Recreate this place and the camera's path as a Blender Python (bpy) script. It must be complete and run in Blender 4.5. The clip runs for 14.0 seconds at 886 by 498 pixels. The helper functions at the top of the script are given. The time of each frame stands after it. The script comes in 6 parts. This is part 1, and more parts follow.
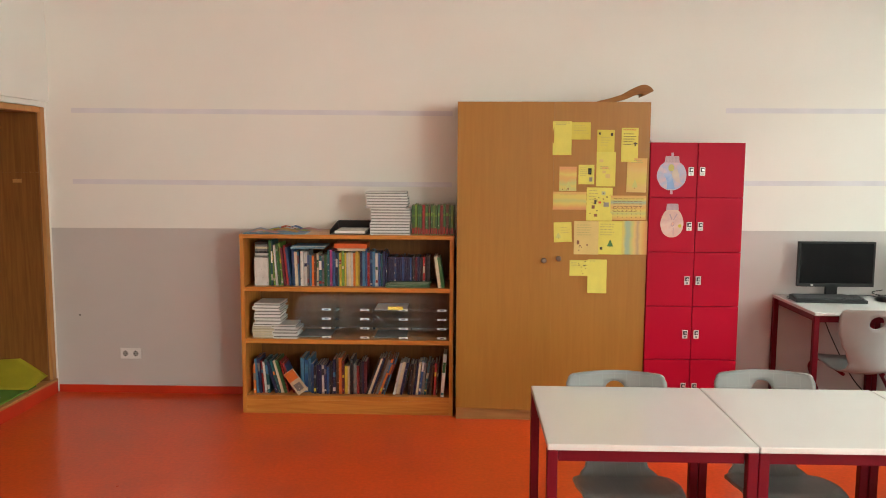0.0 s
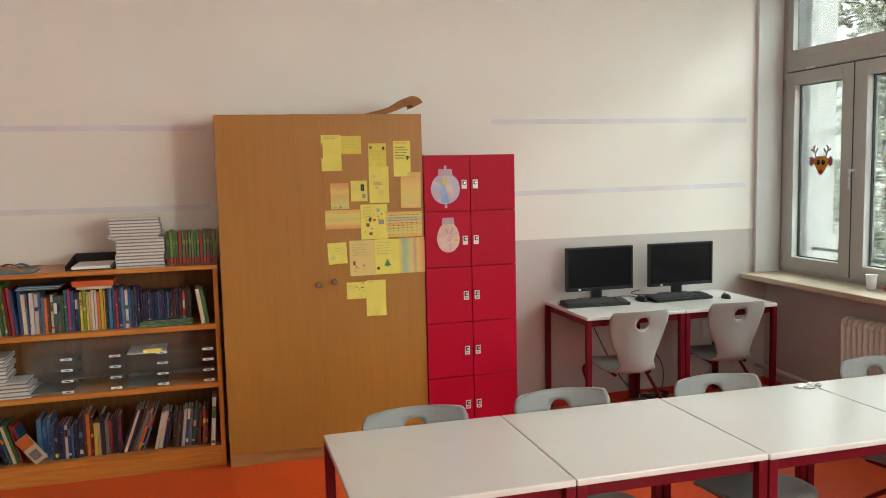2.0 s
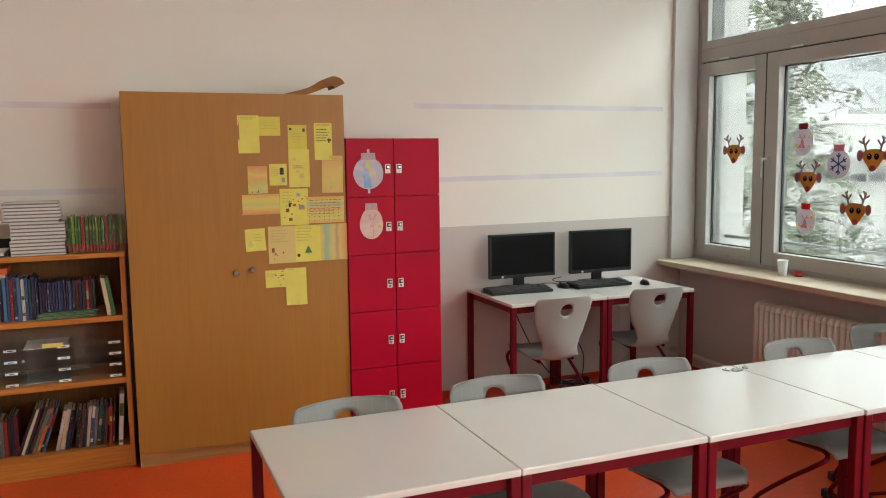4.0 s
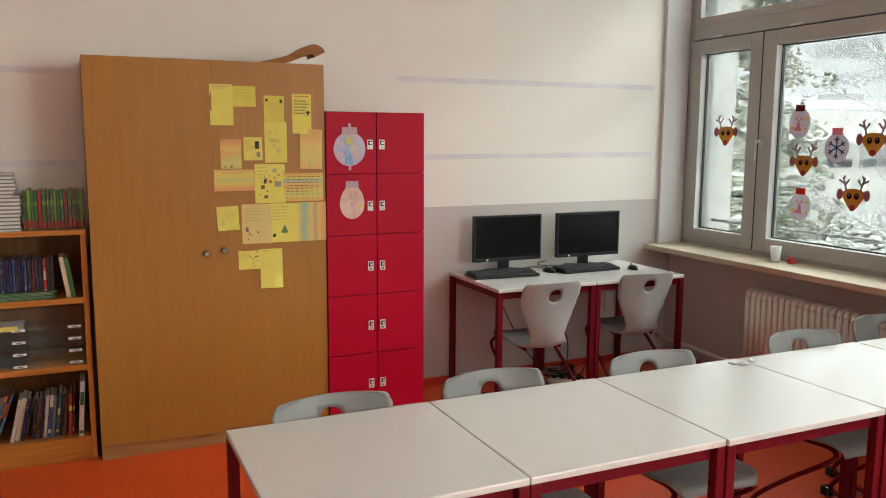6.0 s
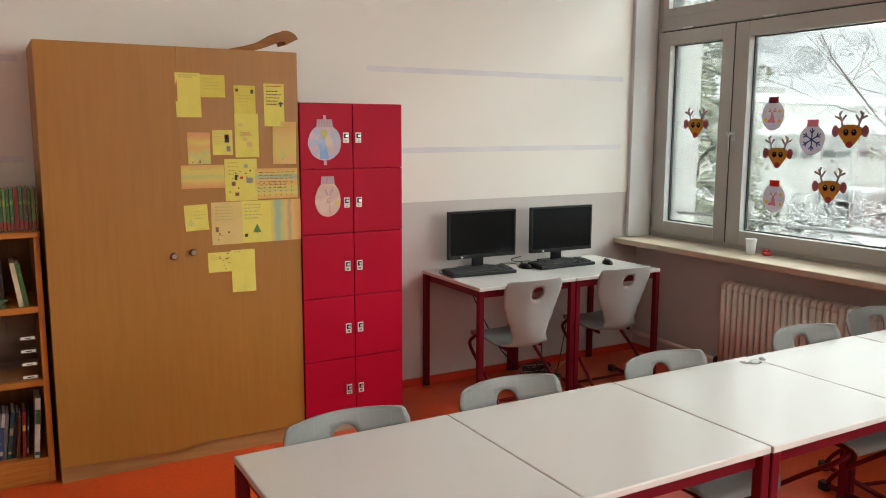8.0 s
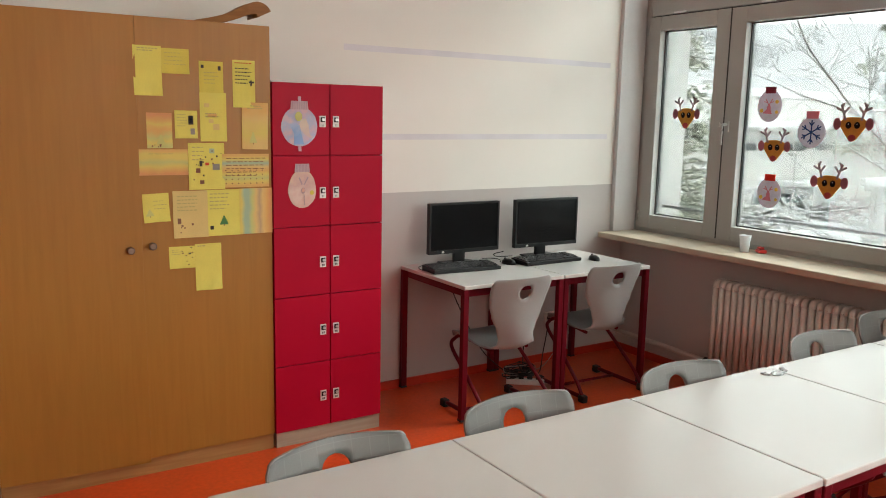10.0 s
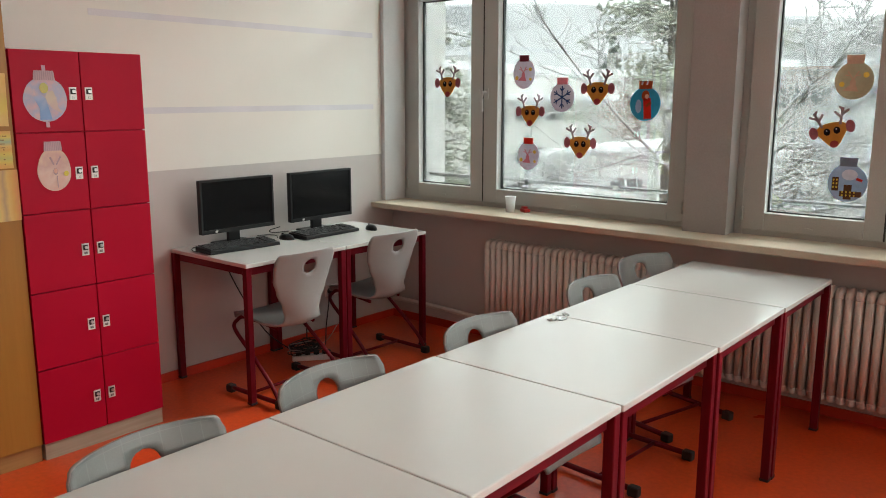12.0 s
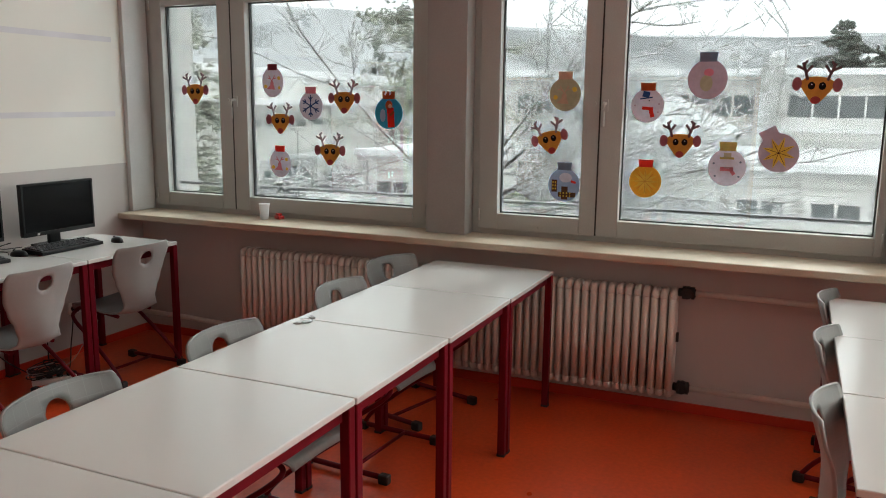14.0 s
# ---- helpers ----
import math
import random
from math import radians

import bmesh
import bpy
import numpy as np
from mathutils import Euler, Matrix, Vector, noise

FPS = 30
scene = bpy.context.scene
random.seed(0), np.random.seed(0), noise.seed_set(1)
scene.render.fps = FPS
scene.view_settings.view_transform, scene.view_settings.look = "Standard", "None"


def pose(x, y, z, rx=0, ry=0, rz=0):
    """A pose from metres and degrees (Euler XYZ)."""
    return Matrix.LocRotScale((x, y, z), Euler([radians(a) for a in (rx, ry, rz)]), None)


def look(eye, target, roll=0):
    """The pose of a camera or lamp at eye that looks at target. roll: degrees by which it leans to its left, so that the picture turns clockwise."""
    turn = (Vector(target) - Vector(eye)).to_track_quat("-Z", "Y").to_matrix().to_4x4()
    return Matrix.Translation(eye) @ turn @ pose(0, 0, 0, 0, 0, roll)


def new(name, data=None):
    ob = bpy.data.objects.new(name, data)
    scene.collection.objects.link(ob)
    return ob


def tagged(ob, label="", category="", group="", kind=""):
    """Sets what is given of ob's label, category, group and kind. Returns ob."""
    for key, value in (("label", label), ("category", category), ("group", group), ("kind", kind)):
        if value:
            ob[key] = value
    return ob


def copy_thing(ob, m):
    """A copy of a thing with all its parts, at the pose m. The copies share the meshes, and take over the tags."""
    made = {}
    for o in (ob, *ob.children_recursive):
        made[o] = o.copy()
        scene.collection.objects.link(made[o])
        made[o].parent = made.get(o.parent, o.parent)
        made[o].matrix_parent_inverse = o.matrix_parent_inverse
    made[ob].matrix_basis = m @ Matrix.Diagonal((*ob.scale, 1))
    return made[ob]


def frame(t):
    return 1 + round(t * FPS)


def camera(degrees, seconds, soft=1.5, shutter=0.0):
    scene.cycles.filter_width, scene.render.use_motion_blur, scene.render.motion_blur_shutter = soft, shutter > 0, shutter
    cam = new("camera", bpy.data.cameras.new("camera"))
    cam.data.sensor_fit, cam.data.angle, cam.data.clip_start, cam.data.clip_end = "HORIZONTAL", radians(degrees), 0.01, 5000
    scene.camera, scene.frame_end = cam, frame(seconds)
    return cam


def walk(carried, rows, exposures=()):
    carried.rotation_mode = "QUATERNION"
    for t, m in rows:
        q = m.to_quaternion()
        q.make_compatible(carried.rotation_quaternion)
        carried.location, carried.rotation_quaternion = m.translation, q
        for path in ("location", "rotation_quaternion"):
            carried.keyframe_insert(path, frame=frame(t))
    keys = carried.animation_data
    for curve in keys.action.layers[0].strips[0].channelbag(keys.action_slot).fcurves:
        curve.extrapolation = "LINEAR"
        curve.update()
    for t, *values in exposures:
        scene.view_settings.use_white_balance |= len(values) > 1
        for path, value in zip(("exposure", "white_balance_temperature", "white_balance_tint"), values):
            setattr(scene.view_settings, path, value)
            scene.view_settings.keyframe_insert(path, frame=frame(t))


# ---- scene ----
cam = camera(57.7, 14.0, soft=1.0)
PATH = [
    (0, (0.153, 0.24, 1.68), (0.095, 2.227, 1.462), 0.3),
    (0.5, (0.174, 0.373, 1.704), (0.184, 2.359, 1.476), 0.3),
    (1, (0.175, 0.46, 1.692), (0.322, 2.443, 1.48), 0.2),
    (1.5, (0.163, 0.525, 1.69), (0.509, 2.483, 1.477), -0.3),
    (2, (0.093, 0.607, 1.718), (0.627, 2.524, 1.52), -1.3),
    (2.5, (0.076, 0.649, 1.709), (0.714, 2.533, 1.505), -1.3),
    (3, (0.046, 0.672, 1.686), (0.741, 2.536, 1.483), -1.0),
    (5.5, (0.034, 0.956, 1.673), (0.823, 2.774, 1.403), -0.2),
    (6, (0.042, 1.027, 1.666), (0.864, 2.829, 1.39), 0.3),
    (6.5, (0.001, 1.098, 1.668), (0.894, 2.867, 1.396), 0.6),
    (7, (-0.053, 1.169, 1.655), (0.879, 2.92, 1.398), -0.1),
    (7.5, (-0.136, 1.263, 1.666), (0.829, 2.992, 1.389), -0.1),
    (9.8, (-0.059, 1.644, 1.638), (0.965, 3.333, 1.325), 1.5),
    (10, (-0.079, 1.702, 1.65), (0.99, 3.361, 1.329), 1.2),
    (10.5, (-0.126, 1.789, 1.639), (1.066, 3.358, 1.293), 0.7),
    (11, (-0.153, 1.82, 1.627), (1.157, 3.286, 1.259), 0.3),
    (11.5, (-0.165, 1.83, 1.601), (1.255, 3.189, 1.236), 0.1),
    (12, (-0.159, 1.822, 1.602), (1.354, 3.077, 1.235), 0.1),
    (12.5, (-0.159, 1.784, 1.617), (1.432, 2.939, 1.248), 0.1),
    (13, (-0.166, 1.726, 1.615), (1.498, 2.777, 1.258), 0.3),
    (13.5, (-0.18, 1.681, 1.622), (1.552, 2.617, 1.268), 0.4),
    (14, (-0.204, 1.643, 1.632), (1.601, 2.428, 1.278), 0.6),
]
walk(cam, [(t, look(eye, target, roll)) for t, eye, target, roll in PATH],
     exposures=((0, 1.83, 6450, -3), (1.5, 1.68, 6340, -3), (3, 1.49, 6330, -1), (7, 1.47, 6360, 0), (10.5, 1.44, 6350, 1), (12.5, 1.26, 6270, 0), (14, 1.0, 6250, 3)))

# ---- light ----
world = bpy.data.worlds.new("overcast_sky")
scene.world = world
world.use_nodes = True
wn, wl = world.node_tree.nodes, world.node_tree.links
sky = wn.new("ShaderNodeTexSky")
sky.sky_type = "NISHITA"
sky.sun_disc = False
sky.sun_elevation, sky.sun_rotation = radians(32), radians(100)
sky.air_density, sky.dust_density = 1.2, 4.0
grey = wn.new("ShaderNodeHueSaturation")
grey.inputs["Saturation"].default_value = 0.12
wl.new(sky.outputs["Color"], grey.inputs["Color"])
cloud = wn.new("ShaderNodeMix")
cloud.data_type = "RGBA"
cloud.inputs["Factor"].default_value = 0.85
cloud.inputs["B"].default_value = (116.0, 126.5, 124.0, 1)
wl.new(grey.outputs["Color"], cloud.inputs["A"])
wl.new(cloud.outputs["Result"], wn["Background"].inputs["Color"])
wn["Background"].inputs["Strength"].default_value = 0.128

sun = new("sun", bpy.data.lights.new("sun", "SUN"))
sun.data.energy, sun.data.angle, sun.data.color = 1.4, radians(25), (1.0, 0.97, 0.92)
sun.matrix_world = look((20, -6, 14), (0, 0, 0))

# area lamps added in the window openings to brighten the room; last two unseen
for wy, watts, tint in ((4.73, 3.0, (0.9, 0.99, 1.0)), (2.28, 3.8, (0.9, 0.99, 1.0)), (-0.22, 22, (1.0, 0.98, 0.93)), (-2.9, 92, (1.0, 0.98, 0.93))):
    lamp = new("window_fill_light", bpy.data.lights.new("window_fill_light", "AREA"))
    lamp.data.shape, lamp.data.size, lamp.data.size_y = "RECTANGLE", 2.0, 2.0
    lamp.data.energy, lamp.data.color = watts, tint
    lamp.matrix_world = look((4.2, wy, 1.95), (0.0, wy, 1.75))


# ---- materials ----
def mat(name, color, rough=0.5, metal=0.0, var=0.08, scale=6.0, grain=0.04, gscale=120.0, bump=0.05, spec=0.5, rand=0.0,
        stretch=(1, 1, 1), coat=0.0, trans=0.0, ior=1.5, rvar=0.06):
    """Principled surface with variation at two scales, fine relief, and an optional change from piece to piece."""
    m = bpy.data.materials.new(name)
    m.use_nodes = True
    n, l = m.node_tree.nodes, m.node_tree.links
    b = n["Principled BSDF"]
    b.inputs["Metallic"].default_value = metal
    b.inputs["Specular IOR Level"].default_value = spec
    b.inputs["Coat Weight"].default_value = coat
    b.inputs["Coat Roughness"].default_value = 0.15
    b.inputs["Transmission Weight"].default_value = trans
    b.inputs["IOR"].default_value = ior
    tc = n.new("ShaderNodeTexCoord")
    mp = n.new("ShaderNodeMapping")
    mp.inputs["Scale"].default_value = stretch
    l.new(tc.outputs["Object"], mp.inputs["Vector"])
    big = n.new("ShaderNodeTexNoise")
    big.inputs["Scale"].default_value = scale
    big.inputs["Detail"].default_value = 4
    fine = n.new("ShaderNodeTexNoise")
    fine.inputs["Scale"].default_value = gscale
    fine.inputs["Detail"].default_value = 3
    l.new(mp.outputs["Vector"], big.inputs["Vector"])
    l.new(mp.outputs["Vector"], fine.inputs["Vector"])
    dark = tuple(c * (1 - 2.2 * var) for c in color)
    lite = tuple(min(1, c * (1 + 2.2 * var)) for c in color)
    mix = n.new("ShaderNodeMix")
    mix.data_type = "RGBA"
    mix.inputs["A"].default_value, mix.inputs["B"].default_value = (*dark, 1), (*lite, 1)
    l.new(big.outputs["Fac"], mix.inputs["Factor"])
    hs = n.new("ShaderNodeHueSaturation")
    l.new(mix.outputs["Result"], hs.inputs["Color"])
    val = n.new("ShaderNodeMapRange")
    val.inputs["From Min"].default_value, val.inputs["From Max"].default_value = 0.3, 0.7
    val.inputs["To Min"].default_value, val.inputs["To Max"].default_value = 1 - grain, 1 + grain
    l.new(fine.outputs["Fac"], val.inputs["Value"])
    if rand:
        oi = n.new("ShaderNodeObjectInfo")
        rr = n.new("ShaderNodeMapRange")
        rr.inputs["To Min"].default_value, rr.inputs["To Max"].default_value = 1 - rand, 1 + rand
        l.new(oi.outputs["Random"], rr.inputs["Value"])
        mul = n.new("ShaderNodeMath")
        mul.operation = "MULTIPLY"
        l.new(val.outputs["Result"], mul.inputs[0])
        l.new(rr.outputs["Result"], mul.inputs[1])
        l.new(mul.outputs[0], hs.inputs["Value"])
    else:
        l.new(val.outputs["Result"], hs.inputs["Value"])
    l.new(hs.outputs["Color"], b.inputs["Base Color"])
    ro = n.new("ShaderNodeMapRange")
    ro.inputs["To Min"].default_value, ro.inputs["To Max"].default_value = max(0.02, rough - rvar), min(1, rough + rvar)
    l.new(big.outputs["Fac"], ro.inputs["Value"])
    l.new(ro.outputs["Result"], b.inputs["Roughness"])
    if bump:
        bp = n.new("ShaderNodeBump")
        bp.inputs["Strength"].default_value = bump
        bp.inputs["Distance"].default_value = 0.004
        l.new(fine.outputs["Fac"], bp.inputs["Height"])
        l.new(bp.outputs["Normal"], b.inputs["Normal"])
    return m


def wood(name, light, dark, rough=0.4, scale=3.0, along="z", knots=False):
    """Wood with grain that runs along one axis."""
    m = mat(name, light, rough, var=0.02, bump=0.03, spec=0.3)
    n, l = m.node_tree.nodes, m.node_tree.links
    b = n["Principled BSDF"]
    tc = n.new("ShaderNodeTexCoord")
    mp = n.new("ShaderNodeMapping")
    mp.inputs["Scale"].default_value = {"z": (14, 14, 0.9), "x": (0.9, 14, 14), "y": (14, 0.9, 14)}[along]
    l.new(tc.outputs["Object"], mp.inputs["Vector"])
    nz = n.new("ShaderNodeTexNoise")
    nz.inputs["Scale"].default_value, nz.inputs["Detail"].default_value, nz.inputs["Distortion"].default_value = scale, 8, 0.6
    l.new(mp.outputs["Vector"], nz.inputs["Vector"])
    ramp = n.new("ShaderNodeValToRGB")
    ramp.color_ramp.elements[0].position, ramp.color_ramp.elements[1].position = 0.32, 0.68
    ramp.color_ramp.elements[0].color, ramp.color_ramp.elements[1].color = (*dark, 1), (*light, 1)
    l.new(nz.outputs["Fac"], ramp.inputs["Fac"])
    out = ramp.outputs["Color"]
    if knots:
        vo = n.new("ShaderNodeTexVoronoi")
        vo.inputs["Scale"].default_value = 3.2
        mk = n.new("ShaderNodeMapping")
        mk.inputs["Scale"].default_value = {"z": (1, 1, 0.6), "x": (0.6, 1, 1), "y": (1, 0.6, 1)}[along]
        l.new(tc.outputs["Object"], mk.inputs["Vector"])
        l.new(mk.outputs["Vector"], vo.inputs["Vector"])
        kr = n.new("ShaderNodeMapRange")
        kr.inputs["From Min"].default_value, kr.inputs["From Max"].default_value = 0.05, 0.1
        kr.inputs["To Min"].default_value, kr.inputs["To Max"].default_value = 1, 0
        l.new(vo.outputs["Distance"], kr.inputs["Value"])
        km = n.new("ShaderNodeMix")
        km.data_type = "RGBA"
        km.inputs["B"].default_value = (*[c * 0.35 for c in dark], 1)
        l.new(kr.outputs["Result"], km.inputs["Factor"])
        l.new(out, km.inputs["A"])
        out = km.outputs["Result"]
    l.new(out, b.inputs["Base Color"])
    return m


M = {}
M["white_wall"] = mat("white_wall_paint", (0.795, 0.788, 0.74), 0.85, var=0.02, scale=1.5, grain=0.02, gscale=220, bump=0.12)
M["grey_wall"] = mat("grey_dado_paint", (0.53, 0.505, 0.49), 0.6, var=0.025, scale=1.5, grain=0.02, gscale=220, bump=0.1)
M["ceiling"] = mat("ceiling_paint", (0.78, 0.77, 0.74), 0.9, var=0.02, grain=0.02)
M["lino"] = mat("orange_red_linoleum", (0.56, 0.062, 0.012), 0.3, var=0.13, scale=2.2, grain=0.1, gscale=45, bump=0.03, coat=0.15)
M["skirt"] = mat("orange_red_skirting", (0.52, 0.035, 0.012), 0.35, var=0.08)
M["table_top"] = mat("white_table_laminate", (0.56, 0.56, 0.545), 0.2, var=0.006, scale=4, grain=0.015, gscale=300, bump=0.0, spec=0.55, rvar=0.01)
M["table_edge"] = mat("pale_table_edge", (0.4, 0.39, 0.375), 0.4)
M["red_steel"] = mat("dark_red_painted_steel", (0.12, 0.004, 0.011), 0.38, var=0.06, bump=0.04, spec=0.14)
M["chair_in"] = mat("grey_plastic_gridded", (0.165, 0.172, 0.17), 0.45, var=0.04, grain=0.05, gscale=400, bump=0.08)
M["chair_out"] = mat("grey_plastic_smooth", (0.27, 0.265, 0.26), 0.42, var=0.03, grain=0.07, gscale=500, bump=0.05)
ci = M["chair_in"].node_tree
cn_, cl_ = ci.nodes, ci.links
cb = cn_["Principled BSDF"]
csrc = cb.inputs["Base Color"].links[0].from_socket
ctc, cbr, cmx = cn_.new("ShaderNodeTexCoord"), cn_.new("ShaderNodeTexBrick"), cn_.new("ShaderNodeMix")
cmp_ = cn_.new("ShaderNodeMapping")
cmp_.inputs["Rotation"].default_value = (radians(90), 0, 0)
cl_.new(ctc.outputs["Object"], cmp_.inputs["Vector"])
cl_.new(cmp_.outputs["Vector"], cbr.inputs["Vector"])
cbr.offset = 0.0
cbr.inputs["Scale"].default_value = 1.0
cbr.inputs["Brick Width"].default_value, cbr.inputs["Row Height"].default_value, cbr.inputs["Mortar Size"].default_value = 0.05, 0.05, 0.0012
cmx.data_type = "RGBA"
cmx.inputs["B"].default_value = (0.19, 0.197, 0.195, 1)
cl_.new(cbr.outputs["Fac"], cmx.inputs["Factor"])
cl_.new(csrc, cmx.inputs["A"])
cl_.new(cmx.outputs["Result"], cb.inputs["Base Color"])
M["black_rubber"] = mat("black_rubber", (0.015, 0.015, 0.016), 0.6)
M["black_plastic"] = mat("black_plastic", (0.009, 0.009, 0.01), 0.42, spec=0.3, bump=0.1, gscale=400)
M["screen"] = mat("dark_screen", (0.004, 0.004, 0.0045), 0.2, var=0.02, bump=0.0, spec=0.22)
M["beech"] = wood("brown_beech_laminate", (0.37, 0.174, 0.031), (0.335, 0.154, 0.027), 0.4)
M["beech_side"] = wood("pale_beech_plinth", (0.42, 0.24, 0.09), (0.33, 0.17, 0.06), 0.45, along="x")
M["pine"] = wood("oiled_pine_upright", (0.57, 0.245, 0.05), (0.42, 0.15, 0.027), 0.3, knots=True)
M["pine_x"] = wood("oiled_pine_board", (0.57, 0.245, 0.05), (0.42, 0.15, 0.027), 0.3, along="x", knots=True)
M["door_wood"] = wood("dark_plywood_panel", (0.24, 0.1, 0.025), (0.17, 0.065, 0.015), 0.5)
M["frame_wood"] = wood("oak_frame", (0.5, 0.26, 0.09), (0.4, 0.19, 0.06), 0.45)
M["red_door"] = mat("crimson_laminate", (0.395, 0.0025, 0.025), 0.42, var=0.04, scale=3, grain=0.03, gscale=300, bump=0.03, spec=0.1)
M["pale_wood"] = wood("pale_birch_plinth", (0.42, 0.36, 0.28), (0.36, 0.3, 0.23), 0.5, along="x")
M["steel"] = mat("brushed_steel", (0.6, 0.6, 0.6), 0.3, metal=1.0)
M["bronze"] = mat("dark_bronze", (0.2, 0.15, 0.12), 0.35, metal=1.0)
M["white_plastic"] = mat("white_plastic", (0.75, 0.74, 0.72), 0.35, var=0.02, bump=0.0)
M["win_frame"] = mat("grey_white_window_paint", (0.375, 0.385, 0.365), 0.45, var=0.03, bump=0.05)
M["gasket"] = mat("black_gasket", (0.02, 0.02, 0.02), 0.6)
M["sill"] = mat("cream_stone_sill", (0.49, 0.42, 0.32), 0.4, var=0.07, scale=9, grain=0.08, gscale=150)
# backlit shade is put into the pillar colour, window light into the casing's
M["reveal"] = mat("shaded_reveal_paint", (0.31, 0.305, 0.295), 0.6, var=0.03)
M["casing"] = mat("lit_casing_paint", (0.54, 0.545, 0.54), 0.55, var=0.03)
M["radiator"] = mat("cream_radiator_enamel", (0.66, 0.635, 0.585), 0.4, var=0.03, bump=0.02)
M["tape"] = mat("pale_lilac_strip", (0.69, 0.685, 0.715), 0.6, var=0.07, scale=5)
M["paper"] = mat("white_paper", (0.8, 0.79, 0.76), 0.8, var=0.02)

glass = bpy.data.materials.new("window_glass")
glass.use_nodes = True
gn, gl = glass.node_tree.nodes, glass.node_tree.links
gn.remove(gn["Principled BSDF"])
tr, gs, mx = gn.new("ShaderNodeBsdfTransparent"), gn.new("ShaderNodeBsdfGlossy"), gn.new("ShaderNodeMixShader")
# dark tint added to dim the outdoors; the panes themselves are clear
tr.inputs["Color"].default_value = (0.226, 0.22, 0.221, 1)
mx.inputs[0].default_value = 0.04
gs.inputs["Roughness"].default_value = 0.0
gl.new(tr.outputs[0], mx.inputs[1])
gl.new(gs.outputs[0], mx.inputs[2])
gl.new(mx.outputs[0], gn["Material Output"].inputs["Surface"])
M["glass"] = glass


# ---- mesh helpers ----
def box(bm, x0, x1, y0, y1, z0, z1, mi=0, bevel=0.0):
    vs = [bm.verts.new(p) for p in ((x0, y0, z0), (x1, y0, z0), (x1, y1, z0), (x0, y1, z0), (x0, y0, z1), (x1, y0, z1), (x1, y1, z1), (x0, y1, z1))]
    fs = [bm.faces.new([vs[i] for i in q]) for q in ((3, 2, 1, 0), (4, 5, 6, 7), (0, 1, 5, 4), (1, 2, 6, 5), (2, 3, 7, 6), (3, 0, 4, 7))]
    for f in fs:
        f.material_index = mi
    if bevel:
        es = list({e for f in fs for e in f.edges})
        bmesh.ops.bevel(bm, geom=es, offset=bevel, segments=2, profile=0.5, affect="EDGES", material=-1)
    return fs


def tube(bm, pts, r, n=8, mi=0, closed_ends=True):
    """A round bar along a line of points."""
    pts = [Vector(p) for p in pts]
    rings = []
    up = Vector((0, 0, 1))
    for i, p in enumerate(pts):
        d = (pts[min(i + 1, len(pts) - 1)] - pts[max(i - 1, 0)]).normalized()
        a = d.cross(up)
        if a.length < 0.05:
            a = d.cross(Vector((1, 0, 0)))
        a.normalize()
        b = a.cross(d).normalized()
        rr = r[i] if isinstance(r, (list, tuple)) else r
        rings.append([bm.verts.new(p + (a * math.cos(2 * math.pi * k / n) + b * math.sin(2 * math.pi * k / n)) * rr) for k in range(n)])
    for a, b in zip(rings, rings[1:]):
        for k in range(n):
            f = bm.faces.new((a[k], a[(k + 1) % n], b[(k + 1) % n], b[k]))
            f.smooth, f.material_index = True, mi
    if closed_ends:
        for ring, flip in ((rings[0], False), (rings[-1], True)):
            f = bm.faces.new(ring if flip else ring[::-1])
            f.material_index = mi


def smooth_line(pts, steps=6):
    """A rounded line through points (Catmull-Rom)."""
    p = [Vector(q) for q in pts]
    p = [p[0] * 2 - p[1]] + p + [p[-1] * 2 - p[-2]]
    out = []
    for i in range(1, len(p) - 2):
        for k in range(steps):
            t = k / steps
            a, b, c, d = p[i - 1:i + 3]
            out.append(0.5 * ((2 * b) + (c - a) * t + (2 * a - 5 * b + 4 * c - d) * t * t + (3 * b - a - 3 * c + d) * t ** 3))
    return out + [p[-2]]


def rod(bm, p, q, r, n=12, mi=0):
    tube(bm, [p, q], r, n, mi)


def mesh(name, bm, mats):
    bmesh.ops.recalc_face_normals(bm, faces=bm.faces)
    me = bpy.data.meshes.new(name)
    bm.to_mesh(me)
    bm.free()
    for m in mats if isinstance(mats, (list, tuple)) else [mats]:
        me.materials.append(m)
    return me


def part(name, bm, material, parent, label=""):
    ob = new(name, mesh(name, bm, material))
    ob.parent = parent
    return tagged(ob, label)


def thing(name, bm, material, label, category, group="", kind="", at=None):
    ob = new(name, mesh(name, bm, material))
    if at is not None:
        ob.matrix_basis = at
    return tagged(ob, label, category, group, kind)


def holder(name, label, category, group="", kind="", at=None):
    ob = new(name)
    ob.empty_display_size = 0.05
    if at is not None:
        ob.matrix_basis = at
    return tagged(ob, label, category, group, kind)


def boxes(*dims, bevel=0.0):
    bm = bmesh.new()
    for d in dims:
        box(bm, *d, bevel=bevel)
    return bm


# ---- the room ----
XW, XE, YN, YS, H = -2.80, 4.13, 5.86, -4.3, 3.25
DADO, SKIRT = 1.216, 0.053

bm = boxes((XW - 0.3, XE + 0.3, YS - 0.2, YN + 0.2, -0.2, 0.0))
thing("floor", bm, M["lino"], "glossy orange-red mottled linoleum floor", "floor", kind="structure")
bm = boxes((XW - 0.3, XE + 0.5, YS - 0.2, YN + 0.2, H, H + 0.2))
thing("ceiling", bm, M["ceiling"], "plain white painted ceiling", "ceiling", kind="structure")


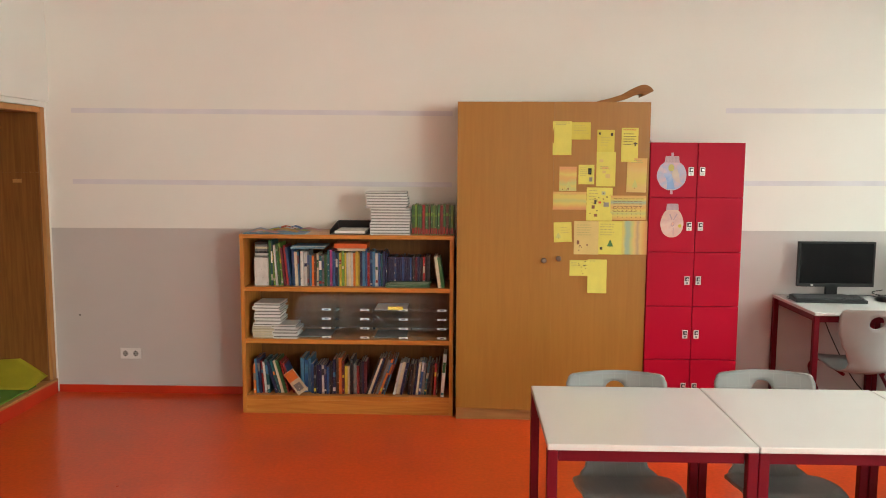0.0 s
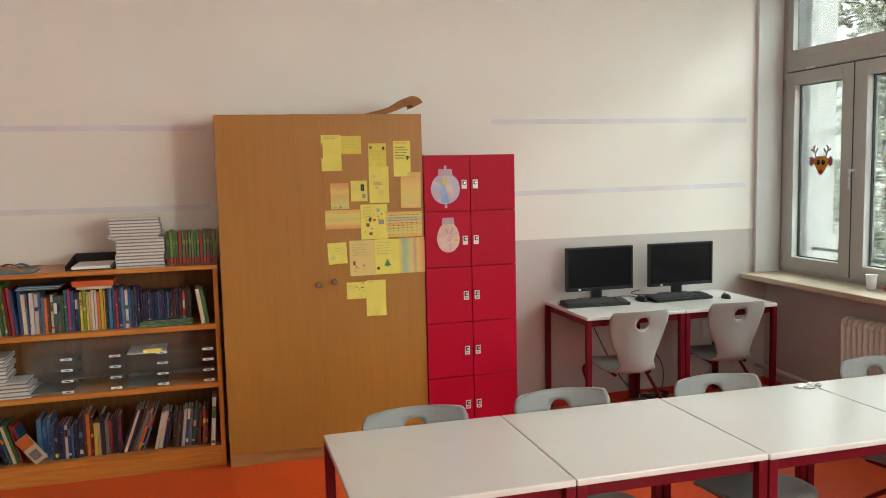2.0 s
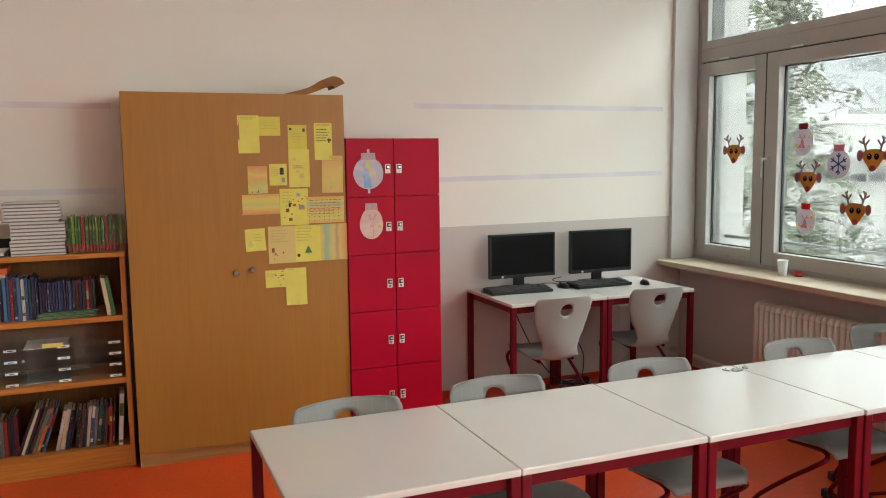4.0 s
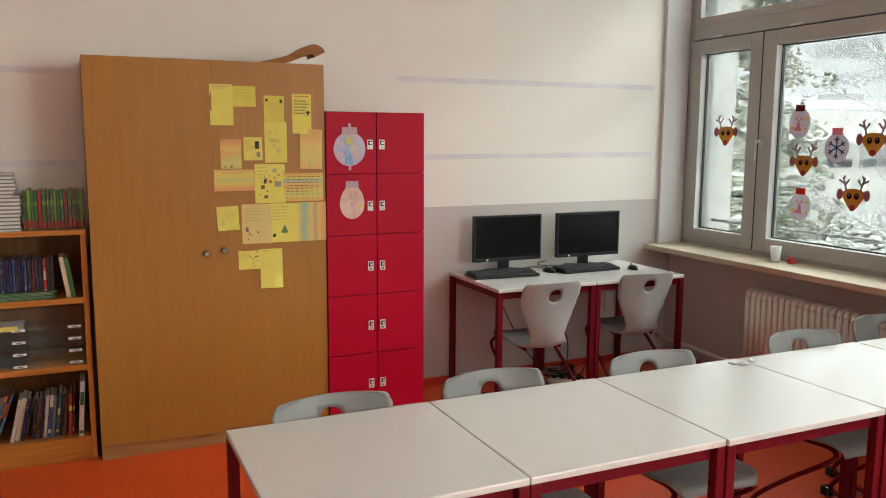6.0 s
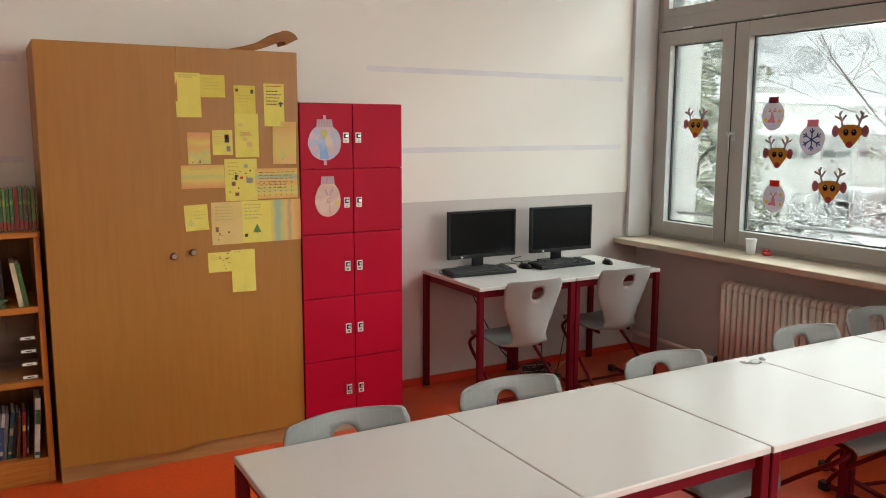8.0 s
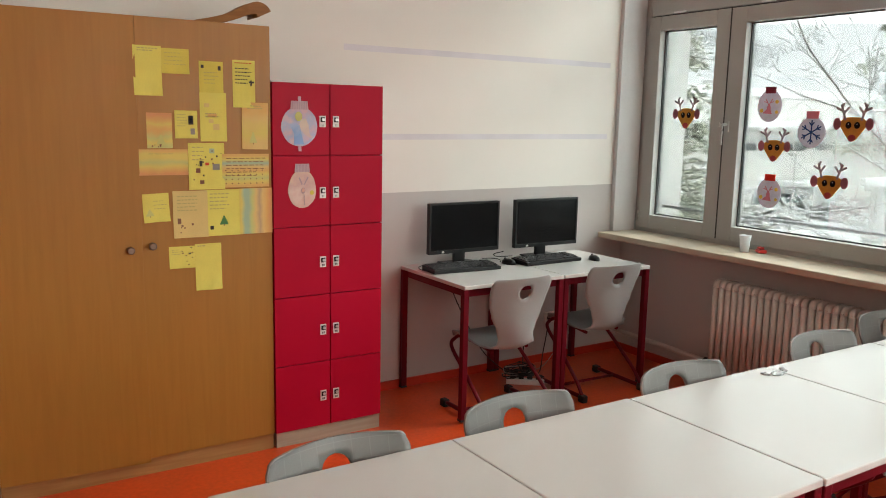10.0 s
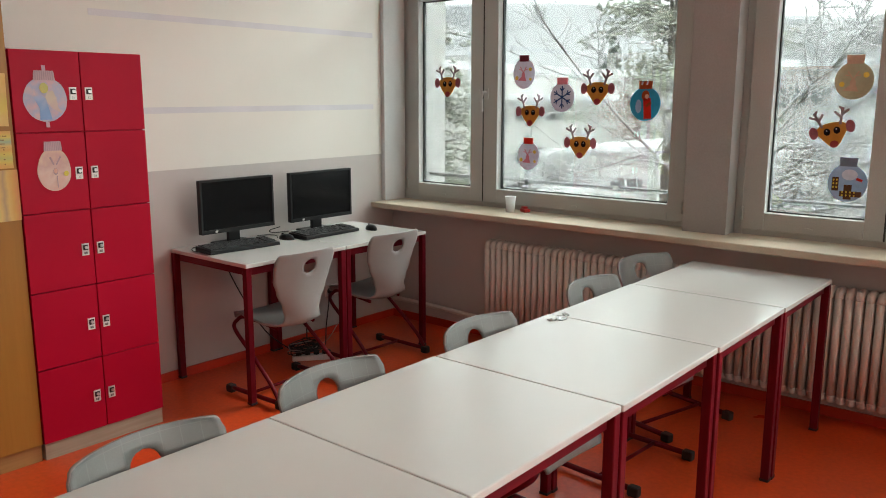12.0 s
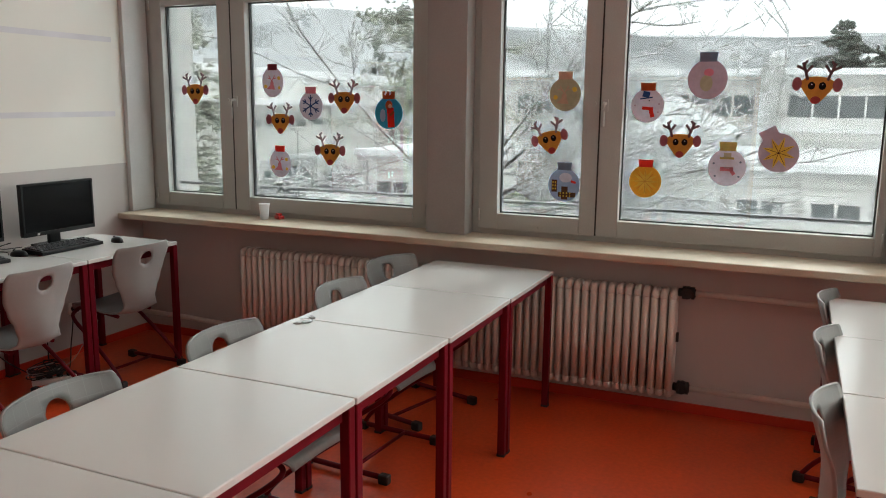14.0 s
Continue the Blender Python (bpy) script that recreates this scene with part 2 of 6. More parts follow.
def wall(name, x0, x1, y0, y1, label):
    bm = bmesh.new()
    box(bm, x0, x1, y0, y1, 0.0, DADO, 1)
    box(bm, x0, x1, y0, y1, DADO, H, 0)
    for v in bm.verts:
        if abs(v.co.z - DADO) < 0.001 and v.co.x < 0:
            v.co.z -= 0.024
    return thing(name, bm, [M["white_wall"], M["grey_wall"]], label, "wall", kind="structure")


wall("wall_north", XW - 0.2, XE + 0.35, YN, YN + 0.2, "cream-white wall with a grey painted lower half")
wall("wall_south", XW - 0.2, XE + 0.35, YS - 0.2, YS, "plain cream-white wall with grey lower half")

# window wall: a low parapet, pillars and a lintel round the window openings
SILL, WIN_T = 0.88, 3.0
bm = bmesh.new()
box(bm, XE, XE + 0.35, YS, YN, 0, SILL - 0.045, 1)
box(bm, XE, XE + 0.35, YS, YN, WIN_T, H, 0)
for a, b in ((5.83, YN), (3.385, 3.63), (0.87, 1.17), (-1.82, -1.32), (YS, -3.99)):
    # pillars in the darkened paint
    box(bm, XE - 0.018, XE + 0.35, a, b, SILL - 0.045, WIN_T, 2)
thing("wall_east", bm, [M["white_wall"], M["grey_wall"], M["reveal"]], "window wall with grey parapet and shade-darkened pillars", "wall", kind="structure")

# west wall with a niche
NY0, NY1, NX = 2.2, 5.76, XW - 0.85
bm = bmesh.new()
box(bm, XW - 0.2, XW, YS, NY0, 0, DADO, 1)
box(bm, XW - 0.2, XW, YS, NY0, DADO, H, 0)
box(bm, XW - 0.2, XW, NY1 + 0.06, YN, 0, 2.04, 0)
box(bm, XW - 0.2, XW, NY0, YN, 2.04, 2.075, 0)
box(bm, XW - 0.2, XW + 0.025, NY0, YN, 2.075, H, 0)
thing("wall_west", bm, [M["white_wall"], M["grey_wall"]], "cream-white wall above a wooden niche", "wall", kind="structure")

niche = holder("wall_niche", "dark plywood niche with an oak frame", "niche", kind="structure")
part("back_panel", boxes((NX - 0.03, NX, NY0, NY1, 0, 2.04)), M["door_wood"], niche)
part("side_panel", boxes((NX, XW - 0.01, NY1 - 0.02, NY1, 0.1, 1.585), (NX, XW - 0.01, NY1 - 0.02, NY1, 1.589, 2.0), (NX, XW - 0.01, NY1, NY1 + 0.02, 0.0, 2.03)), M["door_wood"], niche)
part("side_panel", boxes((NX, XW - 0.01, NY0, NY0 + 0.02, 0.1, 2.0)), M["door_wood"], niche)
part("top_panel", boxes((NX, XW - 0.01, NY0, NY1, 2.0, 2.03)), M["door_wood"], niche)
part("post", boxes((XW - 0.09, XW + 0.012, NY1, NY1 + 0.055, 0.11, 2.035), bevel=0.004), M["frame_wood"], niche)
part("post", boxes((XW - 0.09, XW + 0.012, NY0 - 0.06, NY0, 0.11, 2.035), bevel=0.004), M["frame_wood"], niche)
part("head_rail", boxes((XW - 0.09, XW + 0.008, NY0, NY1, 1.995, 2.035), bevel=0.004), M["frame_wood"], niche)
part("plate", boxes((XW - 0.19, XW - 0.13, NY1 - 0.026, NY1 - 0.02, 1.515, 1.54)), M["frame_wood"], niche)
part("platform_front", boxes((XW - 0.02, XW + 0.01, NY0, YN - 0.03, 0.0, 0.085)), M["skirt"], niche)
part("platform_edge", boxes((XW - 0.06, XW + 0.014, NY0, YN - 0.03, 0.085, 0.105), bevel=0.004), M["frame_wood"], niche)
part("platform_floor", boxes((NX, XW - 0.06, NY0, NY1, 0.0, 0.1)), M["frame_wood"], niche)

M["mat_green"] = mat("green_foam_mat", (0.12, 0.27, 0.03), 0.8, var=0.1, bump=0.2)
M["mat_yellow"] = mat("yellow_foam_mat", (0.62, 0.56, 0.04), 0.8, var=0.06, bump=0.2)
bm = boxes((NX + 0.05, XW - 0.02, 3.6, 5.6, 0.106, 0.118), bevel=0.004)
thing("play_mat", bm, M["mat_green"], "green play mat lying on the niche platform", "mat")
bm = bmesh.new()
g = [[None] * 9 for _ in range(13)]
for i in range(13):
    for j in range(9):
        u, v = i / 12, j / 8
        g[i][j] = bm.verts.new((NX + 0.08 + u * (XW - 0.008 - NX - 0.08), 5.46 + 0.27 * v, 0.122 + v * (0.015 + 0.13 * min(1, (1 - u) * 4)) + 0.012 * math.sin(5 * u + 3 * v) * v))
for i in range(12):
    for j in range(8):
        bm.faces.new((g[i][j], g[i + 1][j], g[i + 1][j + 1], g[i][j + 1])).smooth = True
bmesh.ops.solidify(bm, geom=bm.faces[:], thickness=-0.008)
thing("yellow_mat", bm, M["mat_yellow"], "yellow mat curling up against the niche wall", "mat")
bm = boxes((XW - 0.4, XW - 0.1, 5.0, 5.3, 0.1185, 0.124), bevel=0.002)
thing("mat_picture", bm, M["paper"], "white printed sheet lying on the green mat", "paper")

# coved skirting of the floor covering
bm = boxes((XW + 0.012, -1.34, YN - 0.012, YN, 0, SKIRT), (1.9, XE, YN - 0.012, YN, 0, SKIRT))
thing("baseboard_north", bm, M["skirt"], "low orange-red skirting strip", "baseboard", kind="structure")
bm = boxes((XE - 0.012, XE, YS, YN - 0.012, 0, SKIRT))
thing("baseboard_east", bm, M["skirt"], "low orange-red skirting strip", "baseboard", kind="structure")

# narrow strips left on the wall
for x0, x1, z, s in ((-2.62, 0.05, 2.018, -0.014), (-2.63, 0.05, 1.522, -0.008), (1.918, 3.94, 2.03, 0.0), (1.95, 3.94, 1.535, 0.012)):
    bm = bmesh.new()
    box(bm, x0, x1, YN - 0.0015, YN, z - 0.017, z + 0.017)
    for v in bm.verts:
        v.co.z += s * (v.co.x - x0) / (x1 - x0)
    thing("wall_strip", bm, M["tape"], "faded pale lilac strip on the white wall", "wall strip", "strips on the wall", "structure")

# ---- windows ----
GX = 4.28


def window(name, y0, y1, mull, panes, lower_top=2.27):
    """Two sashes under a fixed light; panes: (y0, y1) of the lower glass."""
    w = holder(name, "grey-white framed double window with fixed upper light", "window", kind="structure")
    fx0, fx1 = GX - 0.045, GX + 0.05
    part("window_frame", boxes((fx0, fx1, y0, y0 + 0.045, SILL - 0.01, WIN_T), (fx0, fx1, y1 - 0.045, y1, SILL - 0.01, WIN_T),
                               (fx0, fx1, y0 + 0.045, y1 - 0.045, SILL - 0.01, SILL + 0.035), (fx0, fx1, y0 + 0.045, y1 - 0.045, WIN_T - 0.05, WIN_T),
                               bevel=0.004), M["win_frame"], w)
    part("transom", boxes((fx0 + 0.004, fx1, y0 + 0.045, y1 - 0.045, 2.375, 2.475), bevel=0.004), M["win_frame"], w)
    tops = 2.365
    for k, ((a, b), (s0, s1)) in enumerate(zip(panes, ((mull, y1 - 0.04), (y0 + 0.04, mull)))):
        sx0, sx1 = fx0 - 0.018, fx1 - 0.02
        s0, s1 = s0 + 0.003, s1 - 0.003
        z0, z1 = SILL + 0.03, tops
        bm = boxes((sx0, sx1, s0, a, z0, z1), (sx0, sx1, b, s1, z0, z1), (sx0, sx1, a, b, z0, 1.005), (sx0, sx1, a, b, lower_top, z1), bevel=0.004)
        sash = part("sash", bm, M["win_frame"], w)
        t = 0.007
        part("gasket", boxes((GX - 0.013, GX + 0.003, a, a + t, 1.005, lower_top), (GX - 0.013, GX + 0.003, b - t, b, 1.005, lower_top),
                             (GX - 0.013, GX + 0.003, a + t, b - t, 1.005, 1.005 + t), (GX - 0.013, GX + 0.003, a + t, b - t, lower_top - t, lower_top)), M["gasket"], sash)
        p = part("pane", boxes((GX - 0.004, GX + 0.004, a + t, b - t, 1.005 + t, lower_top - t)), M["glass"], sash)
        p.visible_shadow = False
        bm = boxes((sx0 - 0.006, sx0, (s0 + s1) / 2 - 0.02, (s0 + s1) / 2 + 0.02, z0 + 0.022, z0 + 0.034))
        part("drain_cap", bm, M["win_frame"], sash)
        hinge_y = s1 - 0.006 if k == 0 else s0 + 0.006
        for hz in (z0 + 0.05, z1 - 0.12):
            bm = bmesh.new()
            rod(bm, (sx0 - 0.006, hinge_y, hz), (sx0 - 0.006, hinge_y, hz + 0.07), 0.007, 8)
            part("hinge", bm, M["win_frame"], sash)
    part("head_seal", boxes((fx0 + 0.02, fx1 - 0.03, y0 + 0.045, y1 - 0.045, 2.35, 2.377)), M["gasket"], w)
    part("rebate", boxes((fx0 - 0.019, fx0 - 0.01, mull - 0.004, mull + 0.004, SILL + 0.035, tops)), M["gasket"], w)
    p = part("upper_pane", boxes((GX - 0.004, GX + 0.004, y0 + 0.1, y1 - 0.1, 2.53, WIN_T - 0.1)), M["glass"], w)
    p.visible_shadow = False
    part("upper_sash", boxes((fx0 + 0.002, fx1 - 0.02, y0 + 0.045, y0 + 0.1, 2.475, WIN_T - 0.05), (fx0 + 0.002, fx1 - 0.02, y1 - 0.1, y1 - 0.045, 2.475, WIN_T - 0.05),
                             (fx0 + 0.002, fx1 - 0.02, y0 + 0.1, y1 - 0.1, 2.475, 2.53), (fx0 + 0.002, fx1 - 0.02, y0 + 0.1, y1 - 0.1, WIN_T - 0.1, WIN_T - 0.05)), M["win_frame"], w)
    for hy in (y1 - 0.3, mull - 0.25):
        part("stay", boxes((fx0 - 0.008, fx0 + 0.004, hy - 0.05, hy + 0.05, 2.376, 2.388)), M["steel"], w)
    # lever handle on the meeting stile
    hb = bmesh.new()
    hx = fx0 - 0.018
    box(hb, hx - 0.012, hx, mull - 0.045, mull - 0.015, 1.60, 1.67, bevel=0.003)
    tube(hb, smooth_line([(hx, mull - 0.03, 1.645), (hx - 0.045, mull - 0.03, 1.645), (hx - 0.055, mull - 0.03, 1.62), (hx - 0.055, mull - 0.03, 1.52)]), 0.009, 8)
    part("handle", hb, M["win_frame"], w)
    hb = bmesh.new()
    rod(hb, (hx, mull + 0.035, 1.645), (hx - 0.012, mull + 0.035, 1.645), 0.014, 14)
    part("handle_rosette", hb, M["win_frame"], w)
    return w


window("window_1", 3.63, 5.83, 5.103, ((5.21, 5.68), (3.772, 4.988)))
window("window_2", 1.17, 3.385, 2.64, ((2.735, 3.222), (1.257, 2.518)))
# unseen window, added with its lamp to brighten the room
window("window_4", -3.99, -1.82, -2.52, ((-2.425, -1.95), (-3.9, -2.64)))
window("window_3", -1.32, 0.87, 0.15, ((0.245, 0.732), (-1.233, 0.03)))

bm = boxes((3.90, GX - 0.04, YS, YN - 0.003, SILL - 0.04, SILL), bevel=0.006)
thing("window_sill", bm, M["sill"], "long cream stone window sill", "window sill", kind="structure")
# casing strip between wall and first window
bm = boxes((4.012, GX - 0.05, 5.822, YN - 0.002, SILL + 0.001, H - 0.002), bevel=0.004)
thing("trim_casing", bm, M["casing"], "pale upright casing beside the window", "trim", kind="structure")

# outside: guard rail in front of the windows
bm = bmesh.new()
rod(bm, (4.6, -1.6, 1.03), (4.6, 6.1, 1.03), 0.014, 10)
rail = thing("guard_rail", bm, M["steel"], "thin grey steel guard rail outside the windows", "rail")
for y in (-1.45, 1.0, 3.52, 5.98):
    bm = bmesh.new()
    tube(bm, [(4.6, y, 1.03), (4.6, y, 0.7), (4.45, y, 0.7)], 0.01, 8)
    part("bracket", bm, M["steel"], rail)


# ---- tables ----
def table(w, d, h, at, label, group):
    t = holder("school_table", label, "table", group, at=at)
    bm = bmesh.new()
    box(bm, -w / 2 + 0.001, w / 2 - 0.001, -d / 2, d / 2, h - 0.022, h, bevel=0.004)
    part("tabletop", bm, M["table_top"], t)
    for sy in (-1, 1):
        y = sy * (d / 2 - 0.035)
        part("apron", boxes((-w / 2 + 0.04, w / 2 - 0.04, y - 0.012, y + 0.012, h - 0.065, h - 0.022)), M["red_steel"], t)
    for sx in (-1, 1):
        x = sx * (w / 2 - 0.035)
        part("apron", boxes((x - 0.012, x + 0.012, -d / 2 + 0.055, d / 2 - 0.055, h - 0.065, h - 0.022)), M["red_steel"], t)
        for sy in (-1, 1):
            y = sy * (d / 2 - 0.019)
            xx = sx * (w / 2 - 0.018)
            leg = part("leg", boxes((xx - 0.0175, xx + 0.0175, y - 0.0175, y + 0.0175, 0.006, h - 0.022), bevel=0.004), M["red_steel"], t)
            part("foot_cap", boxes((xx - 0.0185, xx + 0.0185, y - 0.0185, y + 0.0185, 0.0, 0.012)), M["black_rubber"], leg)
    return t


T0 = table(0.689, 0.69, 0.76, pose(0.768, 3.142, 0), "white-topped school table on dark red steel legs", "row of school tables")
copy_thing(T0, pose(1.4575, 3.142, 0))
T0 = table(0.7, 0.69, 0.76, pose(2.153, 3.137, 0), "white-topped school table on dark red steel legs", "row of school tables")
for x, y in ((2.854, 3.131), (3.557, 3.127)):
    copy_thing(T0, pose(x, y, 0))
for x in (2.136, 2.84, 3.54):
    tagged(copy_thing(T0, pose(x, 1.105, 0)), group="second row of school tables")
for x, r in ((2.64, 0), (3.345, 0)):
    tagged(copy_thing(T0, pose(x + 0.0, 5.505, 0.008, 0, 0, r)), "white-topped school table used as computer desk", group="computer desks")


# ---- chairs ----
def shell_mesh():
    """One-piece plastic seat and back with a waist and a grip hole."""
    prof = smooth_line([Vector((0, y, z)) for y, z in ((0.215, 0.405), (0.205, 0.43), (0.165, 0.442), (0.05, 0.431), (-0.06, 0.411), (-0.128, 0.402),
                                                       (-0.173, 0.428), (-0.193, 0.492), (-0.194, 0.585), (-0.20, 0.668), (-0.218, 0.736), (-0.237, 0.798), (-0.243, 0.815))], 4)
    wid = [(0, 0.165), (0.06, 0.19), (0.2, 0.2), (0.34, 0.195), (0.43, 0.155), (0.49, 0.126), (0.55, 0.118), (0.63, 0.132), (0.72, 0.168), (0.82, 0.193), (0.9, 0.203), (0.955, 0.205), (0.985, 0.196), (1.0, 0.178)]
    n = len(prof)
    arc = [0.0]
    for a, b in zip(prof, prof[1:]):
        arc.append(arc[-1] + (b - a).length)
    full = arc[-1]

    def width(s):
        for (a, wa), (b, wb) in zip(wid, wid[1:]):
            if s <= b:
                k = (s - a) / (b - a)
                k = k * k * (3 - 2 * k)
                return wa + (wb - wa) * k
        return wid[-1][1]

    nu = 22
    hc, hx, hs = full - 0.087, 0.044, 0.043
    P, S = [], []
    for i in range(n):
        s = arc[i] / full
        w = width(s)
        back = min(1, max(0, (s - 0.42) / 0.15))
        row, srow = [], []
        d = (prof[min(i + 1, n - 1)] - prof[max(i - 1, 0)]).normalized()
        for j in range(nu + 1):
            u = 2 * j / nu - 1
            x = u * w
            lift = (0.012 * (1 - back) + 0.052 * back) * abs(u) ** 2.0
            top = -0.026 * u * u * min(1, max(0, (s - 0.72) / 0.2))
            p = Vector((x, prof[i].y, prof[i].z)) + Vector((0, d.z, -d.y)) * lift
            p.z += top
            row.append(p)
            srow.append((x, arc[i]))
        P.append(row)
        S.append(srow)
    bm = bmesh.new()
    thick = 0.009
    inside = lambda x, s: ((x / hx) ** 2 + ((s - hc) / hs) ** 2) < 1
    keepf = {}
    for i in range(n - 1):
        for j in range(nu):
            cx = sum(S[a][b][0] for a, b in ((i, j), (i + 1, j), (i, j + 1), (i + 1, j + 1))) / 4
            cs = (S[i][j][1] + S[i + 1][j][1]) / 2
            keepf[i, j] = not inside(cx, cs)
    plain = [list(r_) for r_ in P]
    # pull the rim of the hole onto an ellipse
    for i in range(1, n - 1):
        for j in range(1, nu):
            k = [keepf[a, b] for a, b in ((i, j), (i - 1, j), (i, j - 1), (i - 1, j - 1))]
            if any(k) and not all(k):
                x, s = S[i][j]
                r = math.hypot(x / hx, (s - hc) / hs)
                tx, ts = x / r, hc + (s - hc) / r
                du, dv = P[i][j + 1] - P[i][j - 1], P[i + 1][j] - P[i - 1][j]
                P[i][j] = P[i][j] + du * ((tx - x) / (S[i][j + 1][0] - S[i][j - 1][0])) + dv * ((ts - s) / (S[i + 1][j][1] - S[i - 1][j][1]))
    top_v, bot_v = {}, {}
    for i in range(n):
        for j in range(nu + 1):
            dv = plain[min(i + 1, n - 1)][j] - plain[max(i - 1, 0)][j]
            du = plain[i][min(j + 1, nu)] - plain[i][max(j - 1, 0)]
            nm = dv.cross(du).normalized()
            if nm.z + nm.y < 0:
                nm = -nm
            top_v[i, j] = bm.verts.new(P[i][j])
            bot_v[i, j] = bm.verts.new(P[i][j] - nm * thick)
    edges = {}
    for (i, j), ok in keepf.items():
        if not ok:
            continue
        q = [(i, j), (i + 1, j), (i + 1, j + 1), (i, j + 1)]
        f = bm.faces.new([top_v[k] for k in q])
        f.smooth, f.material_index = True, 0
        f = bm.faces.new([bot_v[k] for k in q[::-1]])
        f.smooth, f.material_index = True, 1
        for a, b in zip(q, q[1:] + q[:1]):
            key = tuple(sorted((a, b)))
            edges[key] = edges.get(key, 0) + 1
    for (a, b), c in edges.items():
        if c == 1:
            f = bm.faces.new((top_v[a], top_v[b], bot_v[b], bot_v[a]))
            f.smooth, f.material_index = True, 1
    bmesh.ops.delete(bm, geom=[v for v in bm.verts if not v.link_faces], context="VERTS")
    return bm


def chair(at, label, group):
    c = holder("school_chair", label, "chair", group, at=at)
    part("seat_shell", shell_mesh(), [M["chair_in"], M["chair_out"]], c)
    for sx in (-1, 1):
        x = sx * 0.235
        bm = bmesh.new()
        tube(bm, smooth_line([(x, 0.20, 0.028), (x, -0.05, 0.028), (x, -0.215, 0.03)], 4), 0.013, 8)
        run = part("runner", bm, M["red_steel"], c)
        for y0, y1 in ((0.165, 0.215), (-0.25, -0.2)):
            part("foot_cap", boxes((x - 0.02, x + 0.02, y0, y1, 0.0, 0.045), bevel=0.008), M["black_rubber"], run)
        bm = bmesh.new()
        xt = sx * 0.175
        tube(bm, smooth_line([(x, -0.22, 0.035), (x * 0.99, -0.15, 0.12), (x * 0.96, 0.02, 0.26), (x * 0.92, 0.16, 0.365), (xt, 0.185, 0.402), (xt * 0.9, 0.14, 0.42), (xt * 0.75, 0.0, 0.398), (xt * 0.7, -0.1, 0.384)], 5), 0.011, 8)
        part("leg", bm, M["red_steel"], c)
    bm = bmesh.new()
    rod(bm, (-0.235, 0.02, 0.03), (0.235, 0.02, 0.03), 0.009, 8)
    part("cross_bar", bm, M["red_steel"], c)
    return c


C0 = chair(pose(0.78, 3.305, 0, 0, 0, 181), "grey plastic chair on dark red sled frame under table", "chairs at the table row")
for x, y, r in ((1.392, 3.345, 179), (2.095, 3.325, 178), (2.945, 3.345, 176), (3.565, 3.42, 165)):
    copy_thing(C0, pose(x, y, 0, 0, 0, r))
for x, y, r in ((3.68, 1.255, 170), (2.975, 1.28, 169), (2.225, 1.30, 172)):
    tagged(copy_thing(C0, pose(x, y, 0, 0, 0, r)), group="chairs at the second row")
for x, y, r in ((2.602, 5.255, 1), (3.355, 5.305, -2)):
    tagged(copy_thing(C0, pose(x, y, 0, 0, 0, r)), "grey plastic school chair on dark red sled frame at desk", group="chairs at the computers")

# ---- cupboard ----
cab = holder("wooden_cupboard", "tall brown beech two-door cupboard covered with papers", "cupboard")
part("body", boxes((0.092, 0.11, 5.372, 5.84, 0.077, 2.05), (1.278, 1.296, 5.372, 5.84, 0.077, 2.05), (0.11, 1.278, 5.372, 5.84, 2.03, 2.049), (0.11, 1.278, 5.372, 5.84, 0.077, 0.097), (0.11, 1.278, 5.82, 5.84, 0.097, 2.03)), M["beech"], cab)
part("plinth", boxes((0.094, 1.294, 5.362, 5.84, 0.0, 0.077)), M["beech_side"], cab)
for x0, x1, kx, kz in ((0.092, 0.6983, 0.646, 1.053), (0.6992, 1.296, 0.739, 1.066)):
    bm = boxes((x0, x1, 5.35, 5.371, 0.08, 2.05), bevel=0.001)
    if x0 < 0.5:
        for v in bm.verts:
            if v.co.y < 5.36:
                v.co.y -= 0.02 * (1 - v.co.z / 2.05) * max(0, (v.co.x - x0) / (x1 - x0))
                v.co.z -= 0.012 if v.co.z < 0.2 and v.co.x > 0.5 else 0
    d = part("door", bm, M["beech"], cab)
    bm = bmesh.new()
    tube(bm, [(kx, 5.35, kz), (kx, 5.338, kz), (kx, 5.335, kz), (kx, 5.322, kz), (kx, 5.318, kz)], [0.008, 0.008, 0.017, 0.017, 0.012], 14)
    part("knob", bm, M["bronze"], d)

# ---- lockers ----
def lettering(text, size, x, y, z):
    """Flat upright letters that look towards -y, centred on x."""
    cu = bpy.data.curves.new("lettering", "FONT")
    cu.body, cu.size, cu.align_x, cu.resolution_u = text, size, "CENTER", 2
    tmp = bpy.data.objects.new("lettering", cu)
    me = tmp.to_mesh()
    bm = bmesh.new()
    bm.from_mesh(me)
    tmp.to_mesh_clear()
    bpy.data.objects.remove(tmp)
    bpy.data.curves.remove(cu)
    for v in bm.verts:
        v.co = Vector((x + v.co.x, y, z + v.co.y))
    return bm


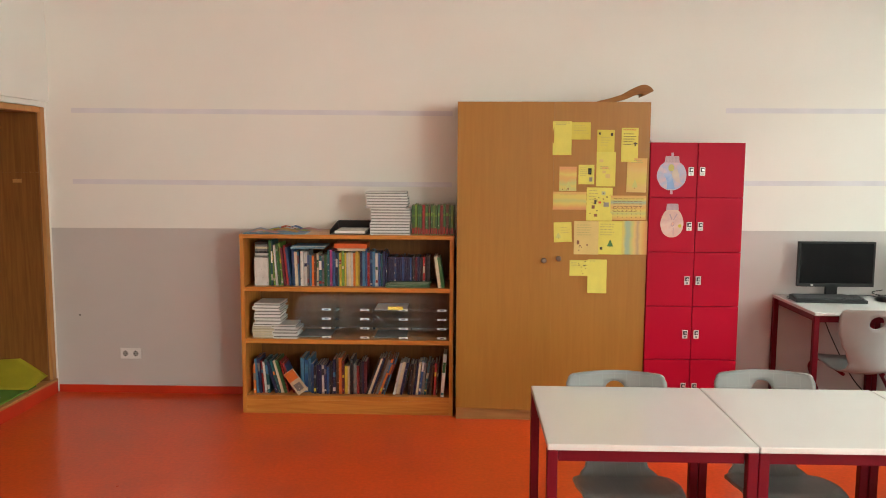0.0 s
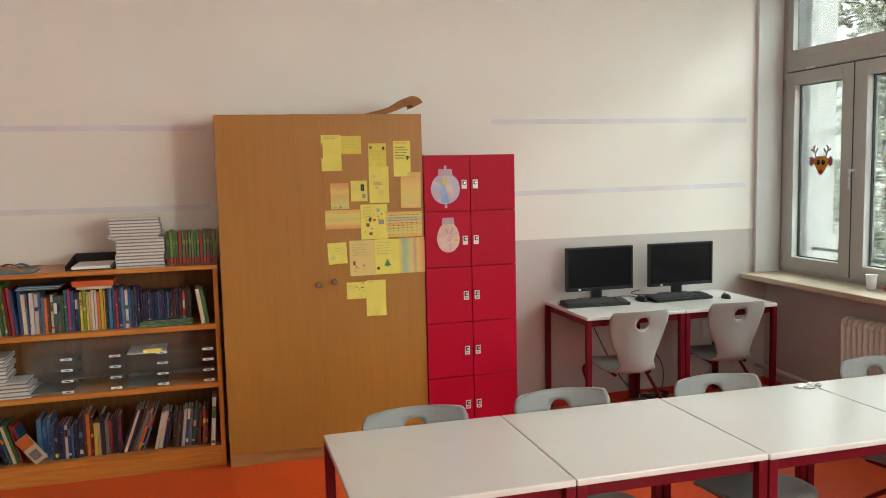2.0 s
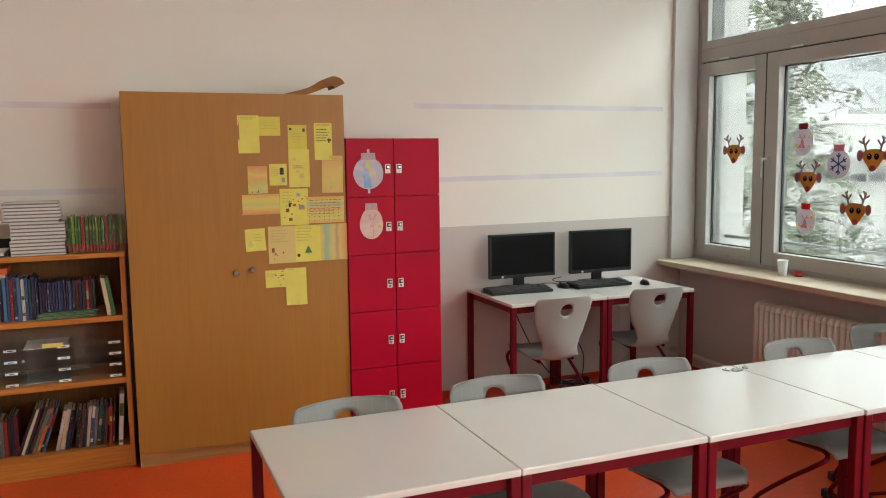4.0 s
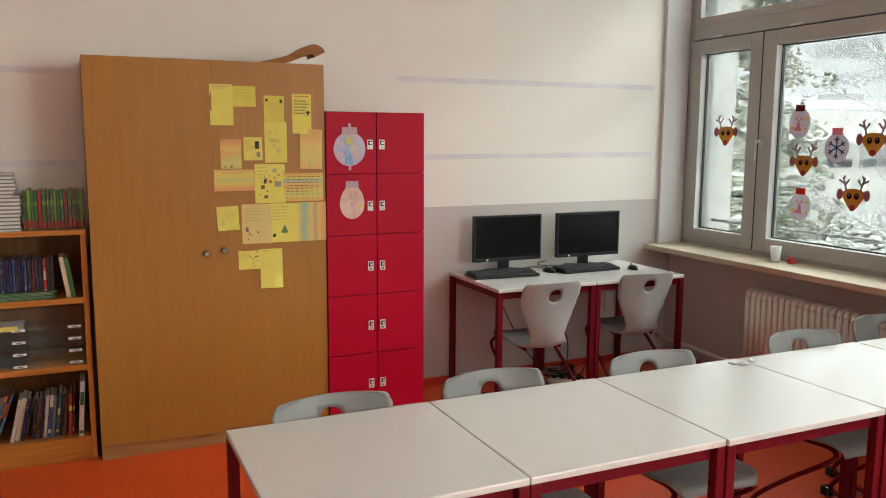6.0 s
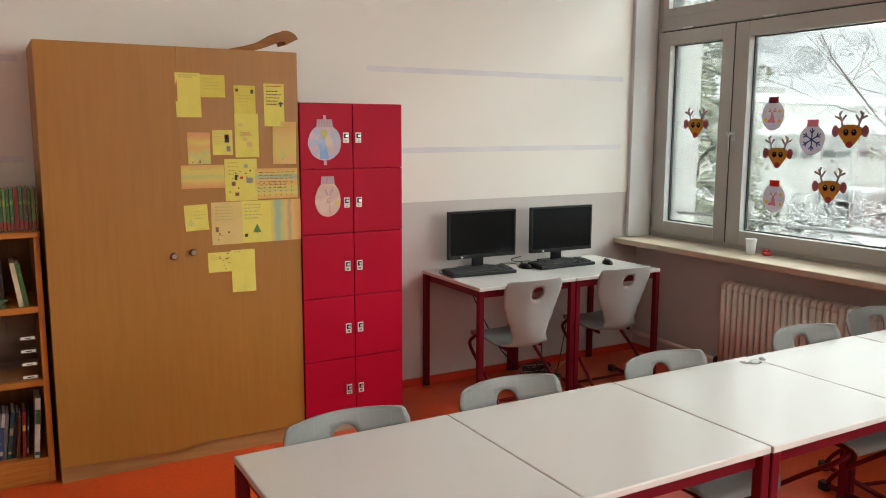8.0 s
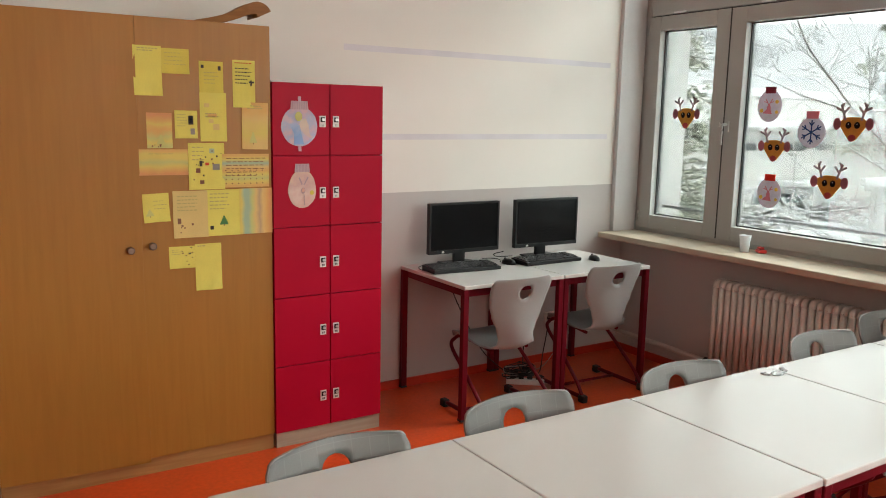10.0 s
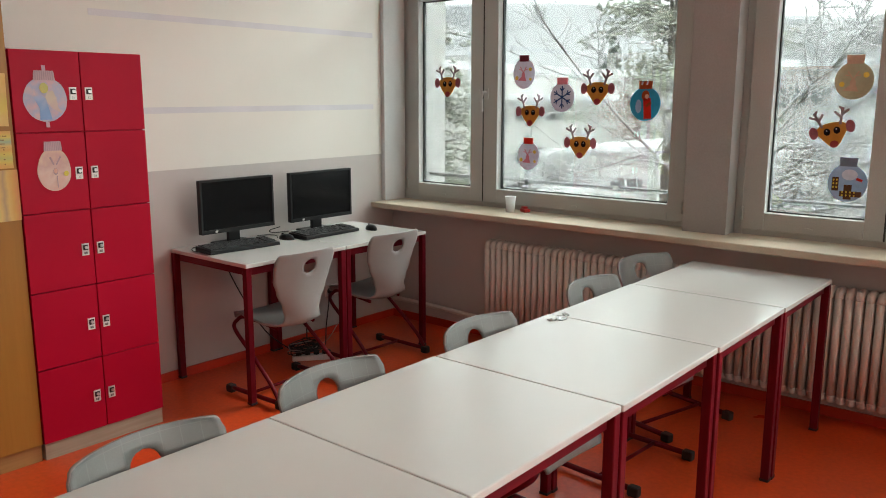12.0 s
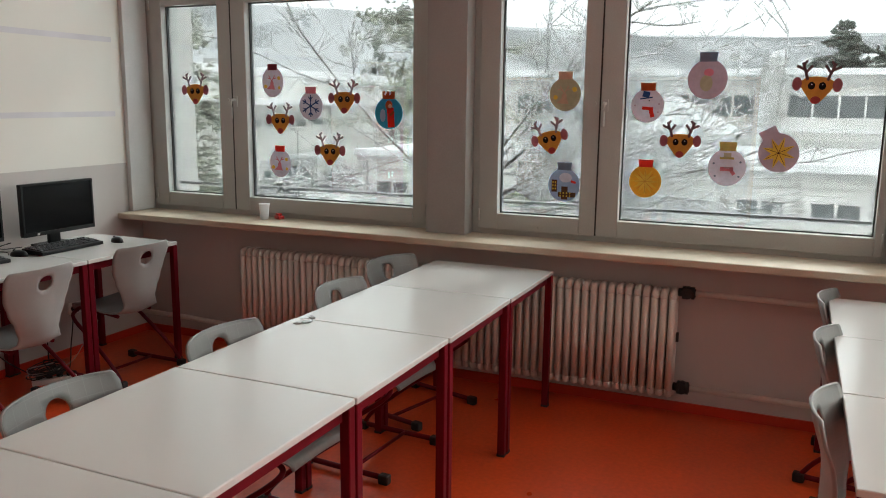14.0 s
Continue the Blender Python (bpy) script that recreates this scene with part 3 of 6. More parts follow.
M["locker_ink"] = mat("grey_printed_ink", (0.1, 0.1, 0.1), 0.7)
lock = holder("school_locker", "crimson ten-compartment locker on a pale plinth", "locker")
part("body", boxes((1.30, 1.885, 5.362, 5.84, 0.077, 1.80)), M["red_door"], lock)
part("plinth", boxes((1.306, 1.885, 5.35, 5.84, 0.0, 0.075)), M["pale_wood"], lock)
rows_z = (1.803, 1.458, 1.113, 0.766, 0.419, 0.077)
for r in range(5):
    for c, (x0, x1) in enumerate(((1.301, 1.5925), (1.5965, 1.886))):
        d = part("door", boxes((x0, x1, 5.34, 5.36, rows_z[r + 1] + 0.002, rows_z[r] - 0.002), bevel=0.0015), M["red_door"], lock)
        kx, kz = (1.555 if c == 0 else 1.626), rows_z[r] - 0.18
        pl = part("lock_plate", boxes((kx - 0.016, kx + 0.016, 5.337, 5.34, kz - 0.028, kz + 0.026)), M["white_plastic"], d)
        part("lock_surround", boxes((kx - 0.0115, kx + 0.0115, 5.3335, 5.337, kz - 0.004, kz + 0.02), bevel=0.0015), M["black_plastic"], pl)
        bm = bmesh.new()
        rod(bm, (kx + 0.002, 5.3335, kz + 0.008), (kx + 0.002, 5.329, kz + 0.008), 0.0075, 12)
        part("lock_cylinder", bm, M["steel"], pl)
        if r < 2:
            part("number", lettering(str(31 + 2 * r + c), 0.014, kx, 5.3362, kz - 0.023), M["locker_ink"], pl)
        else:
            part("number", boxes((kx - 0.007, kx - 0.001, 5.3362, 5.337, kz - 0.022, kz - 0.012), (kx + 0.001, kx + 0.007, 5.3362, 5.337, kz - 0.022, kz - 0.012)), M["locker_ink"], pl)

# ---- bookcase ----
BX0, BX1, BY0, BY1 = -1.328, 0.072, 5.42, 5.84
bc = holder("bookcase", "open pine bookcase filled with books and trays", "bookcase")
for x0, x1 in ((BX0, BX0 + 0.026), (BX1 - 0.026, BX1)):
    part("side", boxes((x0, x1, BY0, BY1, 0, 1.172), bevel=0.002), M["pine"], bc)
part("top_board", boxes((BX0 - 0.002, BX1 + 0.004, BY0 - 0.006, BY1, 1.172, 1.198), bevel=0.003), M["pine_x"], bc)
for z in (0.852, 0.503, 0.121):
    part("shelf", boxes((BX0 + 0.026, BX1 - 0.026, BY0 + 0.003, BY1 - 0.01, z - 0.03, z), bevel=0.002), M["pine_x"], bc)
part("plinth", boxes((BX0 + 0.026, BX1 - 0.026, BY0 + 0.004, BY0 + 0.024, 0, 0.091)), M["pine_x"], bc)
# panel darker than its mid-brown wood; shelf shade is put into the colour
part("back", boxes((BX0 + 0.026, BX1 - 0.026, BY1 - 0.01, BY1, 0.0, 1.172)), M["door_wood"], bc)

# ---- radiator and pipes ----
RX = 4.04
rad = holder("radiator", "long cream column radiator below the window sill", "radiator")
bm = bmesh.new()
for dx in (-0.042, 0.0, 0.042):
    tube(bm, [(dx, 0, 0.02), (dx, 0, 0.535)], 0.0195, 10)
for z in (0.0, 0.553):
    tube(bm, smooth_line([(-0.042, 0, z + (0.03 if z == 0 else -0.03)), (-0.036, 0, z + (0.006 if z == 0 else -0.006)), (0, 0, z), (0.036, 0, z + (0.006 if z == 0 else -0.006)), (0.042, 0, z + (0.03 if z == 0 else -0.03))], 3), 0.021, 8)
col = mesh("column", bm, M["radiator"])
for k in range(60):
    ob = new("column", col)
    ob.parent = rad
    ob.location = (RX, 2.165 + 0.0462 * k, 0.128)
for z in (0.135, 0.675):
    bm = bmesh.new()
    rod(bm, (RX, 2.14, z), (RX, 4.91, z), 0.016, 8)
    part("header_tube", bm, M["radiator"], rad)
for y in (2.4, 3.5, 4.7):
    part("wall_bracket", boxes((RX + 0.05, XE, y - 0.015, y + 0.015, 0.62, 0.66)), M["radiator"], rad)
part("vent_plate", boxes((RX - 0.03, RX - 0.02, 2.128, 2.142, 0.42, 0.47)), M["black_rubber"], rad)
for z in (0.682, 0.166):
    bm = bmesh.new()
    rod(bm, (RX, 2.145, z), (RX, 2.06, z), 0.022, 12)
    rod(bm, (RX - 0.03, 2.10, z), (RX + 0.03, 2.10, z), 0.03, 12)
    rod(bm, (RX, 2.125, z), (RX, 2.11, z), 0.036, 6)
    rod(bm, (RX, 2.08, z), (RX, 2.065, z), 0.034, 6)
    part("valve", bm, M["black_rubber"], rad, "black valve")
bm = bmesh.new()
tube(bm, [(RX, 2.06, 0.682), (RX, 1.0, 0.68), (RX, YS, 0.678)], 0.0145, 10)
thing("heating_pipe", bm, M["radiator"], "cream painted heating pipe along the parapet", "pipe", kind="structure")
bm = bmesh.new()
tube(bm, [(RX, 2.06, 0.166), (RX, 1.0, 0.164), (RX, YS, 0.162)], 0.0145, 10)
thing("heating_pipe", bm, M["radiator"], "cream painted heating pipe along the parapet", "pipe", kind="structure")
bm = bmesh.new()
tube(bm, [(RX, 4.94, 0.15), (RX, 5.0, 0.15), (RX + 0.02, 5.4, 0.155), (RX + 0.02, YN, 0.16)], 0.0165, 10)
pp = thing("heating_pipe", bm, M["radiator"], "cream painted heating pipe beside the radiator", "pipe", kind="structure")
bm = bmesh.new()
rod(bm, (RX, 4.905, 0.15), (RX, 4.97, 0.15), 0.026, 10)
part("valve", bm, M["black_rubber"], rad, "black valve")


# ---- wall sockets ----
def socket(x0, x1, z0, z1, label):
    s = thing("wall_socket", boxes((x0, x1, YN - 0.012, YN, z0, z1), bevel=0.003), M["white_plastic"], label, "socket")
    n = 2
    w = (x1 - x0) / n
    for k in range(n):
        cx, cz = x0 + w * (k + 0.5), (z0 + z1) / 2
        bm = bmesh.new()
        for a in range(20):
            t0, t1 = 2 * math.pi * a / 20, 2 * math.pi * (a + 1) / 20
            q = [(cx + r * math.cos(t), YN - y, cz + r * math.sin(t)) for r, y, t in ((0.024, 0.0145, t0), (0.024, 0.0145, t1), (0.020, 0.0125, t1), (0.020, 0.0125, t0))]
            bm.faces.new([bm.verts.new(p) for p in q])
        part("rim", bm, M["white_plastic"], s)
        bm = bmesh.new()
        rod(bm, (cx, YN - 0.0118, cz), (cx, YN - 0.0124, cz), 0.02, 20)
        # flat disc; the recess's shade is put into its darker colour
        part("well", bm, M["reveal"], s)
        bm = bmesh.new()
        for dx in (-0.009, 0.009):
            rod(bm, (cx + dx, YN - 0.0128, cz), (cx + dx, YN - 0.0118, cz), 0.0035, 8)
        for dz in (-0.017, 0.017):
            box(bm, cx - 0.003, cx + 0.003, YN - 0.0135, YN - 0.0118, cz + dz - 0.004, cz + dz + 0.004)
        part("contact", bm, M["black_plastic"], s)


socket(-2.333, -2.183, 0.25, 0.328, "white double wall socket on the grey dado")
socket(3.44, 3.58, 0.27, 0.345, "white double wall socket behind the desk")
bm = boxes((3.56, 3.72, YN - 0.008, YN, 0.39, 0.545), bevel=0.003)
hatch = thing("wall_hatch", bm, M["grey_wall"], "flat square cover plate painted like the grey wall", "cover plate")
part("raised_panel", boxes((3.575, 3.705, YN - 0.011, YN - 0.008, 0.405, 0.53), bevel=0.001), M["grey_wall"], hatch)
bm = bmesh.new()
rod(bm, (-2.62, YN, 0.565), (-2.62, YN - 0.004, 0.565), 0.006, 8)
thing("wall_plug", bm, M["black_plastic"], "small dark screw hole plug in grey wall", "wall plug")

# ---- things on the cupboard ----
M["bent_wood"] = wood("bent_brown_wood", (0.33, 0.15, 0.035), (0.22, 0.09, 0.02), 0.5, along="x")
bm = bmesh.new()
curve = smooth_line([(0.98, 0, 2.052), (1.06, 0, 2.066), (1.14, 0, 2.088), (1.21, 0, 2.122), (1.25, 0, 2.132), (1.275, 0, 2.122), (1.285, 0, 2.105)], 5)
w0 = []
for i, p in enumerate(curve):
    k = i / (len(curve) - 1)
    th = 0.009 + 0.027 * k
    hw = 0.03 + 0.04 * min(1, k * 2)
    d = (curve[min(i + 1, len(curve) - 1)] - curve[max(i - 1, 0)]).normalized()
    nn = Vector((-d.z, 0, d.x)) * th
    w0.append([bm.verts.new(p + nn + Vector((0, 5.45 - hw, 0))), bm.verts.new(p + nn + Vector((0, 5.45 + hw, 0))), bm.verts.new(p - nn + Vector((0, 5.45 + hw, 0))), bm.verts.new(p - nn + Vector((0, 5.45 - hw, 0)))])
for a, b in zip(w0, w0[1:]):
    for k in range(4):
        bm.faces.new((a[k], a[(k + 1) % 4], b[(k + 1) % 4], b[k])).smooth = k in (0, 2)
bm.faces.new(w0[0][::-1]), bm.faces.new(w0[-1])
thing("bent_wooden_stick", bm, M["bent_wood"], "brown bent wooden stick lying on the cupboard", "stick")
bm = boxes((0.5, 1.2, 5.42, 5.75, 2.051, 2.056))
thing("brown_board", bm, M["bent_wood"], "thin brown board lying flat on the cupboard", "board")
bm = boxes((1.31, 1.45, 5.38, 5.6, 1.8035, 1.808))
thing("flat_paper", bm, M["paper"], "pale sheet lying on top of the locker", "paper")

# ---- papers on the cupboard ----
PAP = {}
for nm, c in (("yellow", (0.72, 0.66, 0.14)), ("yellow_b", (0.66, 0.58, 0.1)), ("orange", (0.72, 0.44, 0.17)), ("peach", (0.72, 0.46, 0.16)), ("straw", (0.66, 0.52, 0.2)),
              ("teal", (0.42, 0.5, 0.33)), ("green", (0.08, 0.22, 0.07)), ("lime", (0.56, 0.57, 0.2)), ("red", (0.55, 0.08, 0.03)), ("ink", (0.05, 0.045, 0.04)), ("grey", (0.3, 0.28, 0.25)),
              ("pencil", (0.47, 0.41, 0.15)), ("brown", (0.22, 0.11, 0.06)), ("blue", (0.16, 0.26, 0.5)), ("mauve", (0.52, 0.4, 0.3)), ("pink", (0.72, 0.42, 0.42)), ("lilac", (0.6, 0.42, 0.52)),
              ("salmon", (0.7, 0.42, 0.34)), ("sky", (0.42, 0.46, 0.62))):
    PAP[nm] = mat("paper_" + nm, c, 0.85, var=0.05, scale=14, grain=0.04, gscale=200, bump=0.03)


def wash(name, cols, axis, size, rough_edge=0.35, freq=9.0):
    """Uneven crayon washes of several colours across a sheet; size: the sheet's extent along the axis."""
    m = bpy.data.materials.new(name)
    m.use_nodes = True
    n, l = m.node_tree.nodes, m.node_tree.links
    b = n["Principled BSDF"]
    b.inputs["Roughness"].default_value = 0.85
    tc, sp, nz, md, ad = n.new("ShaderNodeTexCoord"), n.new("ShaderNodeSeparateXYZ"), n.new("ShaderNodeTexNoise"), n.new("ShaderNodeMath"), n.new("ShaderNodeMath")
    nz.inputs["Scale"].default_value, nz.inputs["Detail"].default_value = freq, 5
    l.new(tc.outputs["Object"], sp.inputs[0])
    l.new(tc.outputs["Object"], nz.inputs["Vector"])
    md.operation, md.inputs[1].default_value, md.inputs[2].default_value = "MULTIPLY_ADD", 1.0 / size, 0.5 - rough_edge / 2
    l.new(sp.outputs[axis], md.inputs[0])
    ad.operation, ad.inputs[1].default_value = "MULTIPLY_ADD", rough_edge
    l.new(nz.outputs["Fac"], ad.inputs[0])
    l.new(md.outputs[0], ad.inputs[2])
    ramp = n.new("ShaderNodeValToRGB")
    while len(ramp.color_ramp.elements) < len(cols):
        ramp.color_ramp.elements.new(0.5)
    for k, (e, c) in enumerate(zip(ramp.color_ramp.elements, cols)):
        e.position, e.color = (k + 0.5) / len(cols), (*c, 1)
    l.new(ad.outputs[0], ramp.inputs["Fac"])
    l.new(ramp.outputs["Color"], b.inputs["Base Color"])
    return m


YEL, ORA, PEA, LIM, TEA, BRO, RED_ = (0.68, 0.57, 0.15), (0.68, 0.42, 0.14), (0.69, 0.5, 0.19), (0.54, 0.55, 0.2), (0.36, 0.48, 0.33), (0.48, 0.34, 0.2), (0.66, 0.33, 0.14)
PAP["wash_sunset"] = wash("crayon_sunset", (RED_, ORA, YEL, LIM, YEL, YEL, ORA), 2, 0.115, 0.3, 14)
PAP["wash_rainbow"] = wash("crayon_rainbow", (YEL, TEA, TEA, LIM, PEA, BRO, PEA, ORA, RED_), 0, 0.16, 0.2, 16)
PAP["wash_stripes"] = wash("crayon_stripes", (ORA, YEL, LIM, YEL, ORA, PEA, TEA, YEL, ORA), 2, 0.155, 0.12, 20)
PAP["wash_sky"] = wash("crayon_sky", (LIM, YEL, LIM, ORA, YEL, ORA, RED_), 2, 0.155, 0.55, 12)
PAP["wash_pale"] = wash("crayon_pale", (PEA, YEL, PEA, ORA), 2, 0.21, 0.6, 10)
PAP["wash_bauble"] = wash("crayon_bauble", ((0.64, 0.4, 0.46), (0.67, 0.5, 0.54), (0.66, 0.48, 0.54), (0.45, 0.5, 0.66), (0.68, 0.54, 0.58), (0.6, 0.6, 0.54), (0.65, 0.44, 0.5)), 0, 0.19, 0.8, 18)
PAP["wash_pink"] = wash("crayon_pink", ((0.68, 0.46, 0.4), (0.72, 0.56, 0.5), (0.62, 0.42, 0.4), (0.72, 0.55, 0.42)), 2, 0.21, 0.8, 22)


def paper(x0, x1, z0, z1, base, marks=(), y=5.3485, curl=0.006, tilt=0.0, label="yellow handwritten sheet taped to the cupboard door"):
    """A taped sheet whose lower edge lifts a little; marks: (u0, u1, v0, v1, colour) on it, v up."""
    w, h = x1 - x0, z1 - z0
    cx, cz = (x0 + x1) / 2, (z0 + z1) / 2

    def lift(u, v):
        return curl * max(0, 0.5 - v) ** 2 * 4 * (0.6 + 0.4 * math.cos(6 * u + 9 * x0))

    def place(u, v, up):
        return ((u - 0.5) * w, -lift(u, v) - up, (v - 0.5) * h)

    bm = bmesh.new()
    g = [[bm.verts.new(place(i / 5, j / 8, 0)) for j in range(9)] for i in range(6)]
    for i in range(5):
        for j in range(8):
            bm.faces.new((g[i][j], g[i + 1][j], g[i + 1][j + 1], g[i][j + 1]))
    ob = thing("paper_sheet", bm, PAP[base], label, "paper", "papers on the cupboard", at=pose(cx, y, cz, 0, tilt, 0))
    groups = {}
    for u0, u1, v0, v1, c in marks:
        groups.setdefault(c, []).append((u0, u1, v0, v1))
    for c, rs in groups.items():
        bm = bmesh.new()
        for u0, u1, v0, v1 in rs:
            n = max(1, int((v1 - v0) * 8))
            for k in range(n):
                a, b = v0 + (v1 - v0) * k / n, v0 + (v1 - v0) * (k + 1) / n
                bm.faces.new([bm.verts.new(place(*p, 0.0012)) for p in ((u0, a), (u1, a), (u1, b), (u0, b))])
        tagged(part("drawing", bm, PAP[c], ob), kind="stuff")
    return ob


def lines(u0, u1, v0, v1, n, c, seed):
    """Rows of writing that cannot be read, as broken bars."""
    rng = random.Random(seed)
    out = []
    for k in range(n):
        v = v1 - (v1 - v0) * (k + 0.5) / n
        u = u0
        end = u1 - rng.random() * 0.3 * (u1 - u0)
        while u < end:
            d = rng.uniform(0.05, 0.13)
            out.append((u, min(u + d, end), v - 0.011, v + 0.011, c))
            u += d + 0.03
    return out


def tree_marks(cu, v0, s, c="green"):
    return [(cu - 0.5 * s * (1 - k / 5), cu + 0.5 * s * (1 - k / 5), v0 + k * 0.16 * s, v0 + (k + 1) * 0.16 * s, c) for k in range(5)] + [(cu - 0.05 * s, cu + 0.05 * s, v0 - 0.12 * s, v0, "brown")]


def specks(n, seed, cols, u0=0.1, u1=0.9, v0=0.1, v1=0.9, s=0.05):
    rng = random.Random(seed)
    out = []
    for k in range(n):
        u, v, d = rng.uniform(u0, u1), rng.uniform(v0, v1), s * rng.uniform(0.5, 1.2)
        out.append((u, u + d, v, v + d * 0.8, rng.choice(cols)))
    return out


paper(0.689, 0.807, 1.720, 1.930, "yellow", lines(0.15, 0.9, 0.88, 0.97, 2, "pencil", 1), curl=0.01)
paper(0.807, 0.925, 1.817, 1.924, "yellow_b", lines(0.1, 0.9, 0.3, 0.9, 4, "pencil", 2))
paper(0.967, 1.075, 1.741, 1.878, "yellow_b", lines(0.2, 0.8, 0.25, 0.7, 4, "pencil", 3) + [(0.08, 0.2, 0.78, 0.88, "ink"), (0.78, 0.9, 0.72, 0.86, "ink")])
paper(1.118, 1.223, 1.679, 1.891, "yellow", lines(0.1, 0.9, 0.9, 0.98, 1, "red", 4) + lines(0.12, 0.85, 0.48, 0.86, 5, "ink", 5) + [(0.72, 0.95, 0.52, 0.56, "ink"), (0.78, 0.86, 0.46, 0.58, "ink")], curl=0.01)
paper(0.966, 1.086, 1.525, 1.741, "yellow", [(0.15, 0.35, 0.7, 0.78, "straw"), (0.28, 0.62, 0.5, 0.57, "peach"), (0.32, 0.5, 0.38, 0.46, "straw"), (0.48, 0.72, 0.24, 0.36, "straw")] + lines(0.2, 0.8, 0.48, 0.6, 2, "pencil", 6), y=5.347)
paper(1.157, 1.281, 1.489, 1.703, "wash_pale", tree_marks(0.42, 0.14, 0.28, "lime") + lines(0.2, 0.8, 0.85, 0.95, 2, "pencil", 7), y=5.346, tilt=1.0)
paper(0.735, 0.843, 1.495, 1.648, "wash_sky", tree_marks(0.55, 0.12, 0.32, "lime") + specks(6, 8, ["brown"], v0=0.02, v1=0.08))
paper(0.855, 0.954, 1.538, 1.660, "yellow", [(0.6, 0.82, 0.5, 0.82, "ink"), (0.66, 0.76, 0.58, 0.75, "sky"), (0.68, 0.88, 0.14, 0.36, "grey")] + lines(0.1, 0.55, 0.4, 0.9, 5, "pencil", 9))
paper(0.696, 0.908, 1.377, 1.490, "wash_sunset", lines(0.2, 0.8, 0.75, 0.9, 1, "pencil", 11))
paper(0.909, 1.072, 1.309, 1.518, "yellow", lines(0.1, 0.45, 0.6, 0.95, 4, "pencil", 12) + [(0.58, 0.72, 0.78, 0.88, "teal"), (0.3, 0.38, 0.5, 0.62, "ink"), (0.46, 0.56, 0.52, 0.58, "red"), (0.66, 0.86, 0.42, 0.55, "grey"), (0.2, 0.32, 0.36, 0.46, "brown"), (0.3, 0.42, 0.12, 0.2, "brown")] + specks(12, 13, ["brown", "ink"], s=0.04), y=5.347)
paper(1.061, 1.283, 1.315, 1.468, "wash_stripes", lines(0.08, 0.95, 0.3, 0.92, 6, "brown", 14) + [(0.06 + 0.13 * i, 0.085 + 0.13 * i, 0.1 + 0.13 * j, 0.13 + 0.13 * j, "brown") for i in range(7) for j in range(4)], y=5.346)
paper(0.707, 0.820, 1.171, 1.297, "yellow", tree_marks(0.25, 0.22, 0.3, "lime") + lines(0.4, 0.9, 0.4, 0.8, 3, "pencil", 15), tilt=-2, curl=0.012)
paper(0.835, 0.990, 1.093, 1.305, "straw", lines(0.12, 0.75, 0.55, 0.92, 5, "pencil", 16) + [(0.12, 0.22, 0.3, 0.42, "brown")] + specks(6, 17, ["brown"], v1=0.3), y=5.3465)
paper(0.984, 1.145, 1.094, 1.306, "yellow", lines(0.1, 0.7, 0.55, 0.95, 5, "pencil", 18) + tree_marks(0.5, 0.24, 0.24) + [(0.1, 0.2, 0.14, 0.22, "ink")])
paper(1.138, 1.297, 1.095, 1.308, "wash_rainbow", (), y=5.3465)
paper(0.812, 0.927, 0.955, 1.055, "yellow", lines(0.1, 0.5, 0.6, 0.9, 3, "pencil", 20) + specks(9, 21, ["ink", "brown"], 0.4, 0.9, s=0.08))
paper(0.927, 1.048, 0.846, 1.061, "yellow", lines(0.1, 0.5, 0.93, 0.98, 1, "pencil", 22), curl=0.016, y=5.347)

# ---- painted paper baubles and reindeer ----


def glow_paper(name, c, keep=0.5):
    """Thin paper that lets some daylight through."""
    m = bpy.data.materials.new(name)
    m.use_nodes = True
    n, l = m.node_tree.nodes, m.node_tree.links
    n.remove(n["Principled BSDF"])
    tc, nz, hs = n.new("ShaderNodeTexCoord"), n.new("ShaderNodeTexNoise"), n.new("ShaderNodeMix")
    nz.inputs["Scale"].default_value, nz.inputs["Detail"].default_value = 40, 3
    hs.data_type = "RGBA"
    hs.inputs["A"].default_value, hs.inputs["B"].default_value = (*[k * 0.82 for k in c], 1), (*[min(1, k * 1.15) for k in c], 1)
    l.new(tc.outputs["Object"], nz.inputs["Vector"])
    l.new(nz.outputs["Fac"], hs.inputs["Factor"])
    d, t, mx = n.new("ShaderNodeBsdfDiffuse"), n.new("ShaderNodeBsdfTranslucent"), n.new("ShaderNodeMixShader")
    mx.inputs[0].default_value = 1 - keep
    l.new(hs.outputs["Result"], d.inputs["Color"])
    l.new(hs.outputs["Result"], t.inputs["Color"])
    l.new(d.outputs[0], mx.inputs[1])
    l.new(t.outputs[0], mx.inputs[2])
    l.new(mx.outputs[0], n["Material Output"].inputs["Surface"])
    return m


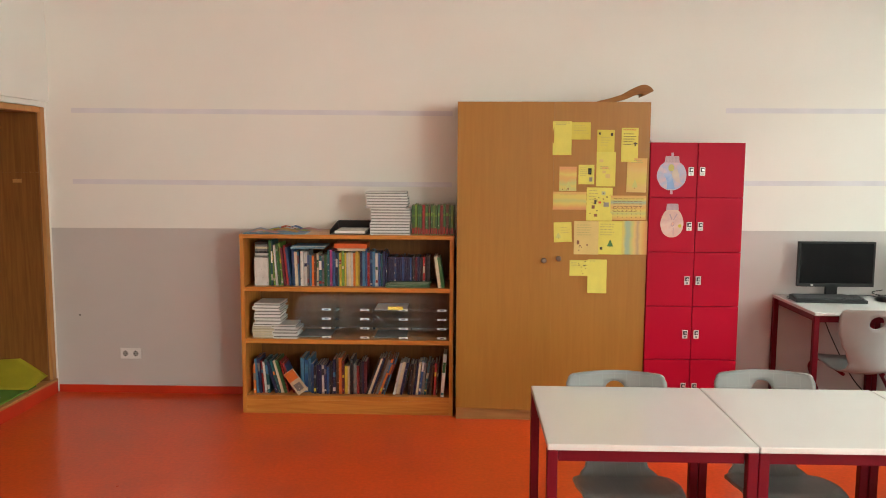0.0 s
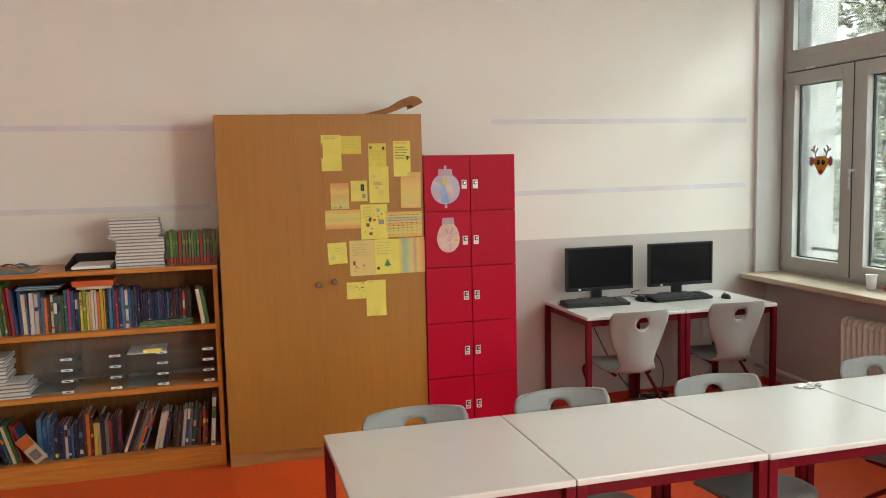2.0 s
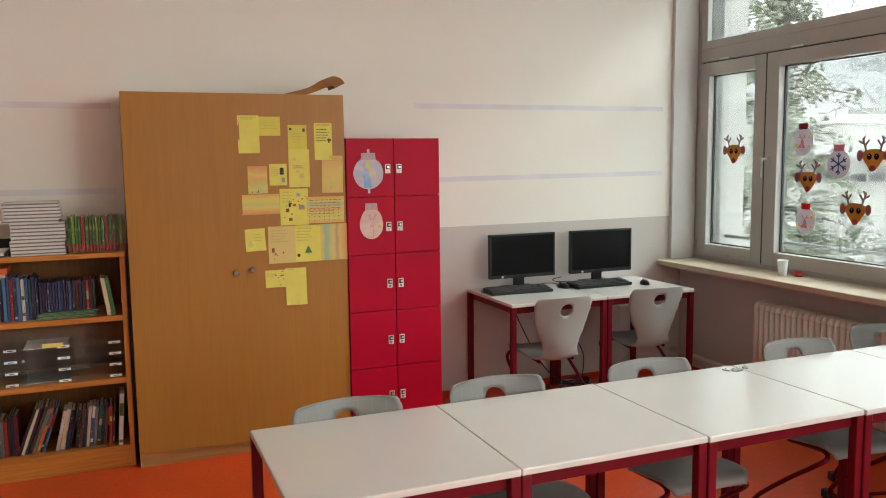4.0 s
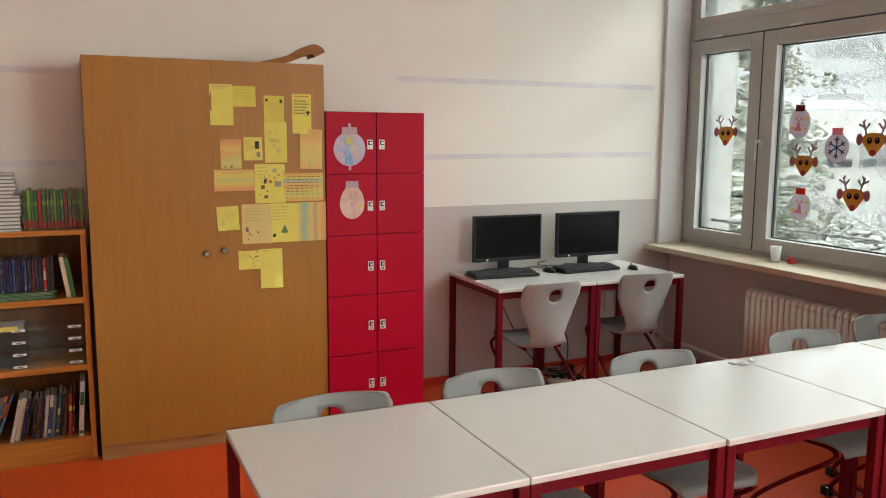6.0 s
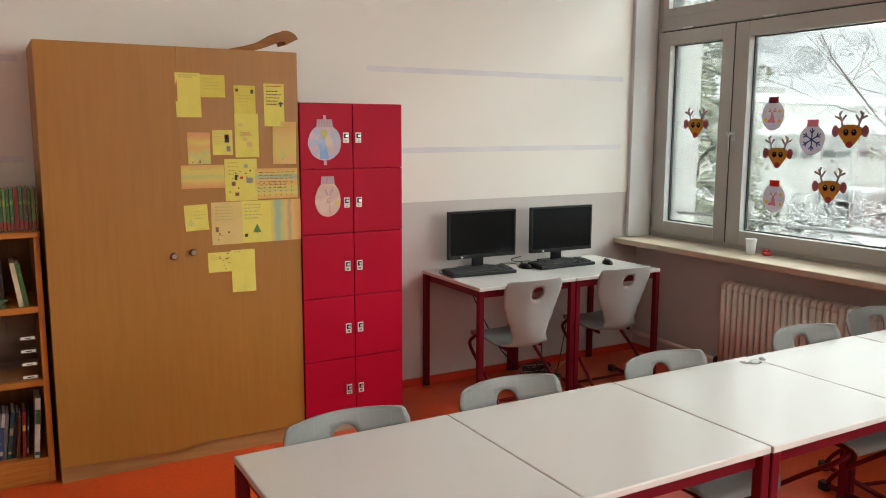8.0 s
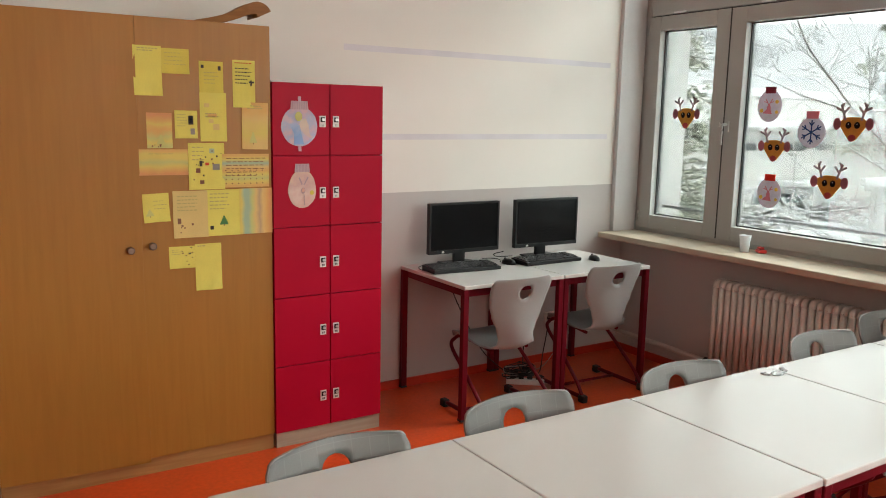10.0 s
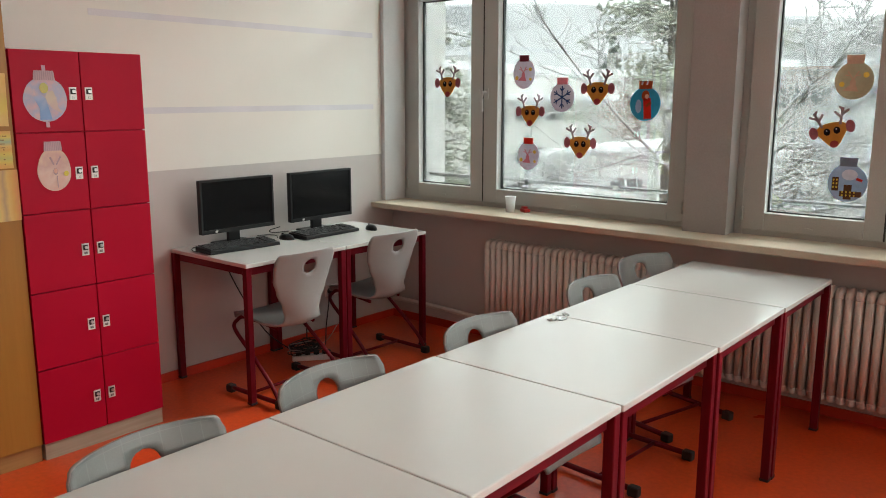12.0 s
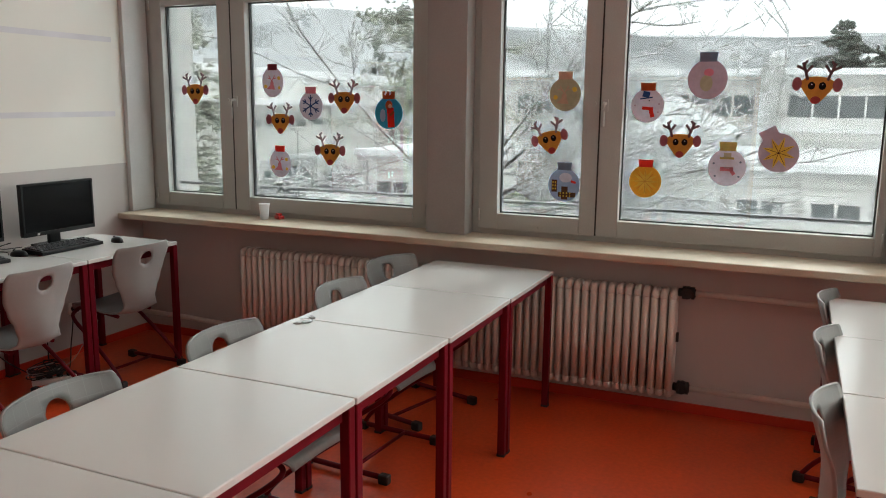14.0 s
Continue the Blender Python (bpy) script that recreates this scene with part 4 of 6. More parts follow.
G = {k: glow_paper("craft_" + k, c, kp) for k, c, kp in (
    ("white", (0.66, 0.68, 0.78), 0.92), ("lilac", (0.46, 0.4, 0.48), 0.93), ("dull", (0.44, 0.43, 0.3), 0.93), ("orange", (0.7, 0.4, 0.05), 0.9), ("fox", (0.52, 0.24, 0.05), 0.95),
    ("blue", (0.05, 0.32, 0.52), 0.95), ("navy", (0.03, 0.07, 0.2), 0.98), ("red", (0.6, 0.03, 0.02), 0.97), ("rust", (0.3, 0.06, 0.02), 0.98), ("maroon", (0.14, 0.02, 0.03), 0.98), ("pink", (0.62, 0.22, 0.28), 0.96),
    ("antler", (0.26, 0.2, 0.21), 0.96), ("antler_d", (0.1, 0.05, 0.05), 0.98), ("ear", (0.28, 0.1, 0.12), 0.97), ("nose", (0.3, 0.05, 0.05), 0.97), ("black", (0.012, 0.01, 0.01), 1.0),
    ("yellow", (0.7, 0.5, 0.08), 0.95), ("ice", (0.35, 0.48, 0.68), 0.94), ("brown", (0.1, 0.05, 0.03), 0.98), ("slate", (0.16, 0.2, 0.28), 0.97), ("skin", (0.55, 0.38, 0.28), 0.95), ("straw", (0.5, 0.43, 0.14), 0.95))}
GLX = GX - 0.0055


def disc(bm, cy, cz, ry, rz, x, n=28, thick=0.0012, rag=0.0):
    a = [(cy + ry * math.cos(2 * math.pi * k / n) * (1 + rag * math.sin(5 * k)), cz + rz * math.sin(2 * math.pi * k / n)) for k in range(n)]
    slab(bm, a, x, thick)


def slab(bm, pts, x, thick=0.0012):
    """A flat cut-out in the y-z plane with a little thickness; faces towards the room (-x)."""
    f = [bm.verts.new((x - thick, -y, z)) for y, z in pts]
    b = [bm.verts.new((x, -y, z)) for y, z in pts]
    bm.faces.new(f), bm.faces.new(b[::-1])
    n = len(pts)
    for k in range(n):
        bm.faces.new((f[k], b[k], b[(k + 1) % n], f[(k + 1) % n]))


def strip(bm, p, q, w, x, thick=0.0012):
    d = Vector((q[0] - p[0], q[1] - p[1])).normalized()
    n = Vector((-d.y, d.x)) * w / 2
    slab(bm, [(p[0] + n.x, p[1] + n.y), (p[0] - n.x, p[1] - n.y), (q[0] - n.x, q[1] - n.y), (q[0] + n.x, q[1] + n.y)], x, thick)


def bauble(y, z, w, body, cap, label, deco=(), tilt=0.0, ry=1.0):
    """A round cut-out with a cap; deco: (kind, colour, numbers in radii)."""
    r = w / 2
    ob = holder("paper_bauble", label, "paper ornament", "ornaments on the windows", at=pose(GLX, y, z, tilt, 0, 0))
    bm = bmesh.new()
    disc(bm, 0, 0, r, r * 1.03 * ry, 0)
    part("disc", bm, G[body], ob)
    bm = bmesh.new()
    slab(bm, [(-0.42 * r, 0.9 * r), (0.42 * r, 0.9 * r), (0.46 * r, 1.38 * r), (-0.46 * r, 1.38 * r)], -0.0013)
    part("cap", bm, G[cap], ob)
    for kind, c, *v in deco:
        bm = bmesh.new()
        x = -0.0026 - (v[-1] if kind.endswith("+") else 0)
        if kind.startswith("dot"):
            disc(bm, v[0] * r, v[1] * r, v[2] * r, v[3] * r, x, 14)
        elif kind.startswith("line"):
            strip(bm, (v[0] * r, v[1] * r), (v[2] * r, v[3] * r), v[4] * r, x)
        elif kind == "flake":
            for k in range(6):
                a = math.pi * k / 3 + math.pi / 6
                c1, s1 = math.cos(a), math.sin(a)
                strip(bm, (0, 0), (0.8 * r * c1, 0.8 * r * s1), 0.09 * r, x - 0.0002 * k)
                for da in (-0.7, 0.7):
                    strip(bm, (0.45 * r * c1, 0.45 * r * s1), (0.45 * r * c1 + 0.28 * r * math.cos(a + da), 0.45 * r * s1 + 0.28 * r * math.sin(a + da)), 0.08 * r, x - 0.0015 - 0.0002 * k)
        elif kind == "star":
            pts = [((0.85 if k % 2 == 0 else 0.38) * r * math.cos(math.pi * k / v[0]), (0.85 if k % 2 == 0 else 0.38) * r * math.sin(math.pi * k / v[0])) for k in range(2 * v[0])]
            slab(bm, pts, x)
        elif kind == "rays":
            for k in range(4):
                a = math.pi * k / 4
                strip(bm, (-0.7 * r * math.cos(a), -0.7 * r * math.sin(a)), (0.7 * r * math.cos(a), 0.7 * r * math.sin(a)), 0.025 * r, x - 0.0014)
        elif kind == "stag":
            disc(bm, -0.05 * r, -0.15 * r, 0.16 * r, 0.24 * r, x, 12)
            slab(bm, [(-0.55 * r, -0.55 * r), (0.25 * r, -0.6 * r), (0.1 * r, -0.2 * r), (-0.2 * r, -0.25 * r)], x - 0.0013)
            for sy in (-1, 1):
                strip(bm, (-0.05 * r, 0.05 * r), (-0.05 * r + sy * 0.28 * r, 0.5 * r), 0.07 * r, x - 0.0013)
                strip(bm, (-0.05 * r + sy * 0.15 * r, 0.25 * r), (-0.05 * r + sy * 0.4 * r, 0.3 * r), 0.06 * r, x - 0.0016)
        part("decoration", bm, G[c], ob)
    return ob


def reindeer(y, z, w, label, antler="antler", tilt=0.0, ear="ear"):
    s = w
    ob = holder("paper_reindeer", label, "paper ornament", "ornaments on the windows", at=pose(GLX, y, z, tilt, 0, 0))
    bm = bmesh.new()
    pts = smooth_line([(-0.32 * s, 0.13 * s, 0), (-0.2 * s, 0.2 * s, 0), (0, 0.22 * s, 0), (0.2 * s, 0.2 * s, 0), (0.32 * s, 0.13 * s, 0), (0.33 * s, 0.0, 0), (0.24 * s, -0.14 * s, 0), (0.1 * s, -0.32 * s, 0), (0, -0.37 * s, 0), (-0.1 * s, -0.32 * s, 0), (-0.24 * s, -0.14 * s, 0), (-0.33 * s, 0.0, 0), (-0.32 * s, 0.12 * s, 0)], 4)[:-1]
    slab(bm, [(p.x, p.y) for p in pts], 0)
    part("head", bm, G["fox"], ob)
    for sy in (-1, 1):
        bm = bmesh.new()
        disc(bm, sy * 0.41 * s, 0.05 * s, 0.1 * s, 0.15 * s, -0.0014, 14)
        part("ear", bm, G[ear], ob)
        bm = bmesh.new()
        b0 = (sy * 0.2 * s, 0.14 * s)
        strip(bm, b0, (sy * 0.33 * s, 0.52 * s), 0.06 * s, -0.0016)
        strip(bm, (sy * 0.25 * s, 0.3 * s), (sy * 0.13 * s, 0.46 * s), 0.055 * s, -0.003)
        strip(bm, (sy * 0.28 * s, 0.36 * s), (sy * 0.45 * s, 0.44 * s), 0.055 * s, -0.0035)
        strip(bm, (sy * 0.31 * s, 0.46 * s), (sy * 0.25 * s, 0.56 * s), 0.05 * s, -0.004)
        part("antler", bm, G[antler], ob)
        bm = bmesh.new()
        disc(bm, sy * 0.11 * s, 0.02 * s, 0.075 * s, 0.085 * s, -0.003, 14)
        eye = part("eye", bm, G["black"], ob)
        bm = bmesh.new()
        disc(bm, sy * 0.11 * s, 0.05 * s, 0.013 * s, 0.013 * s, -0.0045, 8)
        part("glint", bm, G["white"], eye)
    bm = bmesh.new()
    disc(bm, 0, -0.29 * s, 0.1 * s, 0.085 * s, -0.003, 14)
    part("nose", bm, G["nose"], ob)
    return ob


RD = "orange-brown paper reindeer head stuck on the window pane"
reindeer(5.459, 1.700, 0.225, RD)
reindeer(4.766, 1.512, 0.218, RD)
reindeer(4.281, 1.653, 0.228, RD)
reindeer(4.390, 1.322, 0.226, RD)
reindeer(2.934, 1.440, 0.215, RD, tilt=-14)
reindeer(2.215, 1.442, 0.21, "orange paper reindeer with dark antlers on the window", "antler_d")
reindeer(1.574, 1.737, 0.225, "large orange paper reindeer with dark antlers on window", "antler_d", tilt=2)
yd = [("dot", "yellow", 0.6, 0.3, 0.14, 0.14), ("dot", "yellow", -0.65, -0.35, 0.15, 0.15), ("dot", "yellow", 0.62, -0.45, 0.12, 0.12), ("stag", "pink")]
bauble(4.819, 1.765, 0.165, "white", "maroon", "white paper bauble with stag and maroon cap on window", yd, ry=1.15)
bauble(4.528, 1.613, 0.175, "white", "pink", "white paper bauble with blue snowflake on the window", [("flake", "navy")])
bauble(3.965, 1.575, 0.19, "blue", "rust", "blue paper bauble with a red-robed figure on the window", [("line", "red", 0.12, 0.35, 0.2, -0.9, 0.5), ("dot", "rust", 0.02, 0.5, 0.26, 0.32), ("dot+", "ice", -0.42, -0.15, 0.2, 0.42, 0.0014), ("line+", "rust", 0.4, 0.1, 0.1, -0.15, 0.16, 0.0022), ("dot+", "skin", 0.12, 0.45, 0.13, 0.14, 0.0028), ("line+", "white", -0.25, 1.15, -0.15, 1.4, 0.1, 0.002), ("line+", "white", 0.1, 1.15, 0.15, 1.4, 0.1, 0.002)])
bauble(4.774, 1.238, 0.165, "white", "red", "white paper bauble with stag and red cap on window", yd, ry=1.1)
bauble(2.854, 1.695, 0.18, "dull", "skin", "faded olive paper bauble with a stag on window", [("dot", "yellow", 0.6, 0.3, 0.15, 0.15), ("dot", "yellow", -0.6, -0.2, 0.14, 0.14), ("stag", "skin")])
bauble(2.842, 1.187, 0.185, "ice", "slate", "pale blue paper bauble with brown houses on window", [("line", "brown", -0.6, 0.3, -0.6, -0.45, 0.34), ("line", "brown", 0.05, -0.1, 0.05, -0.9, 0.4), ("line", "brown", -0.35, -0.6, 0.75, -0.6, 0.3), ("dot+", "white", 0.1, 0.45, 0.4, 0.3, 0.0014), ("line+", "red", 0.45, 0.25, 0.75, 0.15, 0.14, 0.003)] + [("dot+", "yellow", -0.68 + 0.16 * i, 0.15 - 0.2 * j, 0.045, 0.06, 0.003) for i in range(2) for j in range(3)] + [("dot+", "yellow", -0.2 + 0.2 * i, -0.5 - 0.18 * j, 0.045, 0.06, 0.003) for i in range(4) for j in range(2)])
snow = [("dot", "white", -0.05, 0.2, 0.38, 0.3), ("dot+", "black", 0.1, 0.3, 0.04, 0.04, 0.003), ("line+", "red", -0.3, -0.15, 0.35, -0.2, 0.2, 0.0015), ("line+", "red", 0.2, -0.2, 0.35, -0.7, 0.24, 0.003), ("line+", "navy", -0.45, 0.4, 0.3, 0.5, 0.08, 0.003), ("line+", "navy", -0.12, 0.5, -0.05, 0.85, 0.42, 0.0045)]
bauble(2.397, 1.637, 0.175, "white", "rust", "white paper bauble with snowman and rust cap on window", snow + [("dot", "lilac", 0.7, 0.1, 0.06, 0.06), ("dot", "lilac", -0.75, 0.0, 0.06, 0.06), ("dot", "lilac", 0.65, -0.4, 0.06, 0.06)])
bauble(2.096, 1.775, 0.20, "lilac", "slate", "faded lilac paper bauble with slate cap on window", [("dot", "dull", -0.05, -0.2, 0.32, 0.42), ("dot", "pink", 0.05, 0.35, 0.25, 0.2)])
bauble(2.388, 1.228, 0.172, "orange", "red", "orange paper bauble with star rays on the window", [("star", "yellow", 12), ("rays", "fox")])
bauble(1.970, 1.322, 0.19, "white", "straw", "white paper bauble with snowman and straw cap on window", [("dot", "white", 0.0, 0.2, 0.32, 0.28), ("line", "straw", -0.4, 0.5, 0.35, 0.5, 0.12), ("line", "dull", 0.0, 0.5, 0.0, 0.8, 0.4), ("line", "pink", -0.35, -0.1, 0.35, -0.1, 0.22), ("line", "pink", 0.2, -0.1, 0.4, -0.4, 0.2), ("dot", "slate", 0.7, 0.3, 0.06, 0.06), ("dot", "slate", -0.7, 0.2, 0.06, 0.06), ("dot", "slate", 0.65, -0.5, 0.06, 0.06), ("dot", "slate", -0.6, -0.5, 0.06, 0.06)])
bauble(1.724, 1.405, 0.195, "lilac", "lilac", "lilac paper bauble with yellow star on the window", [("star", "yellow", 8), ("rays", "brown")], tilt=-28)

# two painted baubles on the locker doors
PAP["cap_pale"] = mat("paper_cap_pale", (0.56, 0.42, 0.47), 0.85, var=0.06, scale=14)
PAP["cap_rib"] = mat("paper_cap_rib", (0.42, 0.32, 0.37), 0.85, var=0.05)
PAP["angel_blue"] = wash("crayon_angel_blue", ((0.26, 0.42, 0.7), (0.4, 0.52, 0.72), (0.5, 0.5, 0.68)), 2, 0.12, 0.6, 30)
PAP["angel_wing"] = wash("crayon_angel_wing", ((0.62, 0.5, 0.48), (0.66, 0.58, 0.5), (0.6, 0.54, 0.46)), 2, 0.1, 0.6, 30)


def locker_bauble(x, z, rx, rz, base, label, egg, figures, tape):
    """A painted cut-out with a ribbed cap; figures: (colour, outline in radii), towards the right first."""
    ob = holder("paper_bauble", label, "paper ornament", "ornaments on the lockers", at=pose(x, 5.3385, z, 0, 0, 90))
    bm = bmesh.new()
    pts = []
    for k in range(36):
        a = 2 * math.pi * k / 36
        c, s_ = math.cos(a), math.sin(a)
        pts.append((rx * c * (1 - egg * (0.5 + 0.5 * s_)) * (1 + 0.012 * math.sin(5 * k)), rz * s_))
    slab(bm, pts, 0)
    part("disc", bm, PAP[base], ob)
    bm = bmesh.new()
    slab(bm, [(-0.5 * rx, 0.84 * rz), (0.5 * rx, 0.84 * rz), (0.45 * rx, 1.27 * rz), (-0.45 * rx, 1.27 * rz)], -0.0013)
    cp = part("cap", bm, PAP["cap_pale"], ob)
    bm = bmesh.new()
    for k in range(9):
        yy = (-0.4 + 0.1 * k) * rx
        strip(bm, (yy, 0.86 * rz), (yy * 0.95, 1.24 * rz), 0.0028, -0.0027, 0.0004)
    part("rib", bm, PAP["cap_rib"], cp)
    for k, (c, outline) in enumerate(figures):
        bm = bmesh.new()
        slab(bm, [(u * rx, v * rz) for u, v in outline], -0.0014 - 0.0008 * k, 0.0005)
        part("painting", bm, PAP[c], ob)
    for v0, v1 in tape:
        bm = bmesh.new()
        slab(bm, [(-0.07 * rx, v0 * rz), (0.1 * rx, v0 * rz), (0.09 * rx, v1 * rz), (-0.08 * rx, v1 * rz)], -0.002, 0.0004)
        part("tape", bm, PAP["lilac"], ob)
    return ob


def oval(u, v, ru, rv, n=14):
    return [(u + ru * math.cos(2 * math.pi * k / n), v + rv * math.sin(2 * math.pi * k / n)) for k in range(n)]


locker_bauble(1.435, 1.597, 0.092, 0.094, "wash_bauble", "pink painted paper bauble with blue angel on the locker", 0.0,
              [("angel_blue", [(-0.55, 0.1), (-0.2, 0.2), (0.0, 0.05), (0.12, -0.4), (0.25, -0.9), (-0.32, -0.92), (-0.3, -0.4)]),
               ("angel_wing", [(-0.02, 0.1), (0.1, 0.35), (0.35, 0.4), (0.5, 0.05), (0.55, -0.35), (0.72, -0.62), (0.3, -0.42), (0.1, -0.2)]),
               ("lime", oval(-0.05, 0.5, 0.2, 0.24))], ((1.27, 1.5), (-1.25, -1.0)))
locker_bauble(1.447, 1.30, 0.078, 0.094, "wash_pink", "salmon pink drawn paper bauble on the locker", 0.16,
              [("cap_rib", [(-0.25, 0.55), (-0.05, 0.2), (0.02, 0.22), (-0.15, 0.58)]), ("cap_rib", [(0.35, 0.6), (0.08, 0.2), (0.14, 0.18), (0.42, 0.56)]),
               ("cap_rib", oval(0.05, -0.1, 0.13, 0.16)), ("salmon", oval(0.05, -0.08, 0.1, 0.12)), ("cap_rib", [(0.08, -0.3), (0.12, -0.3), (0.14, -0.85), (0.09, -0.85)]),
               ("yellow_b", oval(0.62, -0.22, 0.14, 0.12))], ())

# ---- computers ----
DZ = 0.768


def monitor(x0, x1, z0, z1, y):
    cx = (x0 + x1) / 2
    m = holder("computer_monitor", "black flat computer monitor, switched off, on the desk", "monitor", "monitors", at=pose(cx, y, 0))
    w, t = (x1 - x0) / 2, 0.012
    part("housing", boxes((-w, w, 0.004, 0.03, z0, z1), (-w * 0.6, w * 0.6, 0.03, 0.055, z0 + 0.06, z1 - 0.06), bevel=0.003), M["black_plastic"], m)
    part("bezel", boxes((-w, w, -0.004, 0.004, z0, z0 + 0.022), (-w, w, -0.004, 0.004, z1 - t, z1), (-w, -w + t, -0.004, 0.004, z0 + 0.022, z1 - t), (w - t, w, -0.004, 0.004, z0 + 0.022, z1 - t)), M["black_plastic"], m)
    part("screen", boxes((-w + t, w - t, 0.0, 0.005, z0 + 0.022, z1 - t)), M["screen"], m)
    part("badge", boxes((-w * 0.62 - 0.008, -w * 0.62 + 0.008, -0.0048, -0.004, z0 + 0.005, z0 + 0.017)), M["white_plastic"], m)
    bm = bmesh.new()
    box(bm, -0.04, 0.04, 0.05, 0.075, DZ + 0.01, z0 + 0.12, bevel=0.004)
    part("neck", bm, M["black_plastic"], m)
    part("base", boxes((-0.115, 0.115, -0.03, 0.13, DZ, DZ + 0.012), bevel=0.005), M["black_plastic"], m)
    return m


monitor(2.392, 2.90, 0.848, 1.153, 5.69)
monitor(3.03, 3.545, 0.845, 1.153, 5.69)


def keyboard(x, y, r):
    k = holder("keyboard", "black computer keyboard lying on the desk", "keyboard", "keyboards", at=pose(x, y, DZ, 0, 0, r))
    bm = bmesh.new()
    box(bm, -0.225, 0.225, -0.08, 0.08, 0.002, 0.022, bevel=0.004)
    for v in bm.verts:
        v.co.z += 0.012 * max(0, (v.co.y + 0.08) / 0.16) * (1 if v.co.z > 0.01 else 0)
    part("case", bm, M["black_plastic"], k)
    bm = bmesh.new()
    for j in range(6):
        yy = -0.062 + 0.0215 * j + (0.006 if j == 5 else 0)
        x0 = -0.213
        while x0 < 0.2:
            wk = 0.1 if j == 0 and -0.12 < x0 < -0.04 else 0.0155
            if not (0.075 < x0 < 0.083 or 0.138 < x0 < 0.146):
                zz = 0.021 + 0.012 * (yy + 0.08) / 0.16
                box(bm, x0, x0 + wk, yy, yy + 0.0165, zz, zz + 0.008)
            x0 += wk + 0.0032
    tagged(part("keys", bm, M["key"], k), kind="stuff")
    return k


M["key"] = mat("black_key_plastic", (0.045, 0.045, 0.047), 0.4, spec=0.3, bump=0.05)
keyboard(2.545, 5.565, -4)
keyboard(3.185, 5.555, 1.5)


def mouse(x, y, r):
    m = holder("computer_mouse", "small black computer mouse on the desk", "mouse", "computer mice", at=pose(x, y, DZ, 0, 0, r))
    bm = bmesh.new()
    bmesh.ops.create_uvsphere(bm, u_segments=18, v_segments=10, radius=1)
    for v in bm.verts:
        v.co = Vector((v.co.x * 0.03, v.co.y * 0.055, max(0, v.co.z) ** 0.7 * 0.034))
    for f in bm.faces:
        f.smooth = True
    part("body", bm, M["black_plastic"], m)
    bm = bmesh.new()
    rod(bm, (-0.004, 0.03, 0.03), (0.004, 0.03, 0.03), 0.007, 10)
    part("wheel", bm, M["black_rubber"], m)


mouse(2.918, 5.60, 10)
mouse(3.51, 5.47, -15)


def cable(pts, r, m, label="black cable hanging behind the computer desk"):
    bm = bmesh.new()
    tube(bm, smooth_line(pts, 6), r, 6)
    return thing("cable", bm, M[m], label, "cable", "cables under the desk")


M["white_cable"] = mat("white_cable", (0.4, 0.37, 0.34), 0.5)
cable([(2.36, 5.6, DZ + 0.004), (2.32, 5.66, DZ + 0.004), (2.38, 5.76, DZ + 0.004), (2.55, 5.8, DZ + 0.006)], 0.0025, "black_rubber", "thin black keyboard cable on the desk")
cable([(2.90, 5.66, DZ + 0.004), (2.95, 5.74, DZ + 0.004), (2.93, 5.8, DZ + 0.004), (2.87, 5.82, DZ + 0.004)], 0.0025, "black_rubber", "thin black mouse cable on the desk")
cable([(3.0, 5.76, DZ + 0.05), (2.95, 5.8, DZ + 0.03), (3.0, 5.83, DZ + 0.006), (3.1, 5.8, DZ + 0.006)], 0.003, "black_rubber", "black monitor cable looping behind the screen")
cable([(3.0, 5.855, 0.74), (3.03, 5.83, 0.5), (3.2, 5.8, 0.25), (3.14, 5.7, 0.06), (3.06, 5.58, 0.05)], 0.004, "black_rubber")
cable([(2.6, 5.84, 0.74), (2.68, 5.8, 0.5), (2.82, 5.72, 0.2), (2.95, 5.6, 0.05)], 0.004, "black_rubber")
cable([(3.47, 5.845, 0.31), (3.42, 5.8, 0.22), (3.36, 5.76, 0.1), (3.2, 5.6, 0.03), (3.08, 5.54, 0.05)], 0.004, "black_rubber", "black power cable running to the power strip")
cable([(3.55, 5.845, 0.31), (3.6, 5.78, 0.2), (3.44, 5.72, 0.12), (3.3, 5.7, 0.02), (3.1, 5.66, 0.03)], 0.003, "white_cable", "white cable hanging from the wall socket")
rng = random.Random(5)
for k in range(7):
    pts = [(3.0 + 0.13 * math.cos(a * 1.1 + k) * rng.uniform(0.6, 1), 5.56 + 0.1 * math.sin(a * 1.1 + k) * rng.uniform(0.6, 1), 0.05 + 0.03 * rng.random() + 0.006 * k) for a in range(8)]
    pts = [(3.03, 5.55, 0.052)] + pts + [(3.0 + 0.05 * k / 7, 5.58, 0.052)]
    cable(pts, 0.0035, "white_cable" if k == 3 else "black_rubber", "tangled cable lying on the power strip")
ps = thing("power_strip", boxes((-0.12, 0.12, -0.022, 0.022, 0, 0.036), bevel=0.006), M["white_plastic"], "white power strip on the floor below the desk", "power strip", at=pose(3.02, 5.52, 0, 0, 0, -38))
for k in range(4):
    bm = bmesh.new()
    rod(bm, (-0.08 + 0.054 * k, 0, 0.0365), (-0.08 + 0.054 * k, 0, 0.05), 0.018, 10)
    part("plug", bm, M["black_rubber"], ps)
bm = bmesh.new()
rod(bm, (3.475, YN - 0.013, 0.308), (3.475, YN - 0.05, 0.308), 0.019, 12)
thing("power_plug", bm, M["black_rubber"], "black plug in the double wall socket", "plug")

